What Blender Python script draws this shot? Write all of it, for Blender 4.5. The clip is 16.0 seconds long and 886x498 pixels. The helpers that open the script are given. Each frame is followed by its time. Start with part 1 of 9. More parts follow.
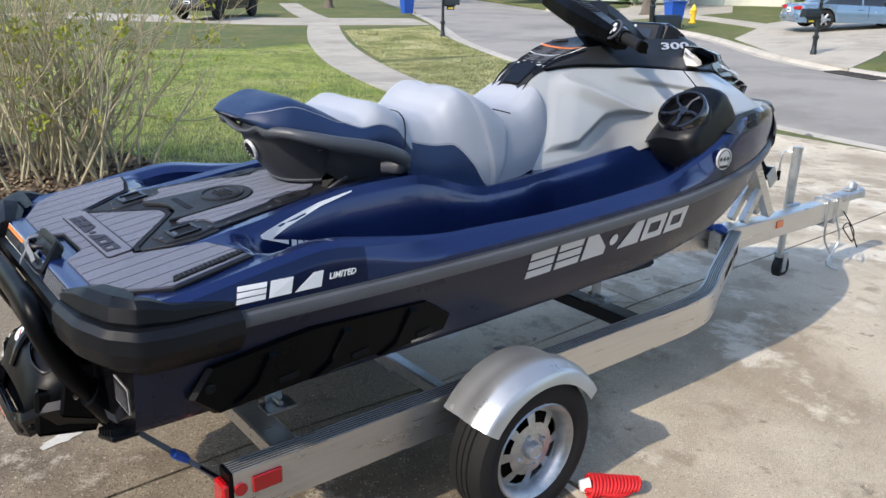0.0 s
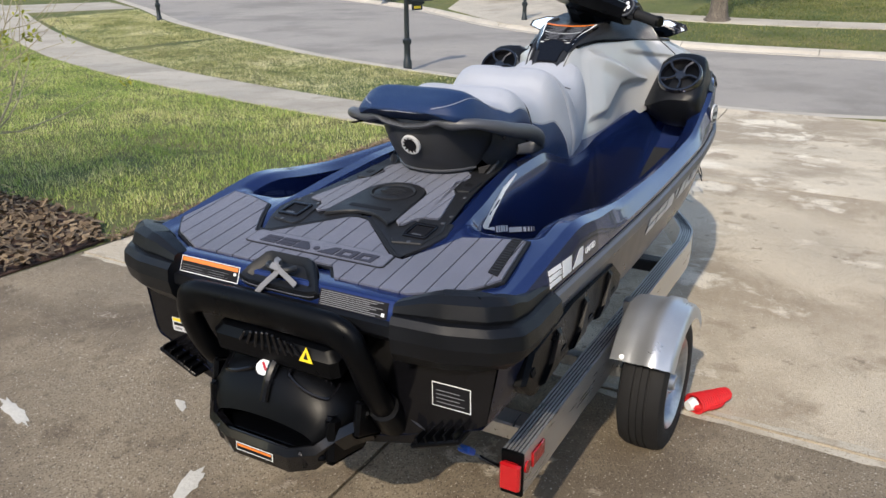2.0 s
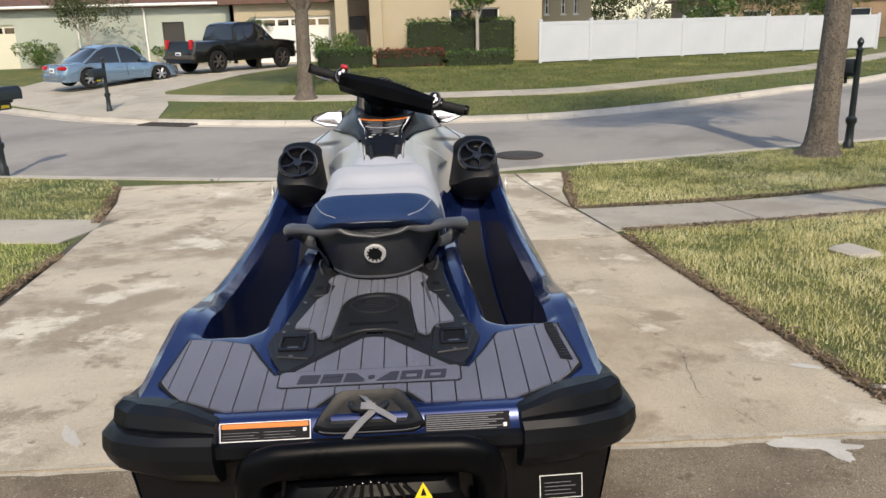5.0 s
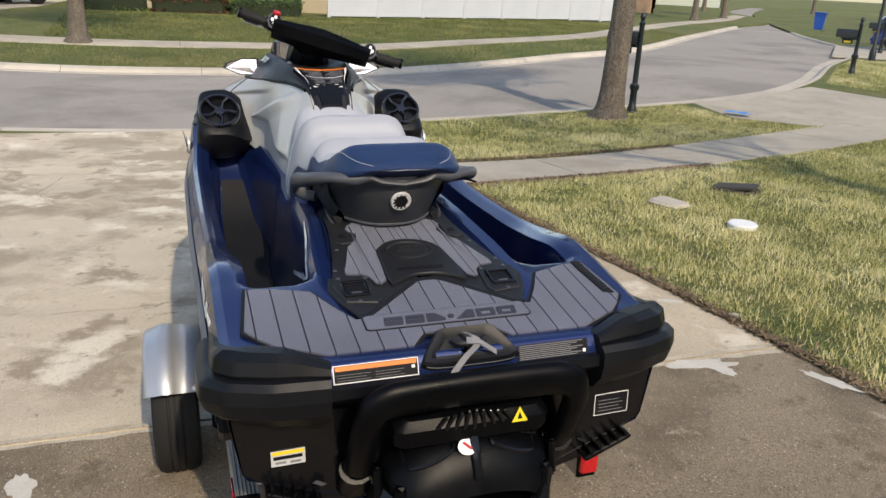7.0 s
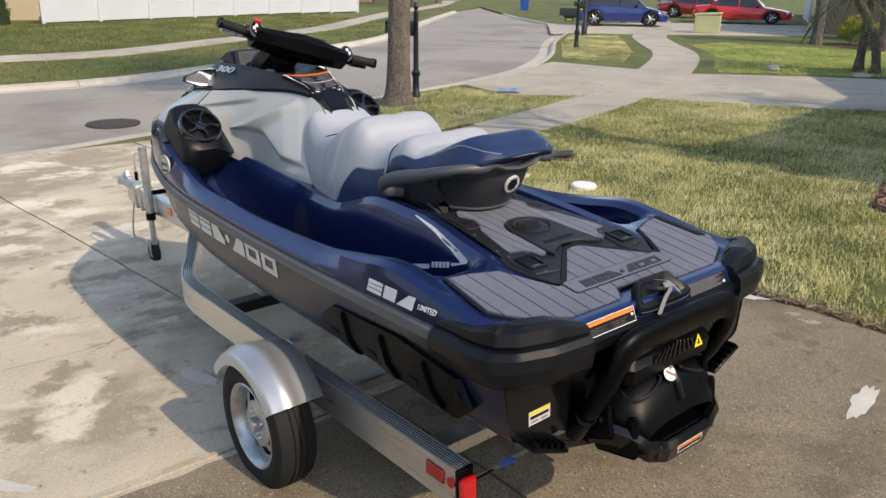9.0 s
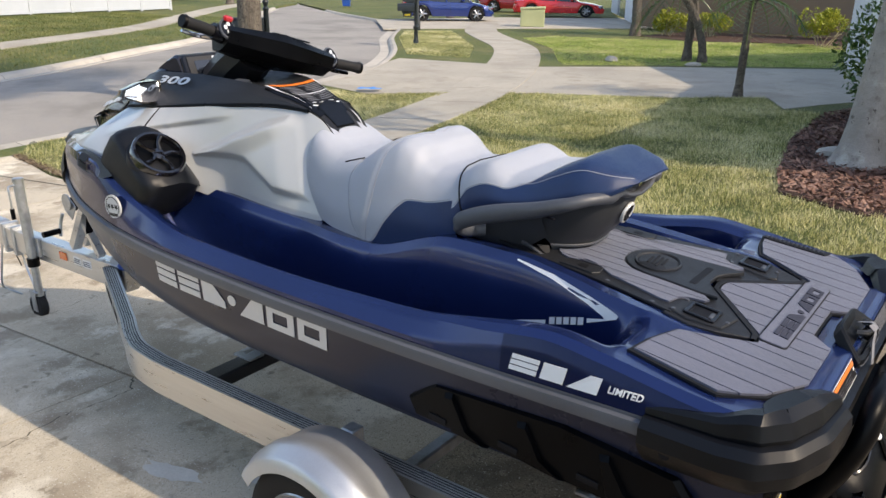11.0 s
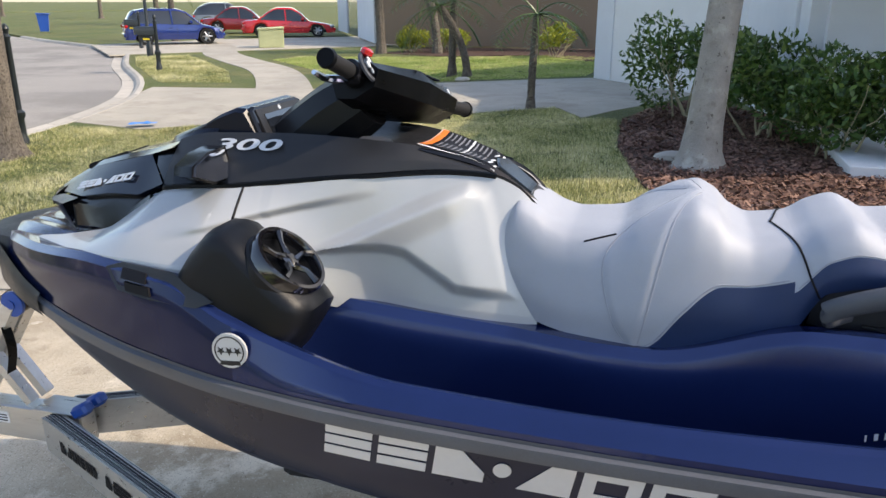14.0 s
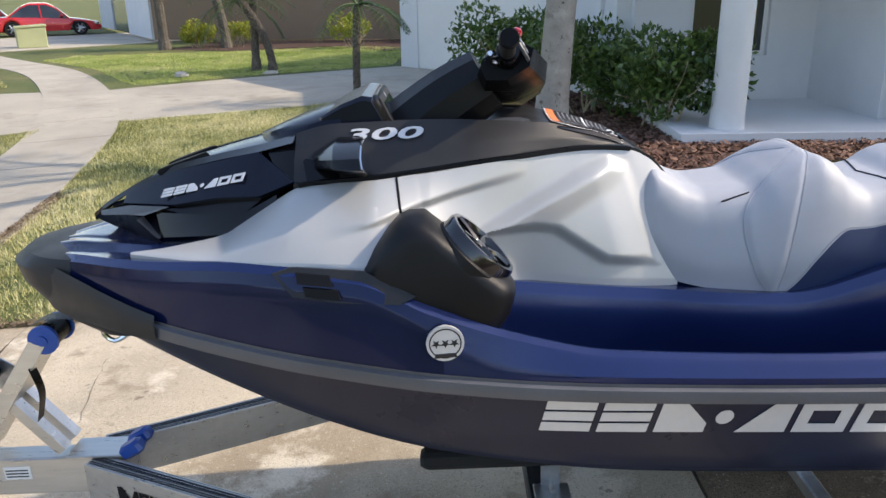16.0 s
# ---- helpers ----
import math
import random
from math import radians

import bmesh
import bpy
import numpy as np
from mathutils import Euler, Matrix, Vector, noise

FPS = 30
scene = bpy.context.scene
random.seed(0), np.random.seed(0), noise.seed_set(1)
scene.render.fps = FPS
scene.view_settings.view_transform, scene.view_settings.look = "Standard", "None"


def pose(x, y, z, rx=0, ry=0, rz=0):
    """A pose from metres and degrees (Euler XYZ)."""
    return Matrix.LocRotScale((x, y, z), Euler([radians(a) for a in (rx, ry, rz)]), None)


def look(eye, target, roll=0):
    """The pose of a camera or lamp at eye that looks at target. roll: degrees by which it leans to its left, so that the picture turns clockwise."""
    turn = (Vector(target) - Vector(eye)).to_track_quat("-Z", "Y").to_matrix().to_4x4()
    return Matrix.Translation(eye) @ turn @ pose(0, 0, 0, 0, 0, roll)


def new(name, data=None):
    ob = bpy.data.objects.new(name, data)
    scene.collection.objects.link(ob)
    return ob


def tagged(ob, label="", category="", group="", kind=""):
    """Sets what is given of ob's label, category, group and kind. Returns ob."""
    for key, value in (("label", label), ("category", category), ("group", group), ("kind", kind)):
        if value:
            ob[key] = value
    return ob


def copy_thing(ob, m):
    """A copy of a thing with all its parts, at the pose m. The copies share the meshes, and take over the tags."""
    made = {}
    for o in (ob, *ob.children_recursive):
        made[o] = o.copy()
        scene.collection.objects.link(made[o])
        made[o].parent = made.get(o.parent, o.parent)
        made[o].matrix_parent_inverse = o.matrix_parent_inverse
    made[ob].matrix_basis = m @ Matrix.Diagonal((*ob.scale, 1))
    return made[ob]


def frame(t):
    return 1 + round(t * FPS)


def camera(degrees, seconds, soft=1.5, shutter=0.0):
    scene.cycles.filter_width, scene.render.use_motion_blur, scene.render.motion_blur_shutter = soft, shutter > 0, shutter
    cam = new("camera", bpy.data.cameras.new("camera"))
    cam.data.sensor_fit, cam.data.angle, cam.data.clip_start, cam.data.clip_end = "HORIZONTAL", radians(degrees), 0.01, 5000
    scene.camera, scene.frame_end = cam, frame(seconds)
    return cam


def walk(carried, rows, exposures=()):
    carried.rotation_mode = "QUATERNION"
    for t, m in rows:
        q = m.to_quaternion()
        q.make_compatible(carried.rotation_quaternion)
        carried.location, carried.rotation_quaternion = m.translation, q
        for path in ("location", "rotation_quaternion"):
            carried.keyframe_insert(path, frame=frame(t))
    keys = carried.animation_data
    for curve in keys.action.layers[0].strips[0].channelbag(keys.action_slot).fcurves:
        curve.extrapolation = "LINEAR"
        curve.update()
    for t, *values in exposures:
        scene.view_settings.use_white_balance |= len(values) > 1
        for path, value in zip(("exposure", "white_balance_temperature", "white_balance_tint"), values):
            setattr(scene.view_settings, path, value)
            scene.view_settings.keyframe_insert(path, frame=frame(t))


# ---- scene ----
cam = camera(59.6, 16.0)
PATH = [
    (0, (-0.982, -2.183, 1.625), (0.199, -0.716, 0.951), 0.6),
    (0.5, (-1.291, -2.003, 1.64), (-0.021, -0.615, 0.963), 0.1),
    (1, (-1.498, -1.722, 1.647), (-0.116, -0.449, 0.961), 0.5),
    (1.5, (-1.779, -1.469, 1.664), (-0.253, -0.386, 0.956), 0.8),
    (2, (-1.959, -1.206, 1.67), (-0.332, -0.298, 0.943), -0.4),
    (2.5, (-2.04, -0.935, 1.682), (-0.295, -0.258, 0.978), -1.3),
    (3, (-2.168, -0.679, 1.721), (-0.321, -0.267, 1.074), -0.9),
    (3.5, (-2.204, -0.472, 1.743), (-0.3, -0.218, 1.186), -1.8),
    (4, (-2.125, -0.293, 1.754), (-0.195, -0.185, 1.241), -2.5),
    (4.5, (-2.145, -0.187, 1.763), (-0.214, -0.194, 1.24), -2.1),
    (5, (-2.204, -0.112, 1.762), (-0.285, -0.183, 1.203), -1.5),
    (5.2, (-2.231, -0.084, 1.761), (-0.317, -0.186, 1.19), -0.8),
    (7.3, (-2.163, 0.826, 1.754), (-0.414, 0.111, 1.096), 2.5),
    (7.5, (-2.129, 0.944, 1.745), (-0.4, 0.183, 1.089), 2.0),
    (8, (-2.023, 1.257, 1.761), (-0.361, 0.356, 1.11), 0.5),
    (8.5, (-1.952, 1.619, 1.766), (-0.397, 0.547, 1.108), 0.9),
    (8.7, (-1.907, 1.725, 1.765), (-0.39, 0.598, 1.108), 0.9),
    (10.8, (-0.94, 1.992, 1.715), (0.218, 0.499, 1.058), 0.4),
    (11, (-0.828, 1.988, 1.72), (0.312, 0.482, 1.062), 0.7),
    (11.5, (-0.57, 2.011, 1.731), (0.503, 0.461, 1.062), 0.2),
    (12, (-0.296, 2.01, 1.727), (0.64, 0.371, 1.064), 0.3),
    (12.5, (-0.004, 1.952, 1.721), (0.864, 0.262, 1.095), 1.1),
    (13, (0.279, 1.946, 1.718), (1.068, 0.215, 1.1), 0.1),
    (13.5, (0.554, 1.979, 1.717), (1.207, 0.197, 1.085), -0.5),
    (14, (0.774, 1.985, 1.699), (1.315, 0.159, 1.088), 0.0),
    (14.5, (0.987, 2.029, 1.697), (1.438, 0.183, 1.073), 0.3),
    (15, (1.24, 2.124, 1.69), (1.619, 0.271, 1.037), -0.4),
    (15.5, (1.468, 2.142, 1.671), (1.728, 0.267, 1.026), -1.7),
    (16, (1.683, 2.136, 1.68), (1.687, 0.239, 1.046), -0.8),
]
walk(cam, [(t, look(eye, target, roll)) for t, eye, target, roll in PATH],
     exposures=[(0, 1.06, 6500, 11), (1.5, 0.98, 6750, 11), (3, 0.73, 7150, 11), (8, 0.74, 7450, 12), (10, 0.97, 7400, 12), (11, 1.06, 7350, 13), (12.5, 1.18, 7250, 13), (16, 1.19, 7200, 14)])

# ---- world, sun, exposure ----
SUN_EL = 38.5   # the sun stands behind the stern, a little to starboard
wd = bpy.data.worlds.new("sky")
scene.world = wd
wd.use_nodes = True
_n = wd.node_tree.nodes
_sky = _n.new("ShaderNodeTexSky")
_sky.sky_type, _sky.sun_disc = "NISHITA", False
_sky.sun_elevation, _sky.sun_rotation = radians(SUN_EL), radians(264.5)
_n["Background"].inputs[1].default_value = 0.15
wd.node_tree.links.new(_sky.outputs[0], _n["Background"].inputs[0])
_sun = bpy.data.lights.new("sun", "SUN")
_sun.energy, _sun.angle, _sun.color = 2.1, radians(0.8), (1.0, 0.91, 0.76)
_so = new("sun", _sun)
_so.matrix_world = look((-25, -2.4, 20), (0, 0, 0))

# ---- materials ----


def _ramp(nt, src, stops):
    r = nt.nodes.new("ShaderNodeValToRGB")
    e = r.color_ramp.elements
    while len(e) < len(stops):
        e.new(0.5)
    for el, (p, c) in zip(e, stops):
        el.position, el.color = p, (*c, 1)
    nt.links.new(src, r.inputs[0])
    return r.outputs[0]


def _noise(nt, scale, detail=4, rough=0.55, coords="Object", stretch=None):
    tc = nt.nodes.new("ShaderNodeTexCoord")
    src = tc.outputs[coords]
    if stretch:
        mp = nt.nodes.new("ShaderNodeMapping")
        mp.inputs["Scale"].default_value = stretch
        nt.links.new(src, mp.inputs[0])
        src = mp.outputs[0]
    n = nt.nodes.new("ShaderNodeTexNoise")
    n.inputs["Scale"].default_value, n.inputs["Detail"].default_value, n.inputs["Roughness"].default_value = scale, detail, rough
    nt.links.new(src, n.inputs["Vector"])
    return n.outputs[0]


def _mix(nt, a, b, fac, mode="MIX"):
    m = nt.nodes.new("ShaderNodeMix")
    m.data_type, m.blend_type = "RGBA", mode
    for sock, v in ((m.inputs[0], fac), (m.inputs[6], a), (m.inputs[7], b)):
        if isinstance(v, (int, float)):
            sock.default_value = v
        elif isinstance(v, tuple):
            sock.default_value = (*v, 1)
        else:
            nt.links.new(v, sock)
    return m.outputs[2]


def sc(c, k):
    return tuple(min(1.0, v * k) for v in c)


def material(name, base, rough=0.5, metal=0.0, vary=0.12, big=1.5, fine=60.0, bump=0.0, bump_scale=None, coat=0.0, alpha=None,
             emit=None, spots=None, piece=0.0, stretch=None, rough_vary=0.1, sheen=0.0, trans=0.0, spec=0.5):
    m = bpy.data.materials.new(name)
    m.use_nodes = True
    nt = m.node_tree
    b = nt.nodes["Principled BSDF"]
    b.inputs["Roughness"].default_value, b.inputs["Metallic"].default_value = rough, metal
    b.inputs["Specular IOR Level"].default_value = spec
    col = base
    n1 = _noise(nt, big, 5, 0.6, stretch=stretch)
    n2 = _noise(nt, fine, 3, 0.6, stretch=stretch)
    if vary:
        c1 = _ramp(nt, n1, [(0.3, sc(base, 1 - vary)), (0.7, sc(base, 1 + vary))])
        c2 = _ramp(nt, n2, [(0.3, (1 - vary * 0.8,) * 3), (0.7, (1.0,) * 3)])
        col = _mix(nt, c1, c2, 1.0, "MULTIPLY")
    if spots:
        for scale, lo, hi, c in spots:
            f = _ramp(nt, _noise(nt, scale, 6, 0.65), [(lo, (0, 0, 0)), (hi, (1, 1, 1))])
            col = _mix(nt, col, c, f)
    if piece:
        oi = nt.nodes.new("ShaderNodeObjectInfo")
        f = _ramp(nt, oi.outputs["Random"], [(0, (1 - piece,) * 3), (1, (1 + 0,) * 3)])
        col = _mix(nt, col, f, 1.0, "MULTIPLY")
    if isinstance(col, tuple):
        b.inputs["Base Color"].default_value = (*col, 1)
    else:
        nt.links.new(col, b.inputs["Base Color"])
    if rough_vary:
        r = _ramp(nt, n1, [(0.3, (max(0.02, rough - rough_vary),) * 3), (0.7, (min(1, rough + rough_vary),) * 3)])
        nt.links.new(r, b.inputs["Roughness"])
    if bump:
        bp = nt.nodes.new("ShaderNodeBump")
        bp.inputs["Strength"].default_value, bp.inputs["Distance"].default_value = 1.0, bump
        nt.links.new(_noise(nt, bump_scale or fine, 5, 0.6, stretch=stretch), bp.inputs["Height"])
        nt.links.new(bp.outputs[0], b.inputs["Normal"])
    if coat:
        b.inputs["Coat Weight"].default_value, b.inputs["Coat Roughness"].default_value = coat, 0.04
    if sheen:
        b.inputs["Sheen Weight"].default_value = sheen
    if trans:
        b.inputs["Transmission Weight"].default_value = trans
    if emit:
        b.inputs["Emission Color"].default_value, b.inputs["Emission Strength"].default_value = (*emit[0], 1), emit[1]
    return m


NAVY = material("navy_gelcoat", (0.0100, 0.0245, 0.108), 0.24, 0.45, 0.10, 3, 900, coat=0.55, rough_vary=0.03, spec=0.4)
HULL = material("dark_hull_gelcoat", (0.0050, 0.0085, 0.027), 0.24, 0.0, 0.12, 2.5, 700, coat=0.3, rough_vary=0.06, spec=0.3)
CHARCOAL = material("charcoal_plastic", (0.016, 0.017, 0.020), 0.46, 0.0, 0.15, 6, 260, bump=0.0006, bump_scale=420, spec=0.4)
GREYBAND = material("graphite_band", (0.0125, 0.0160, 0.036), 0.30, 0.0, 0.12, 4, 300, rough_vary=0.06, spec=0.26, coat=0.14)
BUMPER = material("black_bumper_rubber", (0.0042, 0.0050, 0.0072), 0.42, 0.0, 0.18, 5, 300, bump=0.0004, bump_scale=520, spec=0.28)
HOODM = material("blue_black_gloss", (0.005, 0.008, 0.019), 0.24, 0.0, 0.1, 5, 300, coat=0.12, rough_vary=0.04, spec=0.2)
RAILGREY = material("rub_rail_grey", (0.10, 0.105, 0.12), 0.42, 0.1, 0.12, 5, 200)
BLACK = material("black_plastic", (0.0018, 0.0021, 0.0030), 0.34, 0.0, 0.2, 8, 240, bump=0.0003, bump_scale=500, spec=0.12)
# darker copy of NAVY: the dimness of sideways faces is put into the colour
NAVYSHADE = material("navy_gelcoat_shade", (0.0048, 0.0118, 0.054), 0.18, 0.25, 0.10, 3, 900, coat=0.18, rough_vary=0.04, spec=0.25)
DECKPLATE = material("charcoal_deck_plastic", (0.013, 0.014, 0.017), 0.50, 0.0, 0.15, 8, 260, bump=0.0006, bump_scale=420, spec=0.35)
EMBOSS = material("embossed_foam", (0.036, 0.039, 0.058), 0.75, 0.0, 0.14, 5, 340, bump=0.0012, bump_scale=380, spec=0.3)
GLOSS = material("gloss_black_plastic", (0.0042, 0.0042, 0.0055), 0.16, 0.0, 0.1, 6, 200, coat=0.15, rough_vary=0.04, spec=0.3)
SPEAKERGLOSS = material("polished_black_speaker_plastic", (0.006, 0.006, 0.008), 0.10, 0.0, 0.1, 6, 200, coat=1.0, rough_vary=0.03, spec=0.6)
SILVER = material("silver_paint", (0.43, 0.44, 0.445), 0.36, 0.15, 0.05, 3, 700, coat=0.4, rough_vary=0.05)
SEATGREY = material("silver_vinyl", (0.37, 0.39, 0.44), 0.50, 0.05, 0.06, 5, 500, bump=0.0008, bump_scale=700, sheen=0.1)
SEATBLUE = material("navy_vinyl", (0.0085, 0.027, 0.090), 0.46, 0.0, 0.12, 6, 500, bump=0.0008, bump_scale=700, spec=0.45)
STITCH = material("grey_stitching", (0.31, 0.325, 0.37), 0.6, 0.0, 0.1)
MATGREY = material("grey_foam_mat", (0.088, 0.097, 0.144), 0.66, 0.0, 0.14, 5, 340, bump=0.0014, bump_scale=380, piece=0.10, spec=0.4, sheen=0.3)
MATBLACK = material("black_foam_mat", (0.0075, 0.0088, 0.0122), 0.7, 0.0, 0.15, 6, 300, bump=0.0008, bump_scale=420, spec=0.3)
GRABGREY = material("grey_grab_plastic", (0.064, 0.069, 0.082), 0.40, 0.0, 0.12, 6, 300, bump=0.0005, bump_scale=420)
TAILM = material("tail_grey_plastic", (0.034, 0.036, 0.041), 0.42, 0.0, 0.12, 6, 300, bump=0.0005, bump_scale=420)
WHITE = material("white_decal", (0.78, 0.79, 0.80), 0.4, 0.0, 0.04)
LETTER = material("silver_decal", (0.62, 0.63, 0.65), 0.38, 0.25, 0.05)
ORANGE = material("orange_label", (0.80, 0.20, 0.03), 0.45, 0.0, 0.05)
YELLOW = material("yellow_label", (0.85, 0.62, 0.03), 0.45, 0.0, 0.05)
LABELBLK = material("black_label", (0.008, 0.008, 0.010), 0.6, 0.0, 0.05, spec=0.15)
CHROME = material("chrome", (0.72, 0.73, 0.75), 0.12, 1.0, 0.04, rough_vary=0.04)
MIRROR = material("mirror_glass", (0.80, 0.82, 0.85), 0.03, 1.0, 0.0, rough_vary=0)
ALU = material("mill_aluminium", (0.66, 0.645, 0.62), 0.34, 0.85, 0.08, 4, 120, stretch=(1, 14, 14), bump=0.0002, bump_scale=160)
GALV = material("galvanised_steel", (0.50, 0.52, 0.54), 0.38, 0.85, 0.18, 22, 90, bump=0.0003, bump_scale=60)
FENDERM = material("silver_fender", (0.50, 0.52, 0.55), 0.36, 0.7, 0.07, 6, 200)
RUBBER = material("tyre_rubber", (0.013, 0.013, 0.014), 0.75, 0.0, 0.2, 8, 160, bump=0.0008, bump_scale=200, spec=0.3)
REDLENS = material("red_lens", (0.42, 0.008, 0.012), 0.2, 0.0, 0.1, coat=0.7)
AMBER = material("amber_reflector", (0.80, 0.16, 0.02), 0.25, 0.0, 0.08, coat=0.5)
ROPERED = material("red_rope", (0.62, 0.012, 0.018), 0.7, 0.0, 0.15, 20, 300, bump=0.001, bump_scale=300)
BLUEPL = material("blue_plastic", (0.011, 0.075, 0.37), 0.4, 0.0, 0.1)
CARPET = material("black_bunk_carpet", (0.02, 0.02, 0.022), 0.95, 0.0, 0.2, 10, 300, bump=0.002, bump_scale=300)
SCREEN = material("dark_screen", (0.01, 0.012, 0.016), 0.08, 0.0, 0.0, coat=1.0, rough_vary=0)
STRAP = material("grey_strap", (0.19, 0.195, 0.215), 0.8, 0.0, 0.1, 10, 300, bump=0.001)
GLASSDK = material("dark_car_glass", (0.012, 0.014, 0.016), 0.05, 0.0, 0.0, coat=1.0, rough_vary=0)
CONCRETE = material("driveway_concrete", (0.60, 0.525, 0.405), 0.88, 0.0, 0.14, 0.9, 55, bump=0.0025, bump_scale=120,
                    spots=[(0.7, 0.50, 0.60, (0.36, 0.30, 0.22)), (2.4, 0.55, 0.62, (0.34, 0.28, 0.205)), (1.3, 0.57, 0.64, (0.74, 0.68, 0.56)), (170, 0.57, 0.64, (0.26, 0.21, 0.15)),
                           (120, 0.60, 0.64, (0.74, 0.69, 0.60)), (9, 0.63, 0.67, (0.29, 0.245, 0.18)), (34, 0.66, 0.70, (0.17, 0.14, 0.10))], piece=0.10, stretch=(1.5, 0.7, 1))
AGGREGATE = material("worn_aggregate_concrete", (0.295, 0.240, 0.168), 0.9, 0.0, 0.22, 1.1, 60, bump=0.004, bump_scale=170,
                     spots=[(0.8, 0.48, 0.60, (0.150, 0.116, 0.078)), (3.0, 0.55, 0.62, (0.170, 0.132, 0.090)), (1.5, 0.60, 0.64, (0.42, 0.365, 0.285)), (150, 0.53, 0.60, (0.085, 0.064, 0.044)), (110, 0.62, 0.66, (0.70, 0.64, 0.54)), (9, 0.63, 0.67, (0.15, 0.118, 0.082))], piece=0.05)
WORNC = material("worn_brown_concrete", (0.57, 0.49, 0.37), 0.9, 0.0, 0.18, 1.0, 60, bump=0.0035, bump_scale=150,
                 spots=[(0.6, 0.48, 0.60, (0.38, 0.31, 0.22)), (2.2, 0.56, 0.64, (0.34, 0.275, 0.195)), (1.2, 0.58, 0.64, (0.68, 0.61, 0.49)), (170, 0.56, 0.64, (0.19, 0.150, 0.105)), (120, 0.61, 0.66, (0.74, 0.68, 0.57)), (10, 0.63, 0.70, (0.24, 0.195, 0.14))], piece=0.05)
WALKC = material("sidewalk_concrete", (0.46, 0.42, 0.35), 0.9, 0.0, 0.14, 0.7, 60, bump=0.0015, bump_scale=120,
                 spots=[(0.9, 0.50, 0.66, (0.34, 0.305, 0.25)), (3.2, 0.58, 0.66, (0.36, 0.325, 0.27)), (130, 0.58, 0.68, (0.27, 0.24, 0.20))], piece=0.14)
ROADM = material("pale_asphalt", (0.325, 0.305, 0.28), 0.92, 0.0, 0.10, 0.35, 70, bump=0.002, bump_scale=150,
                 spots=[(0.3, 0.50, 0.62, (0.235, 0.222, 0.205)), (140, 0.56, 0.64, (0.20, 0.19, 0.18)), (1.1, 0.66, 0.72, (0.22, 0.21, 0.20)), (0.9, 0.69, 0.71, (0.15, 0.145, 0.14))], spec=0.2)
KERBM = material("kerb_concrete", (0.50, 0.46, 0.40), 0.9, 0.0, 0.14, 1.2, 60, bump=0.0015, spots=[(2.0, 0.55, 0.7, (0.36, 0.33, 0.29))], piece=0.12)
GRASSM = material("lawn_soil_grass", (0.125, 0.145, 0.036), 0.95, 0.0, 0.25, 0.6, 45, bump=0.02, bump_scale=60,
                  spots=[(0.9, 0.47, 0.66, (0.185, 0.170, 0.058)), (0.25, 0.48, 0.64, (0.075, 0.112, 0.025)), (30, 0.52, 0.66, (0.030, 0.034, 0.012)), (6, 0.58, 0.68, (0.045, 0.052, 0.015)), (22, 0.62, 0.70, (0.19, 0.17, 0.07))])
MULCHM = material("mulch_ground", (0.075, 0.038, 0.026), 0.95, 0.0, 0.3, 6, 60, bump=0.02, bump_scale=40)
JOINT = material("joint_dirt", (0.09, 0.08, 0.06), 0.95, 0.0, 0.3, 4, 60, bump=0.003)


def island_material(name, stops, rough=0.7, trans=0.0):
    m = bpy.data.materials.new(name)
    m.use_nodes = True
    nt = m.node_tree
    b = nt.nodes["Principled BSDF"]
    g = nt.nodes.new("ShaderNodeNewGeometry")
    n = _noise(nt, 0.7, 4)
    ad = nt.nodes.new("ShaderNodeMath")
    ad.operation = "MULTIPLY_ADD"
    nt.links.new(g.outputs["Random Per Island"], ad.inputs[0])
    ad.inputs[1].default_value = 0.6
    mu = nt.nodes.new("ShaderNodeMath")
    mu.operation = "MULTIPLY_ADD"
    nt.links.new(n, mu.inputs[0])
    mu.inputs[1].default_value, mu.inputs[2].default_value = 1.3, -0.42
    nt.links.new(mu.outputs[0], ad.inputs[2])
    nt.links.new(_ramp(nt, ad.outputs[0], stops), b.inputs["Base Color"])
    b.inputs["Roughness"].default_value = rough
    if trans:
        tr = nt.nodes.new("ShaderNodeBsdfTranslucent")
        nt.links.new(_ramp(nt, ad.outputs[0], stops), tr.inputs[0])
        mx = nt.nodes.new("ShaderNodeMixShader")
        mx.inputs[0].default_value = trans
        nt.links.new(b.outputs[0], mx.inputs[1])
        nt.links.new(tr.outputs[0], mx.inputs[2])
        nt.links.new(mx.outputs[0], nt.nodes["Material Output"].inputs[0])
    return m


BLADES = island_material("grass_blades", [(0.0, (0.025, 0.035, 0.009)), (0.28, (0.20, 0.24, 0.065)), (0.52, (0.62, 0.57, 0.25)), (1.0, (1.0, 0.92, 0.62))], 0.6, 0.4)
FARBLADES = island_material("far_grass_blades", [(0.0, (0.035, 0.055, 0.012)), (0.45, (0.13, 0.165, 0.04)), (0.8, (0.30, 0.29, 0.10)), (1.0, (0.45, 0.41, 0.18))], 0.6, 0.35)
GREENBLADES = island_material("green_grass_blades", [(0.0, (0.09, 0.17, 0.03)), (0.4, (0.36, 0.48, 0.11)), (0.7, (0.58, 0.59, 0.22)), (1.0, (0.80, 0.74, 0.38))], 0.6, 0.4)
LITTER = island_material("leaf_litter", [(0.0, (0.05, 0.035, 0.022)), (0.5, (0.15, 0.105, 0.065)), (1.0, (0.34, 0.26, 0.17))], 0.85)
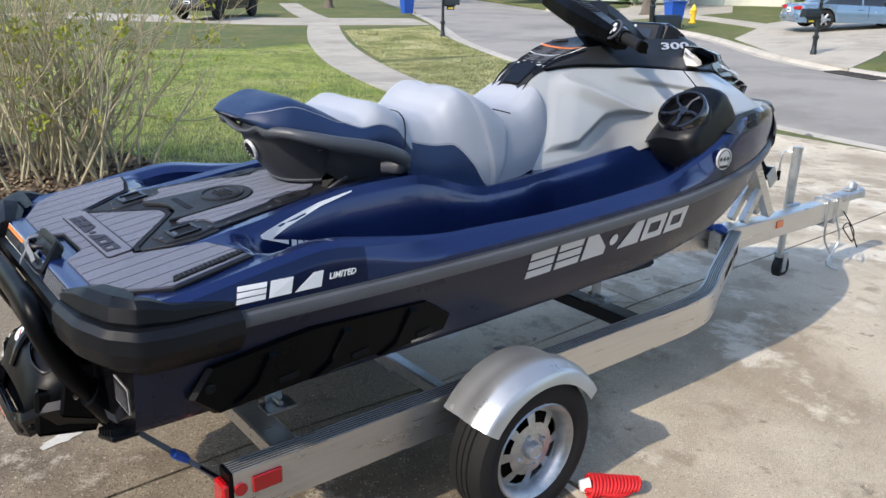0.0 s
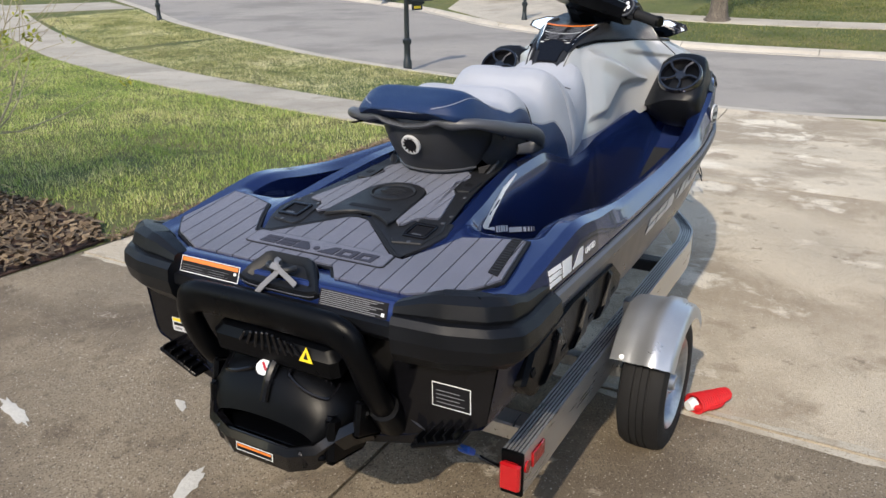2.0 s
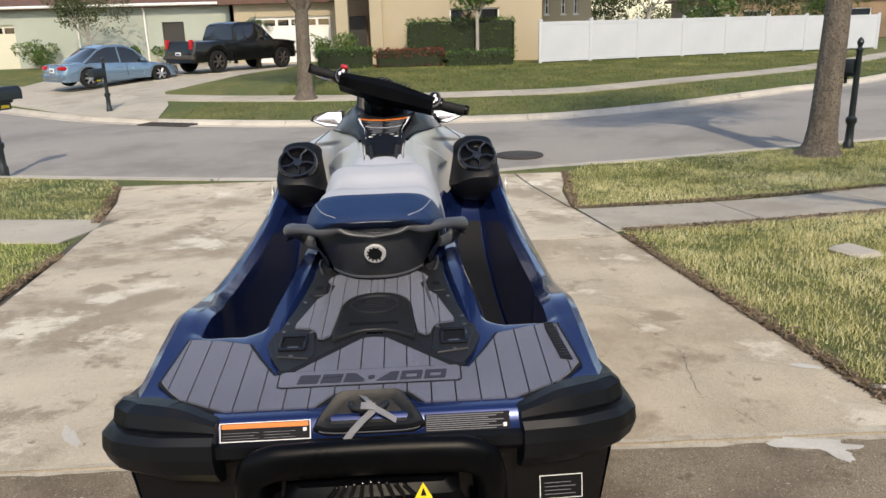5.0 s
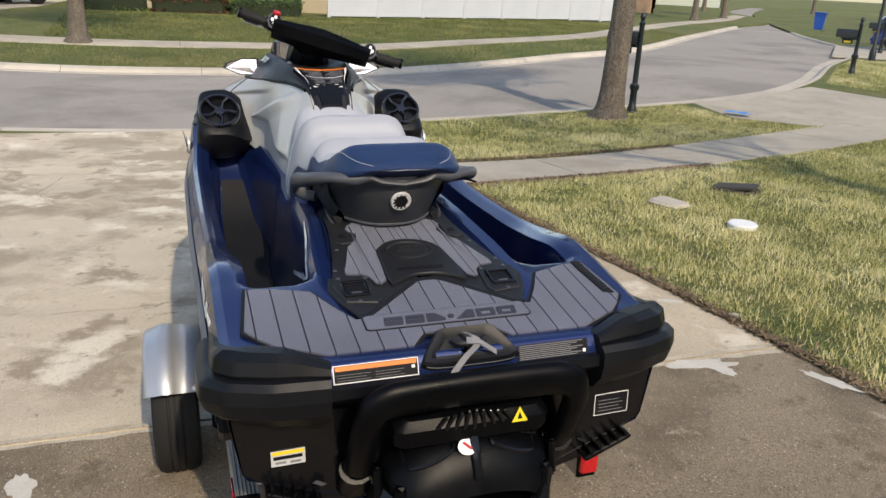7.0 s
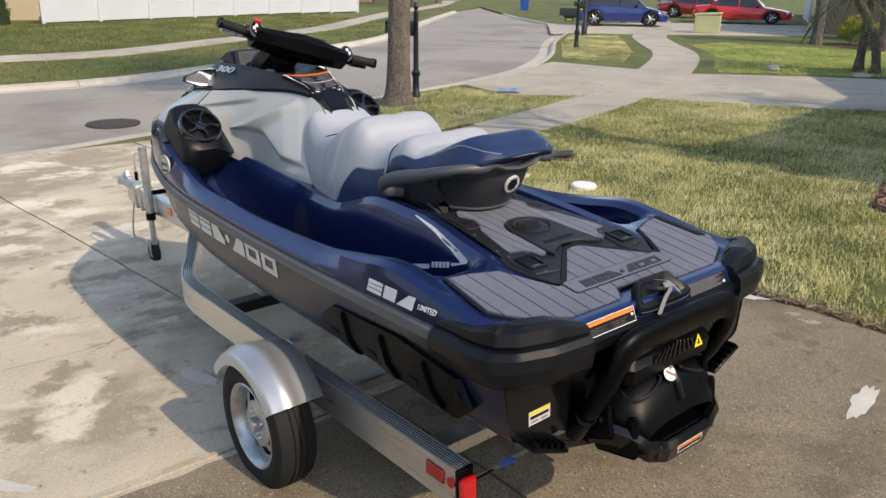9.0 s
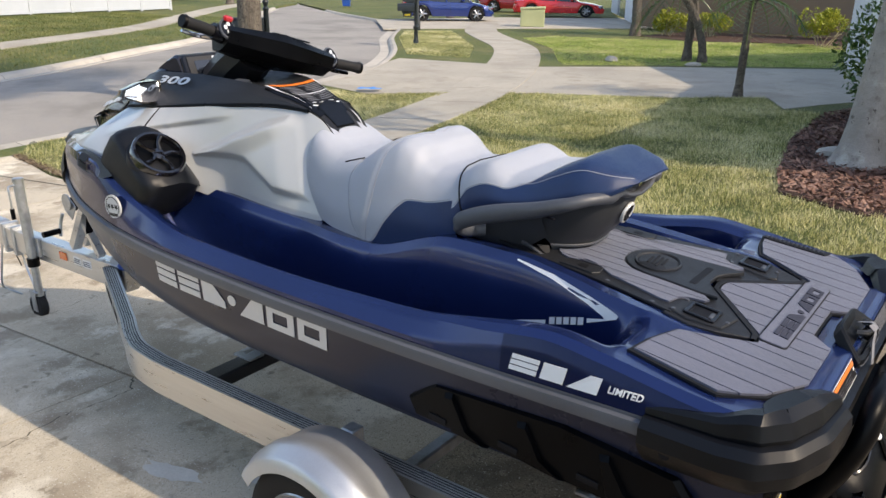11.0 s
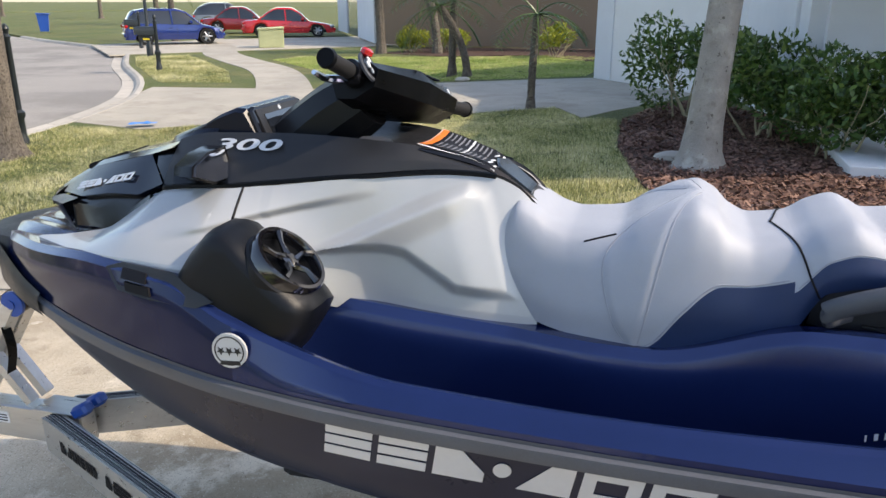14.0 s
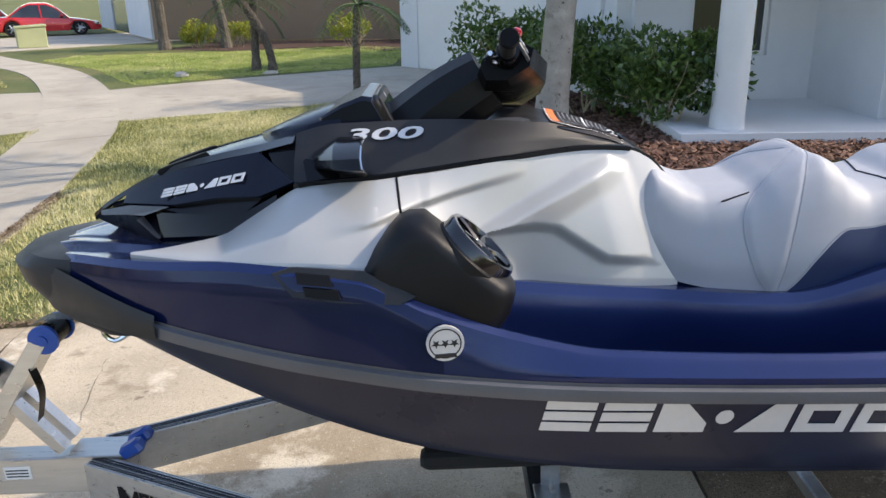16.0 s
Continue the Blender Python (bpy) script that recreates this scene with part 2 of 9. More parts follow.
CHIPS = island_material("mulch_chips", [(0.0, (0.06, 0.028, 0.02)), (0.5, (0.15, 0.072, 0.05)), (1.0, (0.36, 0.22, 0.165))], 0.85)
LEAFDK = island_material("dark_leaves", [(0.0, (0.025, 0.055, 0.016)), (0.5, (0.065, 0.135, 0.03)), (1.0, (0.22, 0.29, 0.07))], 0.3, 0.3)
LEAFYEL = island_material("yellow_green_leaves", [(0.0, (0.10, 0.16, 0.02)), (0.5, (0.30, 0.33, 0.03)), (1.0, (0.55, 0.50, 0.06))], 0.5, 0.3)
LEAFTREE = island_material("tree_leaves", [(0.0, (0.020, 0.035, 0.012)), (0.5, (0.05, 0.075, 0.022)), (1.0, (0.12, 0.13, 0.045))], 0.5, 0.25)
LEAFRED = island_material("red_leaves", [(0.0, (0.07, 0.02, 0.012)), (0.6, (0.20, 0.05, 0.03)), (1.0, (0.16, 0.13, 0.05))], 0.5, 0.25)
TWIG = material("pale_twig_bark", (0.42, 0.37, 0.24), 0.9, 0.0, 0.2, 12, 120, bump=0.001)
BARK = material("grey_brown_bark", (0.16, 0.135, 0.11), 0.95, 0.0, 0.35, 9, 60, bump=0.035, bump_scale=24, stretch=(1, 1, 0.35), spots=[(26, 0.50, 0.62, (0.055, 0.045, 0.036)), (9, 0.55, 0.7, (0.10, 0.08, 0.065))])
BARKPALE = material("pale_lichen_bark", (0.34, 0.315, 0.285), 0.9, 0.0, 0.2, 4, 80, bump=0.012, bump_scale=30, spots=[(14, 0.63, 0.66, (0.09, 0.08, 0.065)), (6, 0.55, 0.66, (0.22, 0.20, 0.175)), (4, 0.55, 0.75, (0.46, 0.45, 0.41))])
STUCCOW = material("white_stucco", (0.70, 0.71, 0.72), 0.9, 0.0, 0.05, 0.8, 90, bump=0.003, bump_scale=120)
STUCCOG = material("grey_green_stucco", (0.36, 0.40, 0.36), 0.9, 0.0, 0.06, 0.5, 60, bump=0.003, bump_scale=100)
STUCCOB = material("beige_stucco", (0.40, 0.345, 0.25), 0.9, 0.0, 0.06, 0.5, 60, bump=0.003, bump_scale=100)
STUCCOT = material("tan_brown_stucco", (0.27, 0.185, 0.125), 0.9, 0.0, 0.08, 0.5, 60, bump=0.003, bump_scale=100)
ROOFM = material("brown_shingle_roof", (0.13, 0.075, 0.06), 0.9, 0.0, 0.2, 2, 30, bump=0.01, bump_scale=20)
GARAGE = material("white_garage_paint", (0.74, 0.74, 0.72), 0.5, 0.0, 0.04, 1, 40)
CREAM = material("cream_garage_paint", (0.58, 0.57, 0.47), 0.55, 0.0, 0.04, 1, 40)
VINYL = material("white_vinyl_fence", (0.47, 0.50, 0.545), 0.45, 0.0, 0.07, 0.5, 40)
TRIMW = material("white_trim_paint", (0.76, 0.76, 0.75), 0.5, 0.0, 0.04)
DARKDOOR = material("dark_door", (0.03, 0.028, 0.026), 0.5, 0.0, 0.1)
POSTM = material("dark_green_black_paint", (0.012, 0.018, 0.022), 0.4, 0.0, 0.15, 6, 120)
CASTIRON = material("cast_iron", (0.06, 0.055, 0.05), 0.8, 0.2, 0.25, 8, 100, bump=0.002)
HYDRANT = material("yellow_hydrant_paint", (0.80, 0.50, 0.03), 0.45, 0.0, 0.1)
UBOX = material("khaki_green_box_paint", (0.42, 0.44, 0.24), 0.6, 0.0, 0.08, 2, 60)
CARBLUEGREY = material("blue_grey_car_paint", (0.16, 0.25, 0.36), 0.25, 0.5, 0.05, coat=1.0, rough_vary=0.03)
CARBLACK = material("black_car_paint", (0.005, 0.005, 0.006), 0.25, 0.0, 0.08, coat=0.5, rough_vary=0.03, spec=0.3)
# near-black green that stands for the shade inside a hedge
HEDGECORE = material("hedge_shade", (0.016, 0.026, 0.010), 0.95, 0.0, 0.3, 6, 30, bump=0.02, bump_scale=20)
CARBLUE = material("blue_car_paint", (0.008, 0.028, 0.17), 0.22, 0.3, 0.05, coat=1.0, rough_vary=0.03)
CARRED = material("red_car_paint", (0.62, 0.015, 0.02), 0.25, 0.2, 0.05, coat=1.0, rough_vary=0.03)
CARDKRED = material("dark_red_car_paint", (0.25, 0.01, 0.015), 0.25, 0.3, 0.05, coat=1.0, rough_vary=0.03)
CARGREY = material("grey_car_paint", (0.16, 0.18, 0.20), 0.25, 0.4, 0.05, coat=1.0, rough_vary=0.03)
RIM = material("alloy_rim", (0.45, 0.46, 0.48), 0.3, 0.9, 0.08)

# ---- mesh tools ----


class Geo:
    """Vertices and faces of one mesh."""

    def __init__(self):
        self.v, self.f = [], []

    def add(self, v, f):
        o = len(self.v)
        self.v += [tuple(p) for p in v]
        self.f += [tuple(i + o for i in q) for q in f]
        return self

    def join(self, other, m=None):
        v = [m @ Vector(p) for p in other.v] if m else other.v
        return self.add(v, other.f)

    def grid(self, rows, closed=False):
        n, k = len(rows), len(rows[0])
        f = []
        for a in range(n - 1):
            for b in range(k if closed else k - 1):
                c = (b + 1) % k
                f.append((a * k + b, a * k + c, (a + 1) * k + c, (a + 1) * k + b))
        return self.add([p for r in rows for p in r], f)

    def fan(self, pts, flip=False):
        i = list(range(len(pts)))
        return self.add(pts, [tuple(reversed(i)) if flip else tuple(i)])

    def tube(self, pts, r, seg=10, caps=True):
        pts = [Vector(p) for p in pts]
        rad = r if isinstance(r, (list, tuple)) else [r] * len(pts)
        rows, ref = [], None
        for i, p in enumerate(pts):
            d = (pts[min(i + 1, len(pts) - 1)] - pts[max(i - 1, 0)]).normalized()
            if ref is None:
                ref = d.orthogonal().normalized()
            ref = (ref - d * ref.dot(d)).normalized()
            s = d.cross(ref)
            rows.append([p + (ref * math.cos(a) + s * math.sin(a)) * rad[i] for a in [2 * math.pi * k / seg for k in range(seg)]])
        self.grid(rows, True)
        if caps:
            self.fan(rows[0], True)
            self.fan(rows[-1])
        return self

    def box(self, c, s, m=None, ch=0.0):
        """A box with chamfered edges (along all three axes)."""
        x, y, z = (v / 2 for v in s)
        ch = min(ch, x * 0.9, y * 0.9, z * 0.9)
        if ch <= 0:
            v = [(a * x, b * y, e * z) for a in (-1, 1) for b in (-1, 1) for e in (-1, 1)]
            f = [(0, 1, 3, 2), (4, 6, 7, 5), (0, 4, 5, 1), (2, 3, 7, 6), (0, 2, 6, 4), (1, 5, 7, 3)]
        else:
            def ring(ix, iy, zz):
                return [(-ix, -iy + ch, zz), (-ix + ch, -iy, zz), (ix - ch, -iy, zz), (ix, -iy + ch, zz), (ix, iy - ch, zz), (ix - ch, iy, zz), (-ix + ch, iy, zz), (-ix, iy - ch, zz)]
            rows = [ring(x - ch, y - ch, -z), ring(x, y, -z + ch), ring(x, y, z - ch), ring(x - ch, y - ch, z)]
            g = Geo().grid(rows, True)
            g.fan(rows[0], True)
            g.fan(rows[-1])
            v, f = g.v, g.f
        mm = Matrix.Translation(c) @ (m if m else Matrix.Identity(4))
        return self.add([mm @ Vector(p) for p in v], f)

    def lathe(self, prof, m=None, seg=24):
        """prof: (radius, height) along the z axis."""
        rows = [[Vector((r * math.cos(a), r * math.sin(a), h)) for a in [2 * math.pi * k / seg for k in range(seg)]] for r, h in prof]
        if m:
            rows = [[m @ p for p in r] for r in rows]
        self.grid(rows, True)
        if prof[0][0] > 1e-4 and prof[-1][0] < 1e-4:
            self.fan(rows[0], True)
        return self

    def prism(self, poly, depth, m, ch=0.0):
        """A flat outline in the local xy plane, raised by depth along local z, with a chamfer on its top edge."""
        n = len(poly)
        cx, cy = sum(p[0] for p in poly) / n, sum(p[1] for p in poly) / n
        rings = [[Vector((x, y, 0)) for x, y in poly]]
        if ch:
            rings.append([Vector((x, y, depth - ch)) for x, y in poly])
            k = []
            for x, y in poly:
                d = math.hypot(x - cx, y - cy) or 1
                k.append(Vector((x - (x - cx) / d * ch, y - (y - cy) / d * ch, depth)))
            rings.append(k)
        else:
            rings.append([Vector((x, y, depth)) for x, y in poly])
        rows = [[m @ p for p in r] for r in rings]
        self.grid(rows, True)
        self.fan(rows[0], True)
        self.fan(rows[-1])
        return self


def mesh_of(name, g, mat, smooth=35):
    me = bpy.data.meshes.new(name)
    me.from_pydata(g.v, [], g.f)
    me.validate()
    bm = bmesh.new()
    bm.from_mesh(me)
    bmesh.ops.remove_doubles(bm, verts=bm.verts, dist=1e-5)
    bmesh.ops.recalc_face_normals(bm, faces=bm.faces)
    bm.to_mesh(me)
    bm.free()
    me.materials.append(mat)
    if smooth:
        me.shade_smooth()
        me.set_sharp_from_angle(angle=radians(smooth))
    return me


def part(name, g, mat, parent=None, label="", smooth=35):
    """Links a Geo as one mesh object under a thing or a part, in the parent's own frame."""
    ob = new(name, mesh_of(name, g, mat, smooth))
    if parent is not None:
        ob.parent = parent
    return tagged(ob, label)


def thing(name, m, label, category, group="", kind=""):
    ob = new(name)
    ob.matrix_basis = m
    ob.empty_display_size = 0.2
    return tagged(ob, label, category, group, kind)


def big_mesh(name, co, faces_n, mat):
    """A mesh from arrays of equal polygons: co (n, k, 3)."""
    n, k = co.shape[0], co.shape[1]
    me = bpy.data.meshes.new(name)
    me.vertices.add(n * k)
    me.vertices.foreach_set("co", co.reshape(-1).astype(np.float32))
    me.loops.add(n * k)
    me.loops.foreach_set("vertex_index", np.arange(n * k, dtype=np.int32))
    me.polygons.add(n)
    me.polygons.foreach_set("loop_start", np.arange(0, n * k, k, dtype=np.int32))
    me.update(calc_edges=True)
    me.materials.append(mat)
    return new(name, me)


def spl(X, Y):
    """A smooth curve through the points, as a function."""
    X, Y = np.array(X, float), np.array(Y, float)
    d = np.diff(Y) / np.diff(X)
    m = np.r_[d[0], np.where(d[:-1] * d[1:] > 0, 2 * d[:-1] * d[1:] / (d[:-1] + d[1:] + 1e-12), 0.0), d[-1]]

    def f(x):
        x = min(max(x, X[0]), X[-1])
        i = min(int(np.searchsorted(X, x, side="right")) - 1, len(X) - 2)
        h = X[i + 1] - X[i]
        t = (x - X[i]) / h
        return float((1 + 2 * t) * (1 - t) ** 2 * Y[i] + t * (1 - t) ** 2 * h * m[i] + t * t * (3 - 2 * t) * Y[i + 1] + t * t * (t - 1) * h * m[i + 1])
    return f


def smooth_line(pts, n):
    """Points along a smooth line through pts."""
    pts = [Vector(p) for p in pts]
    cum = [0.0]
    for a, b in zip(pts, pts[1:]):
        cum.append(cum[-1] + max(1e-6, (b - a).length))
    fs = [spl(cum, [p[k] for p in pts]) for k in range(3)]
    return [Vector([f(cum[-1] * i / (n - 1)) for f in fs]) for i in range(n)]


def band(f, xs, lo, hi, n, sides=(1, -1), cap=False):
    """The stretch lo(x) to hi(x) of the section f(x, s) -> (y, z), swept along xs, on one or both sides."""
    g = Geo()
    for sd in sides:
        rows = []
        for x in xs:
            a, b = lo(x) if callable(lo) else lo, hi(x) if callable(hi) else hi
            row = []
            for k in range(n):
                y, z = f(x, a + (b - a) * k / (n - 1))
                row.append((x, sd * y, z))
            rows.append(row)
        g.grid(rows)
    return g


def poly_section(pts):
    """A section through control points (y, z), as a function of s in 0..1 by their count."""
    def f(s):
        t = min(max(s, 0), 1) * (len(pts) - 1)
        i = min(int(t), len(pts) - 2)
        t -= i
        return (pts[i][0] + (pts[i + 1][0] - pts[i][0]) * t, pts[i][1] + (pts[i + 1][1] - pts[i][1]) * t)
    return f


def lin(a, b, n):
    return [a + (b - a) * i / (n - 1) for i in range(n)]


def rot(axis, deg):
    return Matrix.Rotation(radians(deg), 4, axis)


def frame_at(o, ex, ey):
    """A frame with its origin o, local x along ex and local y near ey."""
    ex = Vector(ex).normalized()
    ez = ex.cross(Vector(ey)).normalized()
    ey = ez.cross(ex)
    m = Matrix((ex, ey, ez)).transposed().to_4x4()
    m.translation = o
    return m


def text_geo(txt, size, depth=0.0015, shear=0.0, bold=0.0):
    """Raised letters of the built-in font as a Geo in the local xy plane, with the left end at the origin."""
    cu = bpy.data.curves.new("letters", "FONT")
    cu.body, cu.size, cu.extrude, cu.shear, cu.offset = txt, size, depth, shear, bold
    cu.resolution_u = 3
    ob = bpy.data.objects.new("letters", cu)
    scene.collection.objects.link(ob)
    me = bpy.data.meshes.new_from_object(ob.evaluated_get(bpy.context.evaluated_depsgraph_get()))
    g = Geo().add([tuple(v.co) for v in me.vertices], [tuple(p.vertices) for p in me.polygons])
    bpy.data.objects.remove(ob)
    bpy.data.meshes.remove(me)
    bpy.data.curves.remove(cu)
    return g

# ---- ground, street, driveway, walks ----
near_kerb = spl([-90, -56, -31, -24.3, -18, -14, -11, -8.7, -5.8, -2.5, 0, 2, 4.5, 8.9, 12.5, 18.5, 24.2, 40, 90], [104, 66, 32, 21.8, 16.6, 13.1, 11.3, 10.7, 10.5, 10.05, 9.5, 9.65, 10.15, 11.4, 13.0, 16.1, 19.8, 29, 56])
far_kerb = spl([-90, -58, -44.8, -33, -22, -13.7, -10.8, -9, -6.35, -2.5, 1.6, 5.3, 8.5, 14.9, 25, 38, 90], [108, 72, 49.5, 39.5, 29, 21.2, 19.6, 18.7, 17.7, 17.0, 17.05, 18.0, 19.6, 25, 31, 38, 64])
slope = spl([-60, -20, -11, -3, 60], [0.010, 0.014, 0.024, 0.054, 0.054])


def gz(x, y):
    """Height of the lawns and pavings."""
    z = -slope(y) * min(max(x, 0.0), 8.6)
    xf = far_kerb(y)
    if x > xf:
        k = min(1.0, (x - xf) / 11.0)
        z += (0.10 - z) * k
    return z


def ground_row(y):
    xk, xf = near_kerb(y), far_kerb(y)
    row = [(x, y, gz(x, y)) for x in [-300, -60, -20] + lin(-8, xk - 0.16, 26)]
    row += [(xk - 0.14, y, gz(xk, y) - 0.3)] + [(xk + (xf - xk) * k, y, gz(xk, y) - 0.3) for k in (0.3, 0.7)] + [(xf + 0.14, y, gz(xk, y) - 0.3)]
    row += [(xf + 0.16 + d, y, gz(xf + d, y)) for d in (0, 1, 2, 4, 6, 8, 10, 12, 16, 30, 80, 400, 900)]
    return row


_g = Geo().grid([ground_row(y) for y in [-900, -300, -150] + lin(-90, -16, 38) + lin(-15, 15, 61) + lin(16, 90, 38) + [150, 300, 900]])
tagged(part("ground", _g, GRASSM, smooth=60), "mown lawn with patchy dry winter grass", "lawn", kind="structure")

_g = Geo().grid([[(near_kerb(y) + (far_kerb(y) - near_kerb(y)) * k, y, gz(near_kerb(y), y) - 0.10 + 0.05 * math.sin(math.pi * k)) for k in lin(0, 1, 9)] for y in lin(-90, 90, 181)])
road = tagged(part("road", _g, ROADM, smooth=60), "pale worn asphalt residential street", "road", kind="structure")


def kerb(side, y0, y1, drop=0.0):
    """One length of rolled concrete kerb; side -1: the near kerb, 1: the far one."""
    line = near_kerb if side < 0 else far_kerb
    rows = []
    for y in lin(y0 + 0.006, y1 - 0.006, 4):
        x, z = line(y), gz(near_kerb(y), y)
        zt = z - drop
        d = 1 if side < 0 else -1
        rows.append([(x - d * 0.17, y, zt - 0.10), (x - d * 0.17, y, zt + 0.012), (x - d * 0.05, y, zt + 0.012), (x + d * 0.06, y, zt - 0.025), (x + d * 0.14, y, z - 0.092), (x + d * 0.48, y, z - 0.075), (x + d * 0.48, y, z - 0.2)])
    g = Geo().grid(rows)
    g.fan(rows[0])
    g.fan(rows[-1], True)
    return part("kerb_stone", g, KERBM, road, smooth=20)


def inside(x, y, poly):
    hit = False
    for (x1, y1), (x2, y2) in zip(poly, poly[1:] + poly[:1]):
        if (y1 > y) != (y2 > y) and x < (x2 - x1) * (y - y1) / (y2 - y1) + x1:
            hit = not hit
    return hit


def draped(name, poly, off, thick, mat, parent=None, step=0.6, height=gz, jitter=0.0):
    """A slab with the outline poly that follows the ground."""
    bm = bmesh.new()
    bm.faces.new([bm.verts.new((x, y, 0)) for x, y in poly])
    for ax in (0, 1):
        c = [p[ax] for p in poly]
        k = math.floor(min(c) / step) + 1
        while k * step < max(c):
            no = Vector((1, 0, 0)) if ax == 0 else Vector((0, 1, 0))
            bmesh.ops.bisect_plane(bm, geom=bm.verts[:] + bm.edges[:] + bm.faces[:], plane_co=no * k * step, plane_no=no, dist=1e-5)
            k += 1
    bmesh.ops.recalc_face_normals(bm, faces=bm.faces)
    if bm.faces and bm.faces[:][0].normal.z < 0:
        bmesh.ops.reverse_faces(bm, faces=bm.faces)
    for v in bm.verts:
        v.co.z = height(v.co.x, v.co.y) + off + (noise.noise(v.co * 2.3) * jitter if jitter else 0)
    edge = [e for e in bm.edges if e.is_boundary]
    ex = bmesh.ops.extrude_edge_only(bm, edges=edge)
    for v in ex["geom"]:
        if isinstance(v, bmesh.types.BMVert):
            v.co.z -= thick
    bmesh.ops.recalc_face_normals(bm, faces=bm.faces)
    me = bpy.data.meshes.new(name)
    bm.to_mesh(me)
    bm.free()
    me.materials.append(mat)
    ob = new(name, me)
    if parent is not None:
        ob.parent = parent
    return ob


drive = tagged(draped("driveway", [(-4.25, -2.49), (5.0, -2.14), (6.5, -1.98), (9.4, -2.25), (9.3, 4.2), (6.6, 3.5), (0.77, 2.84), (-4.25, 2.79)], 0.004, 0.05, JOINT), "dirt-filled joints of the concrete driveway", "driveway", kind="structure")
G = 0.007
SLABS = [
    (AGGREGATE, [(-4.2, -2.45), (0.77 - G, -2.36), (0.77 - G, 0.10 - G), (-4.2, 0.14 - G)]),
    (AGGREGATE, [(-4.2, 0.14 + G), (0.77 - G, 0.10 + G), (0.77 - G, 2.80), (-4.2, 2.75)]),
    (WORNC, [(0.77 + G, -2.36), (4.9 - G, -2.11), (4.9 - G, 0.37 - G), (2.42, 0.24 - G), (0.77 + G, 0.10 - G)]),
    (CONCRETE, [(0.77 + G, 0.10 + G), (2.40 - G / 2, 0.24 + G), (2.43 - G / 2, 1.1), (2.55 - G / 2, 1.6), (2.80 - G / 2, 2.4), (2.85 - G / 2, 2.90), (0.77 + G, 2.80)]),
    (CONCRETE, [(2.40 + G / 2, 0.24 + G), (4.9 - G, 0.37 + G), (4.9 - G, 3.20), (2.85 + G / 2, 2.90), (2.80 + G / 2, 2.4), (2.55 + G / 2, 1.6), (2.43 + G / 2, 1.1)]),
    (CONCRETE, [(4.9 + G, -2.11), (6.55 - G, -1.95), (6.55 - G, 0.48 - G), (4.9 + G, 0.37 - G)]),
    (CONCRETE, [(4.9 + G, 0.37 + G), (6.55 - G, 0.48 + G), (6.55 - G, 3.48), (4.9 + G, 3.20)]),
    (CONCRETE, [(6.55 + G, -1.95), (9.0, -1.70 - G), (9.34, -1.67 - G), (9.34, -2.45), (7.8, -2.08)]),
    (CONCRETE, [(6.55 + G, -1.92), (9.34, -1.65 + G), (9.34, 0.55 - G), (6.55 + G, 0.48 - G)]),
    (CONCRETE, [(6.55 + G, 0.48 + G), (9.34, 0.55 + G), (9.34, 4.25), (8.0, 3.82), (6.55 + G, 3.48)]),
]
for _m, _p in SLABS:
    draped("concrete_slab", _p, 0.016, 0.05, _m, drive)


def walk_strip(mid, half, parent, mat=WALKC, length=1.5, off=0.016):
    """Paving slabs along a line of (x, y)."""
    pts = smooth_line([(x, y, 0) for x, y in mid], 160)
    acc, start, cells = 0.0, 0, []
    for i in range(1, len(pts)):
        acc += (pts[i] - pts[i - 1]).length
        if acc >= length or i == len(pts) - 1:
            cells.append((start, i))
            start, acc = i, 0.0

    def side(i, s, back):
        d = (pts[min(i + 1, 159)] - pts[max(i - 1, 0)]).normalized()
        q = pts[i] + Vector((-d.y, d.x, 0)) * half * s - d * back
        return (q.x, q.y)
    for a, b in cells:
        k = list(range(a, b + 1))
        left = [side(i, 1, 0.007 if i == b else (-0.007 if i == a else 0)) for i in k]
        right = [side(i, -1, 0.007 if i == b else (-0.007 if i == a else 0)) for i in k]
        draped("paving_slab", right + left[::-1], off, 0.04, mat, parent, step=2.0)


walk_a = tagged(draped("pavement_1", [(5.6, 3.45), (6.75, 3.6), (7.0, 5), (5.95, 5)], 0.0, 0.02, JOINT), "curving concrete sidewalk beside the street", "sidewalk", kind="structure")
walk_strip([(6.17, 3.42), (6.45, 5.0), (6.85, 6.8), (7.35, 8.7), (7.95, 10.6), (9.4, 14.4), (11.5, 18.9), (13.6, 22.8), (16.5, 28), (20, 36), (25, 47)], 0.62, walk_a)
walk_b = tagged(draped("pavement_2", [(5.25, -2.2), (6.4, -2.0), (6.6, -4.5), (5.6, -4.5)], 0.0, 0.02, JOINT), "concrete sidewalk crossing the lawn", "sidewalk", kind="structure")
walk_strip([(5.82, -2.05), (6.02, -4.2), (6.45, -6.3), (6.95, -8.6), (7.9, -11.2), (9.2, -13.9), (11.5, -17.6), (14.2, -20.5), (16.4, -23.0), (19, -27), (24, -34)], 0.62, walk_b)
walk_c = tagged(draped("pavement_3", [(20.4, -3), (21.2, -3), (21.2, 0), (20.4, 0)], 0.0, 0.02, JOINT), "concrete sidewalk along the far lawns", "sidewalk", kind="structure")
walk_strip([(far_kerb(y) + 3.9, y) for y in (-48, -38, -28, -20, -14, -9, -4, 1, 5, 9, 14, 20, 28)], 0.55, walk_c, length=3.0)
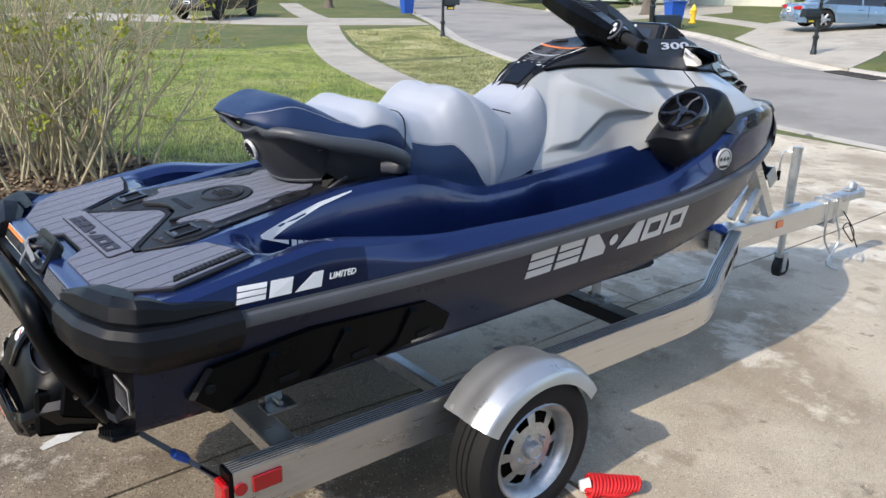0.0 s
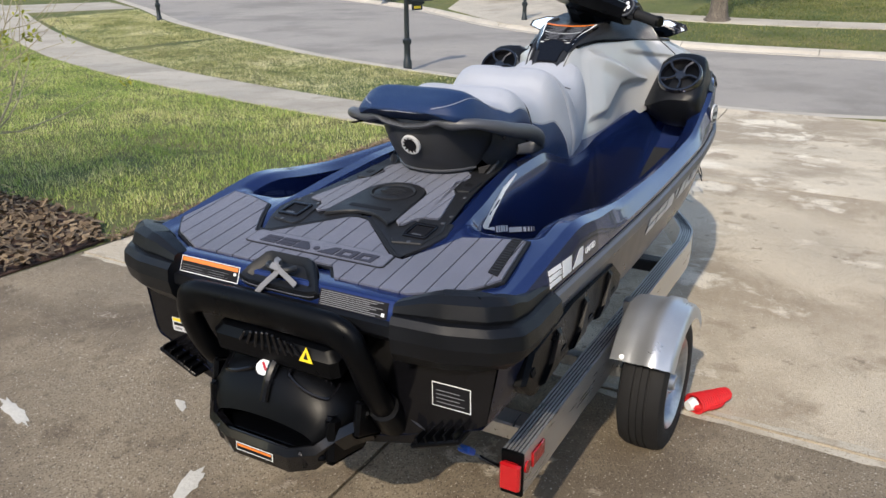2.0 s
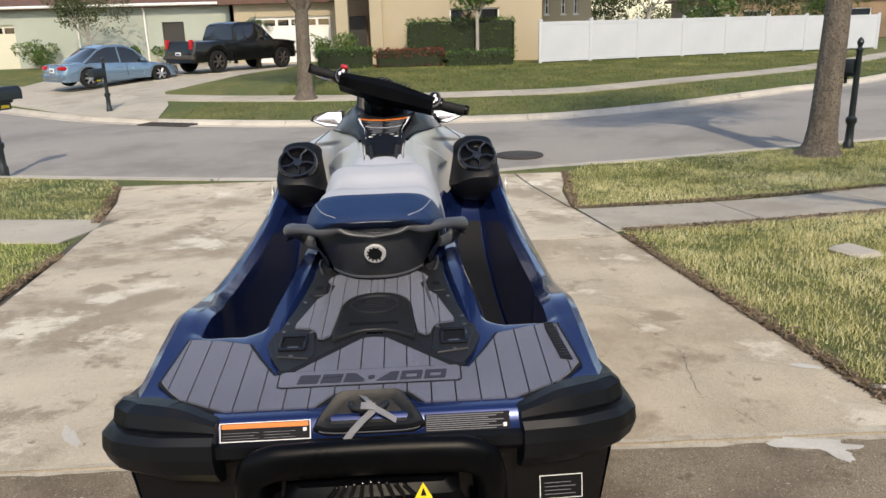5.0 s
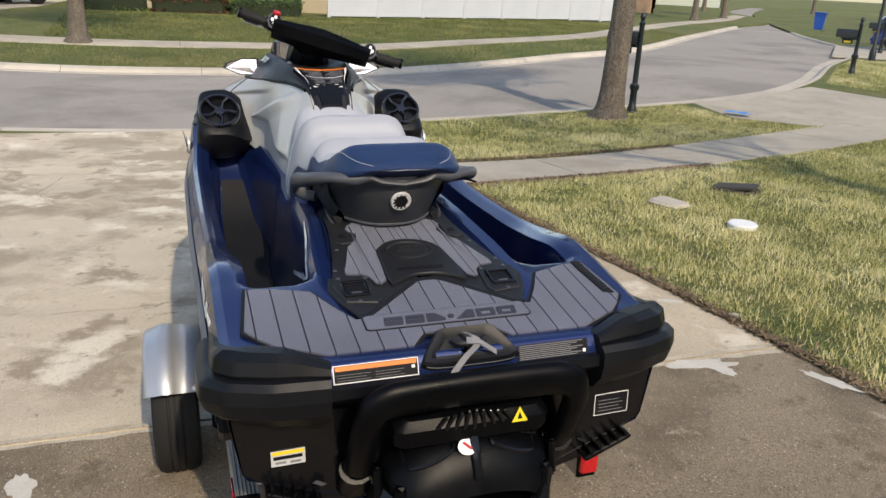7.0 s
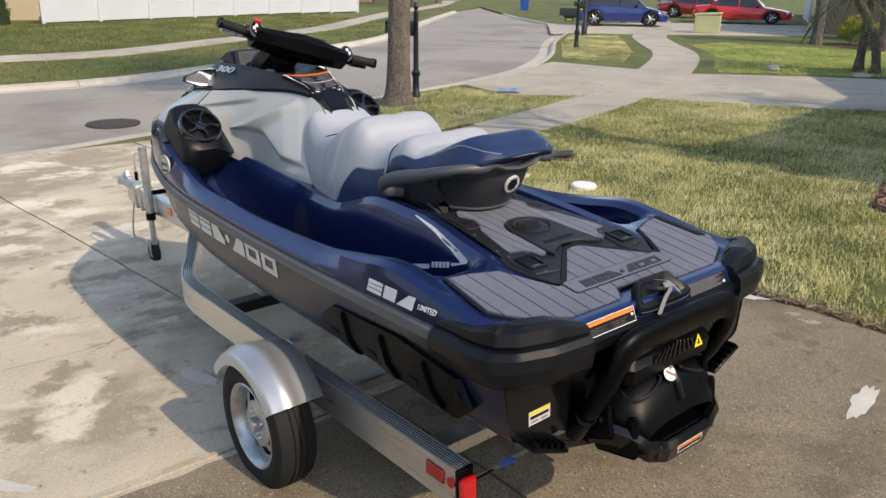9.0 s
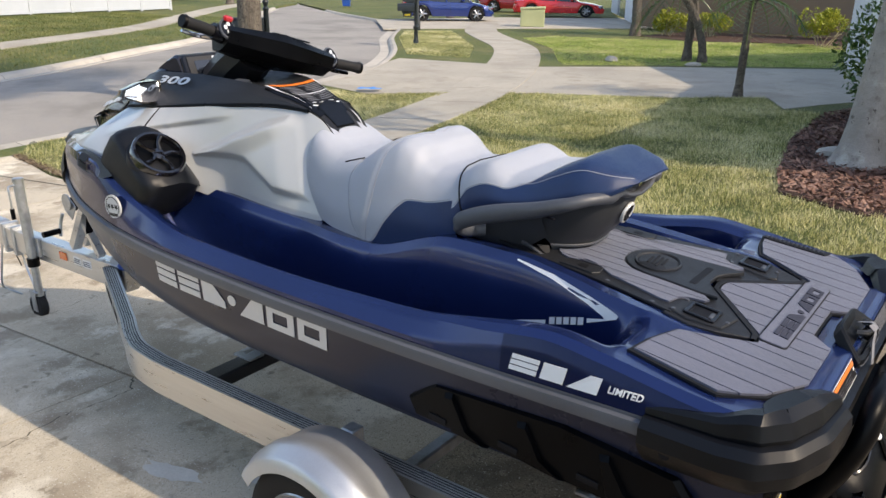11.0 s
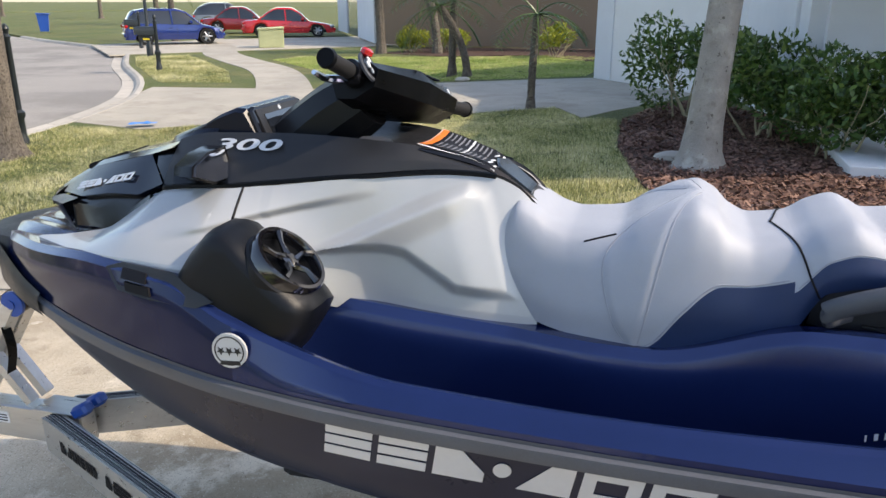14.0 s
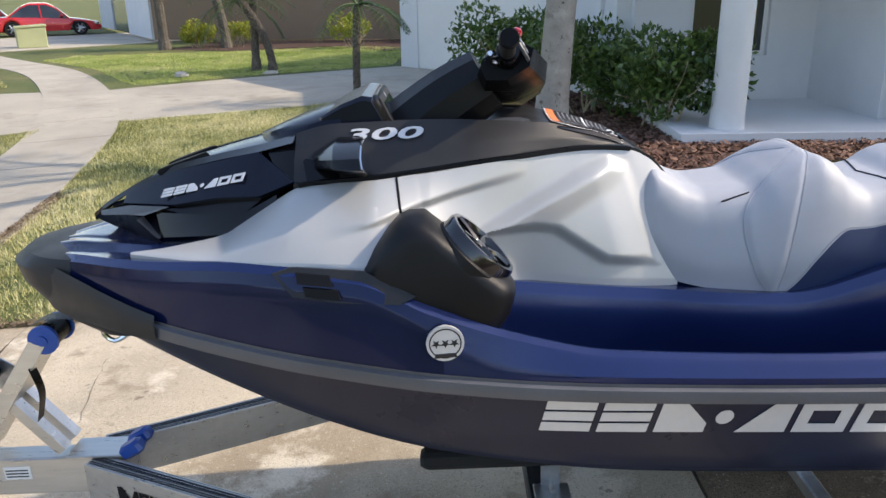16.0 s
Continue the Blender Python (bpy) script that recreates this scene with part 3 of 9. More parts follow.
# neighbour's driveway and the far driveways
ND = [(12.2, -13.3), (10.2, -13.6), (8.5, -13.9), (6.4, -15.2), (2.75, -16.95), (0.35, -13.9), (1.15, -12.2), (1.75, -11.2), (2.15, -10.35), (2.7, -11.5), (4.0, -10.65), (6.2, -10.0), (7.6, -9.45), (9.0, -8.6), (10.6, -8.9)]
tagged(draped("driveway_2", ND, 0.006, 0.05, WALKC), "weathered concrete driveway of the next house", "driveway", kind="structure")
_f1 = [(18.4, 6.5), (21.2, 7.0), (24.6, 8.1), (31.5, 5.2), (41, 4.6), (41, 4.0), (46, 4.0), (46, 14), (30, 15.2), (24.0, 13.0), (19.9, 9.0)]
tagged(draped("driveway_3", _f1, 0.012, 0.05, WALKC), "pale concrete driveway across the street", "driveway", kind="structure")
_f2 = [(19.9, -21.4), (17.6, -24.0), (13.0, -29.2), (9.0, -37), (13, -41), (22.0, -33), (25.0, -26.6)]
tagged(draped("driveway_4", _f2, 0.012, 0.05, WALKC), "pale concrete driveway where cars stand", "driveway", kind="structure")
_f3 = [(19.6, 24.4), (14.3, 27.2), (6, 38), (9, 42), (16.5, 32.0), (21.8, 28.6)]
tagged(draped("driveway_5", _f3, 0.012, 0.05, WALKC), "pale concrete driveway beyond the lawn", "driveway", kind="structure")
_f4 = [(29.6, 22.5), (35, 20), (48, 28), (46, 33), (35, 27), (31.2, 26)]
tagged(draped("driveway_6", _f4, 0.012, 0.05, WALKC), "pale concrete driveway of a far house", "driveway", kind="structure")


def crack(pts, w, seed, name="crack", mat=JOINT):
    """A jagged thin line of dirt in the concrete."""
    rng = random.Random(seed)
    line = []
    for a, b in zip(pts, pts[1:]):
        for k in range(10):
            u = k / 10
            line.append((a[0] + (b[0] - a[0]) * u + rng.uniform(-0.012, 0.012), a[1] + (b[1] - a[1]) * u + rng.uniform(-0.012, 0.012)))
    line.append(pts[-1])
    rows = []
    for i, (x, y) in enumerate(line):
        q = w * rng.uniform(0.4, 1.0) * min(1, 0.3 + i / 4, 0.3 + (len(line) - i) / 4)
        rows.append([(x - q * 0.6, y - q, gz(x - q * 0.6, y - q) + 0.0185), (x + q * 0.6, y + q, gz(x + q * 0.6, y + q) + 0.0185)])
    part(name, Geo().grid(rows), mat, drive)


PATCHM = material("pale_mortar_patch", (0.56, 0.54, 0.49), 0.9, 0.0, 0.12, 5, 80, bump=0.002, bump_scale=90)
crack([(2.22, 0.95), (2.28, 0.62), (2.24, 0.33), (2.40, 0.20)], 0.005, 1)
crack([(2.55, 2.6), (2.50, 2.37), (2.38, 1.90), (2.22, 1.44), (2.22, 0.95)], 0.004, 2)
crack([(3.2, -2.1), (3.5, -1.6), (3.35, -0.9), (3.6, -0.2), (3.5, 0.32)], 0.0018, 3)
crack([(4.9, 1.6), (5.5, 1.9), (6.4, 1.75)], 0.004, 4)
crack([(0.8, -1.7), (1.3, -1.5), (1.8, -1.62), (2.6, -1.4)], 0.0016, 5)


def patch(x, y, a, b, turn, seed):
    """A thin irregular smear of pale mortar on the slab."""
    rng = random.Random(seed)
    c, s = math.cos(radians(turn)), math.sin(radians(turn))
    ring = []
    for k in range(22):
        t = 2 * math.pi * k / 22
        r = rng.uniform(0.7, 1.15)
        u, v = a * r * math.cos(t), b * r * math.sin(t)
        ring.append((x + u * c - v * s, y + u * s + v * c))
    g = Geo()
    top = [(px, py, gz(px, py) + 0.019) for px, py in ring]
    g.add([(x, y, gz(x, y) + 0.0205)] + top, [(0, i + 1, (i + 1) % 22 + 1) for i in range(22)])
    part("mortar_patch", g, PATCHM, drive)


for i, q in enumerate(((-0.54, 1.48, 0.14, 0.028, 75), (-0.53, 0.56, 0.095, 0.035, 20), (1.08, 1.52, 0.16, 0.03, 35), (0.45, 1.25, 0.10, 0.05, 10), (-0.2, 0.95, 0.05, 0.02, 60), (-0.67, -1.55, 0.20, 0.05, 100), (0.35, -2.3, 0.16, 0.04, 20), (1.5, 0.62, 0.15, 0.05, 10), (1.2, 0.45, 0.05, 0.04, 0))):
    patch(*q, 40 + i)


def margin(pts, w, seed):
    """A pale rubbed margin of mortar along a joint."""
    rng = random.Random(seed)
    line = [(a[0] + (b[0] - a[0]) * k / 9, a[1] + (b[1] - a[1]) * k / 9) for a, b in zip(pts, pts[1:]) for k in range(9)] + [pts[-1]]
    for side in (1, -1):
        rows = []
        for x, y in line:
            q = w * rng.uniform(0.55, 1.15)
            rows.append([(x + side * 0.010, y, gz(x, y) + 0.0186), (x + side * (0.010 + q), y, gz(x + side * q, y) + 0.0184)])
        part("joint_margin", Geo().grid(rows), MARGINM, drive)


MARGINM = material("pale_joint_margin", (0.52, 0.47, 0.38), 0.9, 0.0, 0.14, 5, 80, bump=0.002, bump_scale=90, spots=[(7, 0.5, 0.62, (0.40, 0.345, 0.265)), (120, 0.57, 0.63, (0.22, 0.18, 0.13))])
margin([(0.77, -0.35), (0.77, -1.0), (0.77, -1.7), (0.77, -2.32)], 0.05, 71)
margin([(0.77, 0.3), (0.77, 1.2), (0.77, 2.1), (0.77, 2.76)], 0.035, 72)
for i, q in enumerate(((0.70, -1.78, 0.20, 0.055, 80), (0.62, -1.86, 0.10, 0.05, 20), (1.55, -2.2, 0.10, 0.035, 60), (1.25, -2.42, 0.07, 0.03, 70))):
    patch(*q, 80 + i)

# ---- the watercraft, in its own level frame ----
SKI = Matrix(((0.99955, 0.0, 0.029987), (-0.00024, 0.999968, 0.007993), (-0.029986, -0.007996, 0.999518))).to_4x4()
ski = thing("personal_watercraft", SKI, "navy blue personal watercraft with a silver seat resting on a trailer", "watercraft")

half_w = spl([-0.74, -0.55, 0.0, 0.7, 1.25, 1.65, 1.95, 2.2, 2.42, 2.6, 2.72, 2.80], [0.585, 0.60, 0.605, 0.612, 0.612, 0.592, 0.54, 0.46, 0.36, 0.25, 0.16, 0.06])
rail_z = spl([-0.74, 0.0, 0.68, 1.44, 1.9, 2.2, 2.5, 2.8], [0.862, 0.862, 0.875, 0.912, 0.955, 0.985, 1.015, 1.05])
chine_z = spl([-0.74, 0.0, 0.8, 1.2, 1.57, 1.78, 2.05, 2.3, 2.55, 2.8], [0.585, 0.59, 0.61, 0.63, 0.675, 0.715, 0.79, 0.87, 0.95, 1.02])
keel_z = spl([-0.74, 0.8, 1.4, 1.8, 2.2, 2.5, 2.7, 2.8], [0.43, 0.44, 0.48, 0.53, 0.63, 0.76, 0.90, 1.00])
gun_z = spl([-0.74, -0.45, -0.22, -0.09, 0.10, 0.35, 0.68, 1.27, 1.50, 1.68, 1.85, 2.1, 2.4, 2.6, 2.8], [0.882, 0.914, 0.955, 0.972, 0.950, 0.928, 0.925, 0.955, 1.005, 1.072, 1.145, 1.158, 1.132, 1.115, 1.085])
chine_y = lambda x: half_w(x) * 0.90
floor_z = spl([-0.74, -0.45, -0.235, -0.20, -0.10, 0.0, 0.3, 0.9, 1.4, 1.62, 1.80, 2.8], [0.862, 0.911, 0.944, 0.92, 0.68, 0.63, 0.60, 0.60, 0.67, 0.85, 1.12, 1.11])
ped_y = spl([-0.74, -0.30, -0.1, 0.05, 0.17, 0.4, 0.9, 1.1, 1.5, 1.8, 2.4, 2.8], [0.315, 0.312, 0.302, 0.285, 0.275, 0.272, 0.26, 0.24, 0.28, 0.34, 0.22, 0.03])
ped_z = spl([-0.74, -0.45, -0.30, -0.12, 0.05, 0.17, 0.4, 0.75, 1.0, 1.5, 1.8, 2.1, 2.4, 2.65, 2.8], [0.863, 0.912, 0.944, 0.974, 1.002, 1.018, 1.026, 0.945, 0.955, 1.02, 1.11, 1.14, 1.135, 1.12, 1.09])
deck_z = spl([-0.74, -0.45, -0.32, -0.2, -0.1, 0.13, 0.28, 0.42, 0.6, 2.8], [0.862, 0.909, 0.930, 0.950, 0.962, 0.988, 1.003, 1.0, 0.93, 1.09])


def hull_sec(x, s):
    w = half_w(x)
    return poly_section([(0.0, keel_z(x)), (w * 0.45, keel_z(x) + (chine_z(x) - keel_z(x)) * 0.35), (chine_y(x), chine_z(x)), (chine_y(x) + 0.012, chine_z(x) + 0.02), (w - 0.012, rail_z(x) - 0.05)])(s)


XS = lin(-0.62, 2.79, 90)
part("hull_bottom", band(hull_sec, XS, 0.0, 0.5, 7), HULL, ski, "dark navy gloss hull bottom")
for sd in (1, -1):
    part("hull_side", band(hull_sec, XS, 0.5, 1.0, 7, sides=(sd,)), GREYBAND, ski, "graphite grey hull side band")


def rail_sec(x, s):
    w, z = half_w(x), rail_z(x)
    return poly_section([(w - 0.012, z - 0.055), (w + 0.010, z - 0.046), (w + 0.013, z - 0.030), (w + 0.010, z - 0.016), (w - 0.001, z - 0.012), (w - 0.001, z - 0.004)])(s)


for sd in (1, -1):
    part("rub_rail", band(rail_sec, lin(-0.42, 2.45, 80), 0, 1, 6, sides=(sd,)), RAILGREY, ski, "grey rubber rub rail")


deck_end = spl([-0.74, -0.70, -0.65, -0.60, -0.5, -0.4], [0.40, 0.47, 0.54, 0.575, 0.612, 0.63])


def step01(t):
    t = min(1.0, max(0.0, t))
    return t * t * (3 - 2 * t)


def deck_sec(x, s):
    w, zg, zf, yp, zp = (min(half_w(x), deck_end(x)) if x < -0.4 else half_w(x)), gun_z(x), floor_z(x), ped_y(x), ped_z(x)
    zd = min(deck_z(x), zp) if x < 0.42 else zp
    wide = 0.085
    yi = w - wide - 0.02
    k = step01((1.72 - x) / 0.22) * step01((x - 0.02) / 0.25)
    low = rail_z(x) + 0.010
    rim = [(w - 0.010 + 0.006 * k, (zg - 0.045) * (1 - k) + low * k), (w - 0.022 - 0.010 * k, zg - 0.014 + 0.004 * k), (w - 0.045 - 0.002 * k, zg), (w - wide + 0.022 * k, zg - 0.004), (yi - 0.012 + 0.020 * k, zg - 0.022 - 0.004 * k)]
    zf = min(zf, zg - 0.004, zp)
    out, inn = zg - zf, zp - zf
    rim[4] = (rim[4][0], zg - min(0.022 + 0.004 * k, 0.5 * out))
    return poly_section([(w - 0.003, rail_z(x) - 0.008), *rim,
                         (yi - 0.018, zf + min(0.05, 0.3 * out)), (yi - 0.035, zf), (max(yp + 0.05, 0.02), zf), (max(yp + 0.03, 0.015), zf + min(0.05, 0.3 * inn)), (yp + 0.004, zp - min(0.03, 0.3 * inn)), (max(yp - 0.012, 0.01), zp), (max(yp - 0.05, 0.005), zp - 0.003), (max(yp - 0.065, 0.003), zd), (0, zd)])(s)


X_AFT = lin(-0.70, -0.24, 12) + lin(-0.23, -0.04, 28) + [-0.02, 0.0, 0.02]
X_MID, X_FORE = lin(0.02, 1.66, 60), lin(1.66, 2.79, 40)
deck = band(deck_sec, X_AFT, 2 / 14, 1, 49).join(band(deck_sec, X_MID, 0, 1, 57)).join(band(deck_sec, X_FORE, 2 / 14, 1, 49))
part("deck_body", deck, NAVY, ski, "glossy navy blue deck and footwells", smooth=28)
# deck sides take the shaded copy of the same navy paint
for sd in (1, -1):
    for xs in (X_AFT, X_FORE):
        part("deck_side", band(deck_sec, xs, 0, 2 / 14, 9, sides=(sd,)), NAVYSHADE, ski, "navy gloss deck side with its shade put into the colour")
for sd in (1, -1):
    # dark foam in the footwells
    g = Geo()
    rows = []
    for x in lin(-0.02, 1.60, 30):
        w = half_w(x) - 0.145
        rows.append([(x, sd * y, floor_z(x) + 0.008) for y in lin(ped_y(x) + 0.048, w, 4)])
    g.grid(rows)
    part("footwell_mat", g, MATBLACK, ski, "black foam footwell mat")


def surf_point(f, x, s, sd):
    y, z = f(x, s)
    return Vector((x, sd * y, z))


# ---- console: silver side panels and the dark cowl
c0y = spl([1.02, 1.15, 1.3, 1.42, 1.55, 1.7, 1.83, 2.0, 2.2, 2.35, 2.443], [0.185, 0.212, 0.228, 0.238, 0.30, 0.42, 0.492, 0.478, 0.41, 0.33, 0.282])
c0z = spl([1.02, 1.15, 1.28, 1.37, 1.47, 1.6, 1.83, 2.0, 2.2, 2.35, 2.443], [0.970, 0.985, 0.998, 1.016, 1.016, 1.06, 1.155, 1.163, 1.150, 1.140, 1.136])
c2y = spl([1.02, 1.1, 1.16, 1.31, 1.5, 1.72, 1.8, 2.0, 2.2, 2.35, 2.443], [0.085, 0.092, 0.104, 0.148, 0.220, 0.265, 0.275, 0.275, 0.275, 0.285, 0.278])
c2z = spl([1.02, 1.1, 1.16, 1.31, 1.5, 1.72, 1.8, 1.97, 2.0, 2.03, 2.08, 2.12, 2.16, 2.195, 2.23, 2.30, 2.37, 2.443], [1.20, 1.285, 1.312, 1.325, 1.322, 1.308, 1.302, 1.294, 1.289, 1.276, 1.246, 1.222, 1.198, 1.178, 1.168, 1.157, 1.147, 1.139])
c3y = spl([1.02, 1.2, 1.42, 1.75, 1.9, 2.1, 2.3, 2.5, 2.6], [0.058, 0.082, 0.140, 0.166, 0.172, 0.165, 0.14, 0.10, 0.06])
c3z = spl([1.02, 1.2, 1.42, 1.75, 1.9, 2.1, 2.3, 2.5, 2.6], [1.22, 1.345, 1.402, 1.424, 1.424, 1.375, 1.30, 1.21, 1.15])
c4z = spl([1.02, 1.1, 1.2, 1.4, 1.7, 2.0, 2.2, 2.4, 2.55, 2.62], [1.20, 1.28, 1.335, 1.385, 1.385, 1.39, 1.365, 1.30, 1.22, 1.15])
KNEE = [(1.575, 1.150), (1.42, 1.222), (1.30, 1.272), (1.215, 1.297), (1.165, 1.278), (1.150, 1.240), (1.135, 1.19), (1.085, 1.022), (1.235, 1.040), (1.30, 1.085), (1.365, 1.132), (1.42, 1.142)]


def edge_depth(px, pz, poly):
    """How far a point lies inside an outline, negative outside, and the number of its nearest edge."""
    best, which, odd = 9.0, 0, False
    for i, (a, b) in enumerate(zip(poly, poly[1:] + poly[:1])):
        dx, dz = b[0] - a[0], b[1] - a[1]
        t = min(1, max(0, ((px - a[0]) * dx + (pz - a[1]) * dz) / (dx * dx + dz * dz)))
        d = math.hypot(px - a[0] - t * dx, pz - a[1] - t * dz)
        if d < best:
            best, which = d, i
        if (a[1] > pz) != (b[1] > pz) and px < a[0] + (pz - a[1]) / dz * dx:
            odd = not odd
    return (best if odd else -best), which


def panel_base(x, v):
    y0, z0, y2, z2 = c0y(x), c0z(x), c2y(x), c2z(x)
    belly = spl([1.02, 1.3, 1.6, 1.83, 2.1, 2.443], [0.012, 0.012, 0.0, 0.03, 0.028, 0.0])(x)
    return y0 + (y2 - y0) * v + belly * math.sin(math.pi * v), z0 + (z2 - z0) * v


def panel_pt(x, v):
    """The silver panel: a raised knee shape behind, a wedge crease that runs forward above the speaker."""
    y, z = panel_base(x, v)
    d, _ = edge_depth(x, z, KNEE)
    roof = 1.150 + (1.575 - x) * 0.408
    soft = 0.30 + 0.70 * step01((x - 1.085 - (z - 1.022) * 0.30) / 0.11)
    y += 0.026 * soft * step01((d + 0.012) / 0.038) + 0.018 * soft * step01((d + 0.012) / 0.034) * step01(1 - (roof - z) / 0.085)
    if 1.42 < x < 1.95:
        u = min(1.0, max(0.0, x - 1.43) / 0.27) * step01((1.95 - x) / 0.15)
        line = 1.285 - (x - 1.43) * 0.150
        y += 0.028 * u * step01((z - line) / 0.026 + 0.5) - 0.004 * u
    return y, z


for sd in (1, -1):
    for a, b, words in ((1.03, 1.742, "silver painted rear console panel"), (1.748, 2.442, "silver painted front console panel")):
        rows = []
        for x in lin(a, b, 110):
            rows.append([(x, sd * panel_base(x, 0)[0], panel_base(x, 0)[1] - 0.03)] + [(x + (0.028 * (v - 0.5) if abs(x - 1.745) < 0.06 else 0), sd * panel_pt(x, v)[0], panel_pt(x, v)[1]) for v in lin(0, 1, 70)] + [(x, sd * (c2y(x) - 0.012), c2z(x) - 0.002)])
        part("side_panel", Geo().grid(rows), SILVER, ski, words, smooth=50)
    ln = [Vector((1.745 + 0.028 * (v - 0.5), sd * (panel_pt(1.745, v)[0] - 0.001), panel_pt(1.745, v)[1])) for v in lin(0.3, 1, 12)]
    part("panel_seam", Geo().tube(ln, 0.0035, 5), LABELBLK, ski)


def cowl_sec(x, s):
    y2, z2, y3, z3 = c2y(x), c2z(x), c3y(x), c3z(x)
    return poly_section([(y2 - 0.004, z2 - 0.02), (y2 - 0.003, z2 + 0.008), (y2 + (y3 - y2) * 0.5 + 0.006, z2 + (z3 - z2) * 0.52), (y3 + 0.006, z3 - 0.012), (y3 - 0.006, z3), (y3 * 0.55, z3 + (c4z(x) - z3) * 0.7), (0, c4z(x))])(s)


part("cowl", band(cowl_sec, lin(1.045, 2.015, 44), 0, 1.0, 25), CHARCOAL, ski, "matte charcoal console cowl", smooth=30)
for sd in (1, -1):
    ln = [Vector((x, sd * (c2y(x) + 0.001), c2z(x) + 0.004)) for x in lin(1.15, 2.0, 30)]
    part("cowl_trim", Geo().tube(ln, 0.007, 6), BLACK, ski)
    m = frame_at((1.515, sd * 0.126, 1.3985), (-1, 0, -0.02), (0, -sd, 0.35))
    o = [(0.0, -0.012), (0.012, 0.014), (0.075, 0.016), (0.10, 0.002), (0.072, -0.012)]
    lt = part("cowl_latch", Geo().prism(o if sd > 0 else [(x, -y) for x, y in o][::-1], 0.010, m, 0.004), GRABGREY, ski, "grey latch on the cowl")

# ---- hood: angular side plates, lens, grey chin wings and a nose lip
for sd in (1, -1):
    P = lambda x, y, z: Vector((x, sd * y, z))
    rt, rb = P(2.118, 0.158, 1.358), P(2.012, 0.272, 1.303)
    m1, m2, m3, tip = P(2.105, 0.258, 1.266), P(2.215, 0.238, 1.262), P(2.345, 0.198, 1.238), P(2.53, 0.066, 1.214)
    t1, t2 = P(2.36, 0.100, 1.306), P(2.525, 0.045, 1.233)
    g = Geo()
    for q in ((rb, m1, rt), (rt, m1, m2), (rt, m2, t1), (t1, m2, m3), (t1, m3, tip, t2)):
        g.add(q, [tuple(range(len(q))) if sd > 0 else tuple(reversed(range(len(q))))])
    sk = P(0, -0.02, -0.012)
    g.grid([[rb, m1, m2, m3, tip], [p + sk for p in (rb, m1, m2, m3, tip)]])
    hs = part("hood_plate", g, HOODM, ski, "blue black gloss hood side plate", smooth=20)
    # dark lens below the plate
    low0, low1, cl, cu = P(2.06, 0.272, 1.255), P(2.20, 0.268, 1.172), P(2.388, 0.196, 1.150), P(2.440, 0.182, 1.203)
    up = [rb + sk, m1 + sk, m2 + sk, m3 + sk]
    mid = [low0 + P(0, -0.005, 0.015), P(2.145, 0.248, 1.225), P(2.24, 0.232, 1.215), P(2.40, 0.178, 1.214)]
    lo = [low0, P(2.13, 0.272, 1.212), low1, cl]
    g = Geo().grid([up, mid, lo])
    part("hood_lens", g, GLOSS, ski, "black lens panel under the hood plate", smooth=20)
    # grey wing of the chin
    nose = P(2.612, 0.03, 1.186)
    g = Geo()
    a = [m3 + P(0.01, 0.004, -0.004), P(2.50, 0.10, 1.216), nose]
    b = [cu + P(-0.01, 0.006, 0.006), P(2.50, 0.130, 1.198), nose + P(-0.005, 0.012, -0.010)]
    c = [cl + P(0, 0.006, 0), P(2.465, 0.150, 1.168), P(2.585, 0.045, 1.160)]
    g.grid([a, b])
    g.grid([b[:1] + [cu + P(0.012, 0.002, -0.006)], [c[0], c[0] + P(0.014, -0.006, -0.002)]])
    part("chin_wing", g, GRABGREY, ski, "grey chin wing of the hood", smooth=20)
    # black nose lip down to the deck
    d = [cl + P(0.004, -0.002, -0.01), P(2.48, 0.12, 1.125), P(2.56, 0.04, 1.125)]
    g = Geo().grid([[cu + P(0.0, 0.0, 0.0), P(2.50, 0.124, 1.196), nose + P(0.012, -0.01, -0.012), P(2.645, 0.0, 1.160)], [P(2.42, 0.182, 1.165), P(2.48, 0.135, 1.165), P(2.585, 0.03, 1.152), P(2.63, 0.0, 1.150)], [cl + P(0, -0.004, -0.02), P(2.47, 0.12, 1.12), P(2.55, 0.03, 1.12), P(2.575, 0.0, 1.12)]])
    part("nose_lip", g, BLACK, ski, "black nose lip", smooth=30)
rows = []
for x, w, ze, zc in ((2.02, 0.20, 1.385, 1.395), (2.118, 0.158, 1.358, 1.378), (2.24, 0.120, 1.333, 1.350), (2.36, 0.100, 1.306, 1.318), (2.525, 0.045, 1.233, 1.245), (2.59, 0.03, 1.198, 1.204), (2.645, 0.001, 1.160, 1.160)):
    rows.append([(x, -w, ze), (x, -w * 0.72, ze + 0.012), (x, -w * 0.55, zc - 0.012), (x, 0, zc), (x, w * 0.55, zc - 0.012), (x, w * 0.72, ze + 0.012), (x, w, ze)])
part("hood_top", Geo().grid(rows), GLOSS, ski, "glossy black hood top", smooth=20)
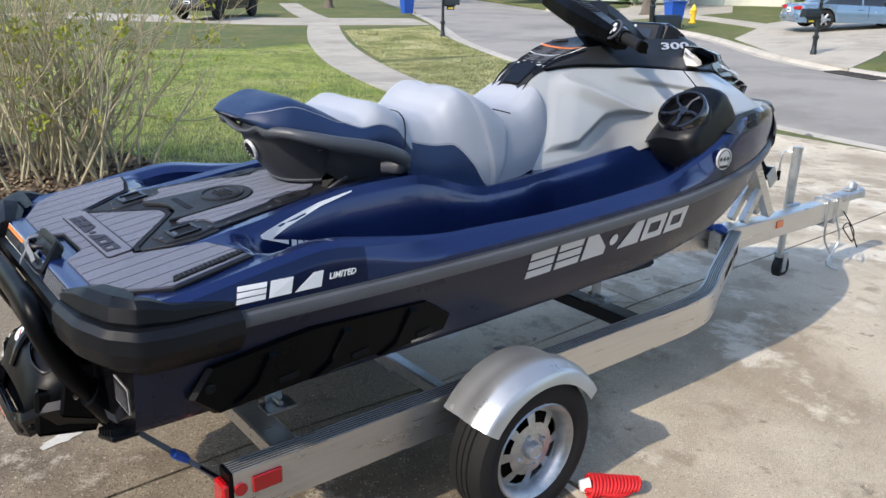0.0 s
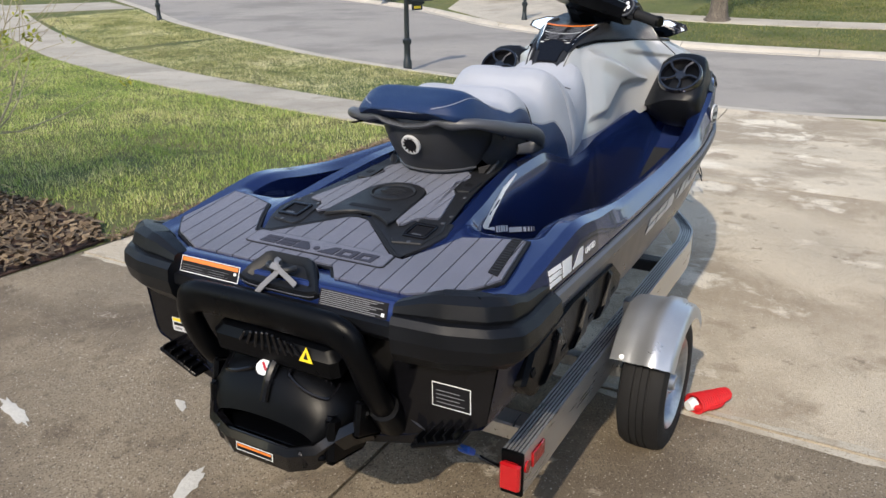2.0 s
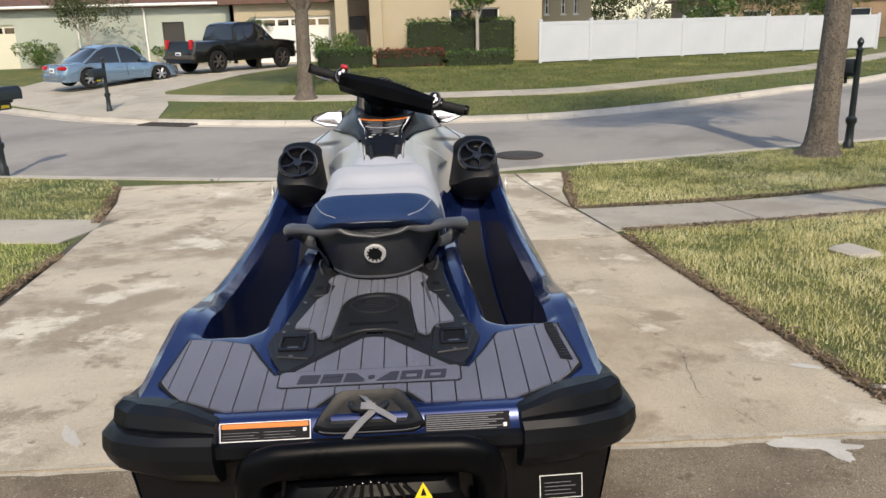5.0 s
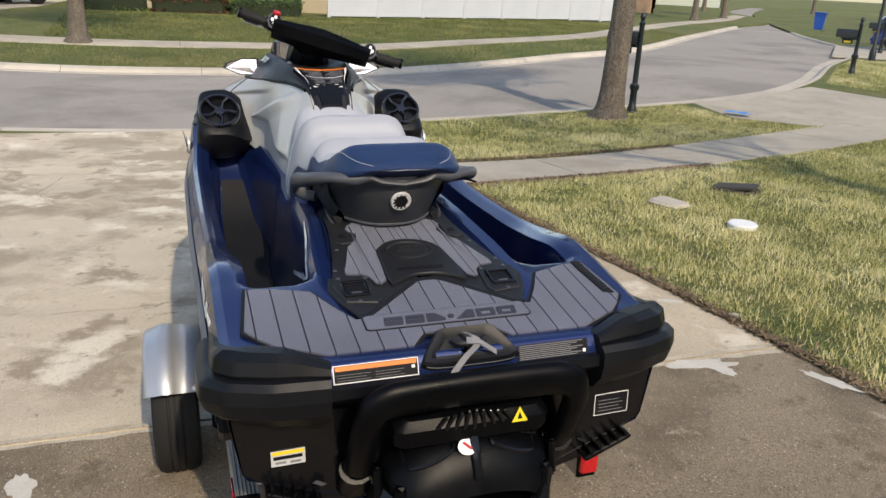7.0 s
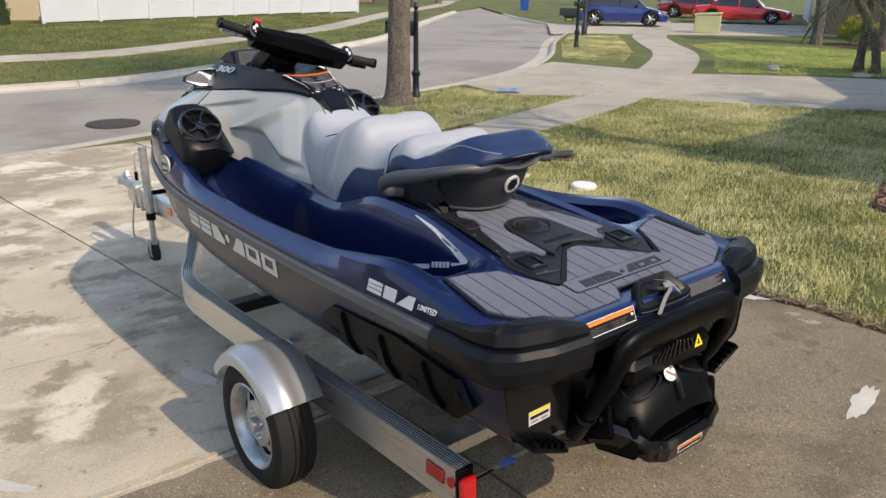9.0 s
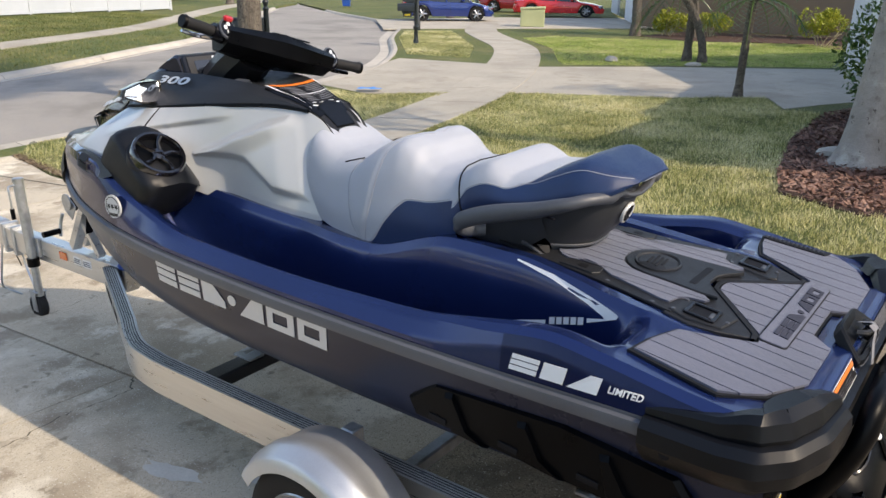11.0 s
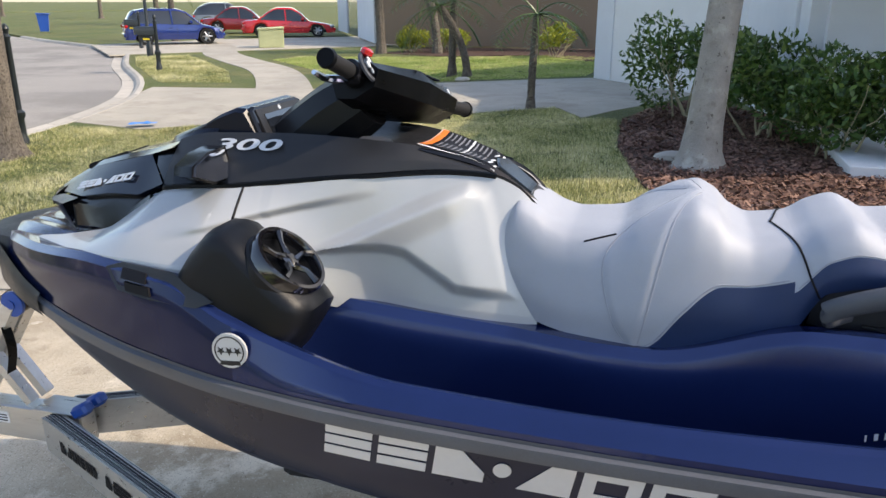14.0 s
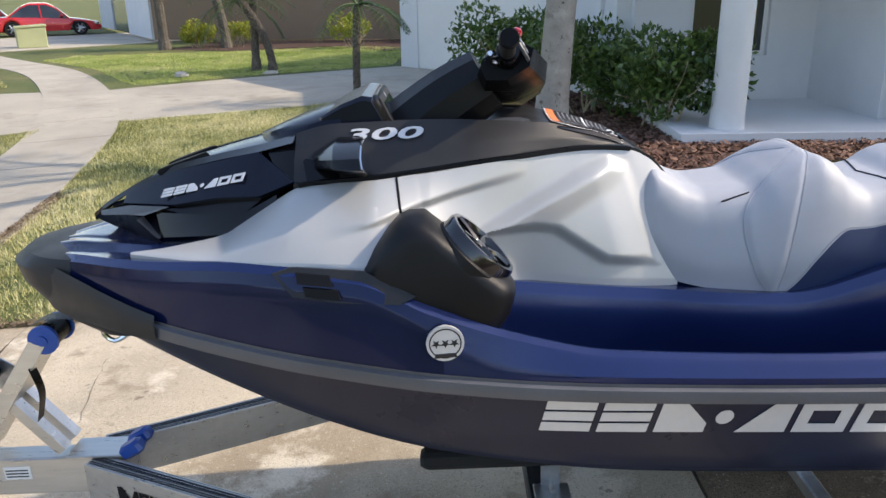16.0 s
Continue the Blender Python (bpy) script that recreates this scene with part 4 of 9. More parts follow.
for sd in (1, -1):
    part("hood_vent", Geo().prism([(0, 0), (0.15, 0.01), (0.13, 0.045), (0.03, 0.05)], 0.014, frame_at((2.42, sd * 0.045 + 0.02, 1.288), (-1, 0, 0.30), (0, -1, 0)), 0.005), LABELBLK, ski)
    # charcoal shoulder between hood plate and mirror
    P = lambda x, y, z: Vector((x, sd * y, z))
    g = Geo().grid([[P(2.10, 0.150, 1.366), P(2.00, 0.178, 1.392), P(1.90, 0.176, 1.402)], [P(2.075, 0.20, 1.335), P(1.985, 0.238, 1.345), P(1.90, 0.235, 1.355)], [P(2.005, 0.272, 1.297), P(1.97, 0.279, 1.298), P(1.90, 0.279, 1.299)]])
    part("cowl_shoulder", g, GLOSS, ski, "gloss black cowl shoulder", smooth=25)
# visor before the gauge
rows = []
for x, w, z in ((2.137, 0.018, 1.384), (2.10, 0.085, 1.398), (2.04, 0.13, 1.418), (1.945, 0.150, 1.447), (1.90, 0.150, 1.447)):
    rows.append([(x, -w - 0.03, z - 0.055), (x, -w, z - 0.016), (x, -w * 0.8, z - 0.004), (x, 0, z), (x, w * 0.8, z - 0.004), (x, w, z - 0.016), (x, w + 0.03, z - 0.055)])
g = Geo().grid(rows)
g.fan(rows[0])
part("visor", g, HOODM, ski, "blue black gloss visor", smooth=22)
# gauge housing, tilted towards the rider
m = frame_at((1.80, 0, 1.434), (0, -1, 0), (0.42, 0, 0.90))
g = Geo().prism([(-0.150, -0.050), (-0.135, -0.062), (0.135, -0.062), (0.150, -0.050), (0.142, 0.040), (0.120, 0.052), (-0.120, 0.052), (-0.142, 0.040)], 0.030, m @ Matrix.Translation((0, 0, -0.015)), 0.006)
rows = [[(x, y, z) for x, z in ((1.97, 1.395), (1.955, 1.437), (1.90, 1.466), (1.845, 1.486), (1.818, 1.482), (1.775, 1.390))] for y in (-0.150, -0.138, 0.138, 0.150)]
for k in (0, 3):
    rows[k] = [(1.87 + (x - 1.87) * 0.93, y, 1.42 + (z - 1.42) * 0.84) for x, y, z in rows[k]]
g2 = Geo().grid(rows)
g2.fan(rows[0], True)
g2.fan(rows[-1])
part("gauge_body", g2, HOODM, ski, "blue black gauge body", smooth=25)
gp = part("gauge_housing", g, GLOSS, ski, "black tilted gauge housing", smooth=25)
part("gauge_frame", Geo().prism([(-0.128, -0.050), (0.128, -0.050), (0.122, 0.040), (-0.122, 0.040)], 0.004, m @ Matrix.Translation((0, 0, 0.0145)), 0.001), CHARCOAL, gp, smooth=0)
part("display", Geo().prism([(-0.098, -0.042), (0.098, -0.042), (0.094, 0.022), (-0.094, 0.022)], 0.002, m @ Matrix.Translation((0, 0, 0.0185)), 0.0), SCREEN, gp, "dark display screen", smooth=0)
part("gauge_emblem", Geo().lathe([(0.007, 0), (0.007, 0.001), (0, 0.001)], m @ Matrix.Translation((0, 0.031, 0.0186)), 12), LETTER, gp)
# mirrors
for sd in (1, -1):
    P = lambda x, y, z: Vector((x, sd * y, z))
    rear = [P(1.846, 0.225, 1.398), P(1.845, 0.31, 1.398), P(1.841, 0.386, 1.377), P(1.837, 0.400, 1.352), P(1.831, 0.315, 1.318), P(1.831, 0.225, 1.316)]
    mid = [P(1.90, 0.225, 1.400), P(1.905, 0.30, 1.392), P(1.90, 0.365, 1.372), P(1.897, 0.375, 1.352), P(1.88, 0.315, 1.322), P(1.88, 0.225, 1.318)]
    fr = [P(1.968, 0.225, 1.362), P(1.966, 0.25, 1.358), P(1.958, 0.268, 1.352), P(1.957, 0.27, 1.342), P(1.962, 0.255, 1.332), P(1.965, 0.225, 1.330)]
    lip = [p + P(-0.006, 0, 0) for p in rear]
    g = Geo().grid([lip, rear, mid, fr], True)
    g.fan(fr)
    g.fan(lip, True)
    mr = part("mirror_housing", g, GLOSS, ski, "black angular rear view mirror housing", smooth=24)
    c = sum(lip, Vector()) / 6
    inner = [c + (p - c) * 0.86 + Vector((-0.003, 0, 0)) for p in lip]
    g = Geo().fan(inner)
    g.grid([inner, [p + Vector((0.003, 0, 0)) for p in inner]], True)
    part("mirror_glass", g, MIRROR, mr, "silvered mirror glass", smooth=0)
# warning sticker field between seat and bars
pad_w = spl([1.10, 1.2, 1.34], [0.068, 0.092, 0.128])


def on_pad(x, y, lift):
    """A point over the cowl's top at (x, y)."""
    lo, hi = 1 / 6, 1.0
    for _ in range(18):
        mid = (lo + hi) / 2
        if cowl_sec(x, mid)[0] > abs(y):
            lo = mid
        else:
            hi = mid
    return (x, y, cowl_sec(x, lo)[1] + 0.004 + lift)



cs = part("console_pad", Geo().grid([[on_pad(x, y * min(pad_w(x), cowl_sec(x, 0.45)[0] - 0.002), 0.0) for y in lin(-1, 1, 13)] for x in lin(1.12, 1.345, 12)]), GLOSS, ski, "gloss black console pad")
wid = spl([1.16, 1.22, 1.30, 1.352], [0.078, 0.084, 0.108, 0.120])


def pad_patch(x0, x1, y0, y1, lift, n=8):
    """A patch on the pad; y0 and y1 are shares of the label's half width."""
    return Geo().grid([[on_pad(x, min(wid(x), cowl_sec(x, 0.45)[0] - 0.004) * y, lift) for y in lin(y0, y1, 11)] for x in lin(x0, x1, n)])


lb = part("pad_label", pad_patch(1.160, 1.352, -1.0, 1.0, 0.0012), WHITE, cs, "white framed black warning label")
part("label_ground", pad_patch(1.166, 1.348, -0.92, 0.92, 0.0020), LABELBLK, lb)
part("label_head", pad_patch(1.328, 1.348, -0.92, 0.92, 0.0028, 3), ORANGE, lb, "orange label heading")
part("label_rule", pad_patch(1.246, 1.251, -0.92, 0.92, 0.0028, 2), WHITE, lb, "white rule across the label")
for i in range(10):
    x = 1.196 + 0.0130 * i
    for a, b in ((-0.84, -0.08 - 0.10 * (i % 3)), (0.06, 0.82 - 0.12 * ((i + 1) % 3))):
        part("label_bar", pad_patch(x, x + 0.0045, a, b, 0.0028, 2), STRAP, lb)
for y in (-0.5, 0.1, 0.55):
    part("label_sign", Geo().lathe([(0.010, 0.0), (0.010, 0.0008), (0, 0.0008)], Matrix.Translation(on_pad(1.181, wid(1.181) * y, 0.0026)), 12), WHITE, lb)
g = Geo().prism([(-0.06, -0.045), (0.05, -0.055), (0.07, 0), (0.05, 0.055), (-0.06, 0.045)], 0.018, frame_at((1.125, 0, 1.285), (0.75, 0, 0.62), (0, 1, 0)), 0.005)
part("seat_latch", g, GLOSS, ski, "black latch cover before the seat")

# ---- handlebar, turned a little to starboard
g = Geo().tube(smooth_line([(1.72, 0.0, 1.36), (1.62, 0.01, 1.44), (1.52, 0.015, 1.50)], 8), [0.11, 0.108, 0.104, 0.10, 0.097, 0.094, 0.09, 0.085], 10)
part("steering_column", g, BUMPER, ski, "charcoal steering column shroud")
BAR = frame_at((1.425, -0.022, 1.512), (0.13, 0.728, 0.215), (-0.9, 0.2, 0.3))  # local x to port, y to the rider, z up
rows = []
for u in lin(-0.225, 0.225, 15):
    a = abs(u) / 0.225
    ly, hz, th = 0.075 - 0.025 * a, 0.05 - 0.02 * a, 0.05 - 0.012 * a
    rows.append([BAR @ Vector((u, yy, zz)) for yy, zz in ((-0.12 + 0.04 * a, -th), (-0.135 + 0.05 * a, 0.0), (-0.105 + 0.04 * a, hz * 0.8), (-0.02, hz), (ly - 0.02, hz * 0.75), (ly, 0.0), (ly - 0.02, -th), (-0.03, -th - 0.015))])
g = Geo().grid(rows, True)
g.fan(rows[0], True)
g.fan(rows[-1])
pad = part("handlebar_pad", g, BLACK, ski, "black padded handlebar cover", smooth=25)
for i in range(7):
    u = -0.10 + i * 0.022
    part("pad_rib", Geo().box((0, 0, 0), (0.007, 0.05, 0.006), BAR @ Matrix.Translation((u, 0.036, 0.040)) @ rot("X", -22), 0.002), CHARCOAL, pad)
for sd in (1, -1):
    g = Geo().tube([BAR @ Vector(p) for p in ((sd * 0.19, -0.02, 0.0), (sd * 0.235, -0.012, 0.004), (sd * 0.265, -0.008, 0.006))], [0.036, 0.034, 0.028], 14)
    cl = part("control_pod", g, GLOSS, ski, "black switch pod on the handlebar")
    m = BAR @ Matrix.Translation((sd * 0.222, 0.018, 0.012)) @ rot("X", -75)
    m = m @ Matrix.Diagonal((0.95, 1.25, 1.0, 1.0))
    sw = part("switch_plate", Geo().lathe([(0.033, 0), (0.033, 0.006), (0.030, 0.009), (0.0, 0.009)], m, 24), GRABGREY, cl, "grey ringed switch plate")
    part("switch_face", Geo().lathe([(0.0275, 0.0085), (0.0275, 0.0105), (0.0, 0.011)], m, 24), GLOSS, cl)
    for dx, dy in ((0.012, 0), (-0.012, 0), (0, 0.012), (0, -0.012)):
        part("switch_button", Geo().lathe([(0.0075, 0.009), (0.0075, 0.014), (0.0, 0.0155)], m @ Matrix.Translation((dx, dy, 0)), 10), LETTER, cl)
    if sd == 1:
        part("stop_button", Geo().box((0, 0, 0), (0.034, 0.022, 0.020), BAR @ Matrix.Translation((0.222, 0.024, 0.050)) @ rot("X", -40), 0.005), REDLENS, cl, "red stop button")
    ends = [BAR @ Vector(p) for p in ((sd * 0.255, -0.01, 0.004), (sd * 0.30, -0.006, 0.006), (sd * 0.345, 0.0, 0.006), (sd * 0.375, 0.006, 0.006))]
    gr = part("grip", Geo().tube(ends, [0.0195, 0.021, 0.020, 0.0225], 14), RUBBER, ski, "black rubber grip")
    part("grip_end", Geo().tube([ends[-1], BAR @ Vector((sd * 0.386, 0.008, 0.006))], [0.025, 0.022], 14), BLACK, gr)
    part("lever", Geo().tube(smooth_line([BAR @ Vector(p) for p in ((sd * 0.245, -0.04, -0.005), (sd * 0.29, -0.06, -0.005), (sd * 0.36, -0.045, -0.008))], 8), [0.011, 0.011, 0.010, 0.009, 0.009, 0.008, 0.008, 0.006], 8), CHROME if sd == 1 else BLACK, ski, "finger lever")

# ---- speakers
for sd in (1, -1):
    # pod: a wedge from the gunwale up to the round speaker
    ax = Vector((-0.69, -sd * 0.19, 0.70)).normalized()
    c = Vector((1.578, sd * 0.443, 1.164))
    m = frame_at(c, (0, 1, 0), ax.cross(Vector((0, 1, 0))))
    if (m.to_3x3() @ Vector((0, 0, 1))).dot(ax) < 0:
        m = m @ rot("X", 180)
    m = m @ Matrix.Scale(0.96, 4)
    side = [(1.835, 1.148), (1.800, 1.195), (1.752, 1.246), (1.725, 1.258), (1.690, 1.258), (1.648, 1.224), (1.506, 1.108), (1.488, 1.078), (1.500, 1.030), (1.545, 0.965), (1.66, 0.93), (1.76, 1.01)]
    cx, cz = 1.66, 1.11
    rings = []
    for yy, k in ((0.283, 0.40), (0.292, 0.58), (0.310, 0.74), (0.338, 0.87), (0.375, 0.955), (0.42, 1.0), (0.475, 1.0), (0.512, 0.965), (0.534, 0.90), (0.545, 0.80), (0.550, 0.66)):
        rings.append([Vector((cx + (px - cx) * k, sd * (yy - 0.10 * max(0, px - 1.72) - 0.18 * max(0, pz - 1.16)), cz + (pz - cz) * k - 0.55 * max(0, 0.40 - yy) * (1 if pz > 1.05 else 0))) for px, pz in side])
    g = Geo().grid(rings, True)
    g.fan(rings[-1])
    g.fan(rings[0], True)
    pod = part("speaker_pod", g, BUMPER, ski, "black angular speaker housing", smooth=42)
    # rim plate round the speaker
    part("pod_rim", Geo().prism([(0.106 * math.cos(a), 0.106 * math.sin(a)) for a in [2 * math.pi * k / 28 for k in range(28)]], 0.03, m @ Matrix.Translation((0, 0, -0.030)), 0.006), BUMPER, pod, smooth=30)
    g = Geo().lathe([(0.101, -0.014), (0.100, 0.024), (0.096, 0.030), (0.087, 0.030), (0.083, 0.022), (0.080, 0.0)], m, 32)
    sp = part("speaker_ring", g, SPEAKERGLOSS, pod, "gloss black speaker ring")
    part("speaker_cone", Geo().lathe([(0.082, 0.002), (0.05, -0.012), (0.028, -0.014), (0.024, -0.004), (0.0, 0.002)], m, 28), BLACK, sp)
    g = Geo()
    for k in range(5):
        a = 2 * math.pi * k / 5 + 0.3
        g.tube([m @ Vector((0.018 * math.cos(a), 0.018 * math.sin(a), 0.016)), m @ Vector((0.050 * math.cos(a + 0.25), 0.050 * math.sin(a + 0.25), 0.024)), m @ Vector((0.084 * math.cos(a + 0.1), 0.084 * math.sin(a + 0.1), 0.024))], [0.010, 0.006, 0.009], 6)
    g.lathe([(0.024, 0.002), (0.024, 0.022), (0.0, 0.027)], m, 16)
    part("speaker_grille", g, SPEAKERGLOSS, sp, "five-spoked speaker grille")

# ---- seat
seat_top = spl([-0.085, -0.065, -0.01, 0.045, 0.11, 0.20, 0.26, 0.30, 0.335, 0.39, 0.45, 0.53, 0.58, 0.62, 0.665, 0.70, 0.78, 0.85, 0.95, 1.0, 1.05, 1.09, 1.12], [1.226, 1.240, 1.262, 1.277, 1.256, 1.218, 1.214, 1.236, 1.252, 1.236, 1.206, 1.197, 1.220, 1.262, 1.284, 1.274, 1.238, 1.204, 1.198, 1.212, 1.242, 1.260, 1.225])
seat_low = spl([-0.085, -0.02, 0.12, 0.38, 0.45, 0.6, 0.75, 0.92, 1.03, 1.12], [1.222, 1.186, 1.145, 1.10, 1.0, 0.955, 0.935, 0.945, 0.965, 1.04])
seat_w = spl([-0.085, -0.035, 0.05, 0.22, 0.45, 0.6, 0.75, 0.9, 1.03, 1.12], [0.095, 0.168, 0.200, 0.215, 0.215, 0.225, 0.235, 0.215, 0.19, 0.165])
bolster = spl([-0.105, 0.24, 0.33, 0.42, 0.5, 0.60, 0.66, 0.72, 0.85, 1.0, 1.12], [0.0, 0.0, 0.006, 0.004, 0.0, 0.006, 0.010, 0.008, 0.004, 0.0, 0.0])


stripe_fore = spl([0, 0.12, 0.35, 0.55, 0.75, 0.95], [0.800, 0.845, 0.872, 0.840, 0.765, 0.680])
stripe_aft = spl([0, 0.5, 0.95], [0.785, 0.715, 0.650])


def seat_sec(x, s):
    zt, zl, w, b = seat_top(x), seat_low(x), seat_w(x), bolster(x)
    h = zt - zl
    flat = 0.66 if x < 0.3 else 0.62
    pts = [(w * 1.0, zl), (w * 1.03, zl + h * 0.25), (w * 0.98, zl + h * 0.5), (w * 0.90, zl + h * 0.74), (w * 0.78, zt - h * 0.10), (w * flat, zt - h * 0.03 - b * 0.2), (w * 0.45, zt - b * 0.7), (w * 0.2, zt - b), (0, zt - b)]
    t = s * 8
    i = min(int(t), 7)
    u = t - i
    p = [pts[max(0, i - 1)], pts[i], pts[i + 1], pts[min(8, i + 2)]]
    out = []
    for k in (0, 1):
        a, b2, c, d = (q[k] for q in p)
        out.append(0.5 * (2 * b2 + (c - a) * u + (2 * a - 5 * b2 + 4 * c - d) * u * u + (3 * b2 - a - 3 * c + d) * u ** 3))
    # raised stripe on the flank of the front hump
    k = min(max((stripe_fore(s) - x) / 0.016, 0.0), 1.0) * min(max((x - stripe_aft(s)) / 0.016, 0.0), 1.0) * min(1.0, (1.0 - s) * 8)
    return (max(0.0, out[0] + 0.006 * k * (1 - s)), out[1] + 0.006 * k * s)


blue_front = spl([0.44, 0.52, 0.58, 0.68, 0.79, 1.2], [0.29, 0.29, 0.27, 0.14, 0.0, 0.0])
blue_rear = spl([-0.2, 0.09, 0.12, 0.16, 0.20, 0.26, 0.34, 0.445], [1.0, 1.0, 0.86, 0.60, 0.42, 0.31, 0.26, 0.23])
XF, XR = lin(0.448, 1.118, 110), lin(-0.083, 0.448, 56)
front = part("front_seat", band(seat_sec, XF, blue_front, 1.0, 44), SEATGREY, ski, "silver grey vinyl front saddle")
for sd in (1, -1):
    part("front_seat_side", band(seat_sec, [x for x in XF if x < 0.80], 0.0, blue_front, 12, sides=(sd,)), SEATBLUE, front, "navy blue vinyl side wedge")
rear = part("rear_seat", band(seat_sec, [x for x in XR if x > 0.095], blue_rear, 1.0, 26), SEATGREY, ski, "silver grey vinyl passenger saddle")
part("rear_seat_side", band(seat_sec, XR, 0.0, blue_rear, 26), SEATBLUE, rear, "navy blue vinyl rear cushion")
# closing faces of the seat
for xx, nm in ((-0.083, rear), (1.118, front)):
    ring = [(xx, seat_sec(xx, s)[0], seat_sec(xx, s)[1]) for s in lin(0, 1, 16)] + [(xx, -seat_sec(xx, s)[0], seat_sec(xx, s)[1]) for s in lin(1, 0, 16)[1:]]
    part("seat_end", Geo().fan(ring), SEATBLUE if nm is rear else SEATGREY, nm)
under = lambda xs: [[(x, y, seat_low(x) + 0.002) for y in lin(-seat_w(x), seat_w(x), 7)] for x in xs]
part("seat_base", Geo().grid(under(lin(0.12, 1.118, 40))), BLACK, ski, "black seat base")
part("cushion_underside", Geo().grid(under(lin(-0.083, 0.12, 14))), SEATBLUE, rear, "navy vinyl slant under the cushion's rear edge")
part("seam", Geo().tube([(-0.083 + 0.10 * abs(u) ** 3, u * 0.17, 1.2205 - 0.006 * abs(u)) for u in lin(-0.9, 0.9, 21)], 0.0010, 5), STITCH, rear)
g = Geo()
for sd in (1, -1):
    g.tube([surf_point(seat_sec, 0.395 + 0.095 * s, s, sd) + Vector((0, sd * 0.0008, 0.0008)) for s in lin(0.02, 1.0, 30)], 0.0026, 6)
part("seat_gap", g, LABELBLK, ski)
for sd in (1, -1):
    for pts in ([(x, blue_front(x) + 0.01) for x in lin(0.46, 0.78, 24)], [(x, min(0.99, blue_rear(x) + 0.012)) for x in lin(0.13, 0.44, 20)], [(stripe_fore(s), s) for s in lin(0.03, 0.93, 30)], [(stripe_aft(s), s) for s in lin(0.03, 0.93, 20)],
                [(-0.07 + 0.30 * t, 0.42 - 0.02 * t) for t in lin(0, 1, 16)]):
        part("seam", Geo().tube([surf_point(seat_sec, x, s, sd) + Vector((0, sd * 0.0006, 0.0004)) for x, s in pts], 0.0014, 5), STITCH, front if pts[0][0] > 0.44 else rear)
    # dark lumbar slits on both humps
    part("bolster_slit", Geo().tube([surf_point(seat_sec, 0.920 - 0.075 * t, 0.50 + 0.085 * t, sd) + Vector((0, 0, 0.001)) for t in lin(0, 1, 12)], 0.0026, 5), LABELBLK, front)

# ---- grab handle round the back of the seat
rows = []
for x in lin(0.15, 0.41, 18):
    t = (x - 0.15) / 0.26
    zt, zb = spl([0, 0.5, 1], [1.150, 1.130, 1.09])(t), spl([0, 0.3, 0.6, 1], [1.05, 1.005, 0.995, 1.005])(t)
    w = spl([0, 0.3, 1], [0.198, 0.207, 0.205])(t)
    rows.append([(x, y, z) for y, z in ((w * 0.80, zb), (w * 0.98, zb + (zt - zb) * 0.5), (w, zt))])
for sd in (1, -1):
    part("tail_side", Geo().grid([[(x, sd * y, z) for x, y, z in r] for r in rows]), TAILM, ski, "charcoal tail shroud")
# rear panel: wide under the handle, narrow at its curved foot
rows = []
for u in lin(-1, 1, 33):
    q = abs(u) ** 2.6
    rows.append([(xc + dx * q, u * w, z + dz * q) for xc, dx, w, z, dz in (
        (-0.022, 0.150, 0.180, 1.186, -0.020), (-0.028, 0.190, 0.196, 1.168, -0.022), (-0.021, 0.215, 0.208, 1.145, -0.020), (-0.0075, 0.225, 0.208, 1.112, 0.0), (0.008, 0.190, 0.190, 1.080, 0.008),
        (0.036, 0.135, 0.166, 1.046, 0.010), (0.066, 0.085, 0.142, 1.016, 0.008), (0.072, 0.080, 0.138, 1.012, 0.006), (0.082, 0.070, 0.128, 0.990, 0.004))])
tail = part("tail_panel", Geo().grid(rows), TAILM, ski, "charcoal tail panel behind the seat", smooth=30)
part("panel_foot", Geo().tube([(0.064 + 0.088 * abs(u) ** 2.6, u * 0.141, 1.0135 + 0.007 * abs(u) ** 2.6) for u in lin(-1, 1, 29)], 0.0045, 6), GRABGREY, tail, "lighter grey edge along the panel's foot")
m = frame_at((-0.0085, 0, 1.109), (0, -1, 0), (-0.40, 0, 1))
em = part("emblem", Geo().lathe([(0.033, 0.0), (0.033, 0.005), (0.031, 0.008), (0.022, 0.008), (0.021, 0.006), (0.0, 0.006)], m, 32), LETTER, tail, "round silver emblem ring")
part("emblem_core", Geo().lathe([(0.0205, 0.0065), (0.0205, 0.0075), (0.0, 0.0075)], m, 24), LABELBLK, em)
for k in range(9):
    a = 2 * math.pi * (k + 0.5) / 12 + 0.9
    part("emblem_notch", Geo().box((0, 0, 0), (0.0065, 0.005, 0.003), m @ rot("Z", math.degrees(a)) @ Matrix.Translation((0.0225, 0, 0.0085))), LABELBLK, em)
part("emblem_bar", Geo().box((0.006, -0.004, 0.0085), (0.026, 0.008, 0.002), m, 0.0008), LETTER, em)
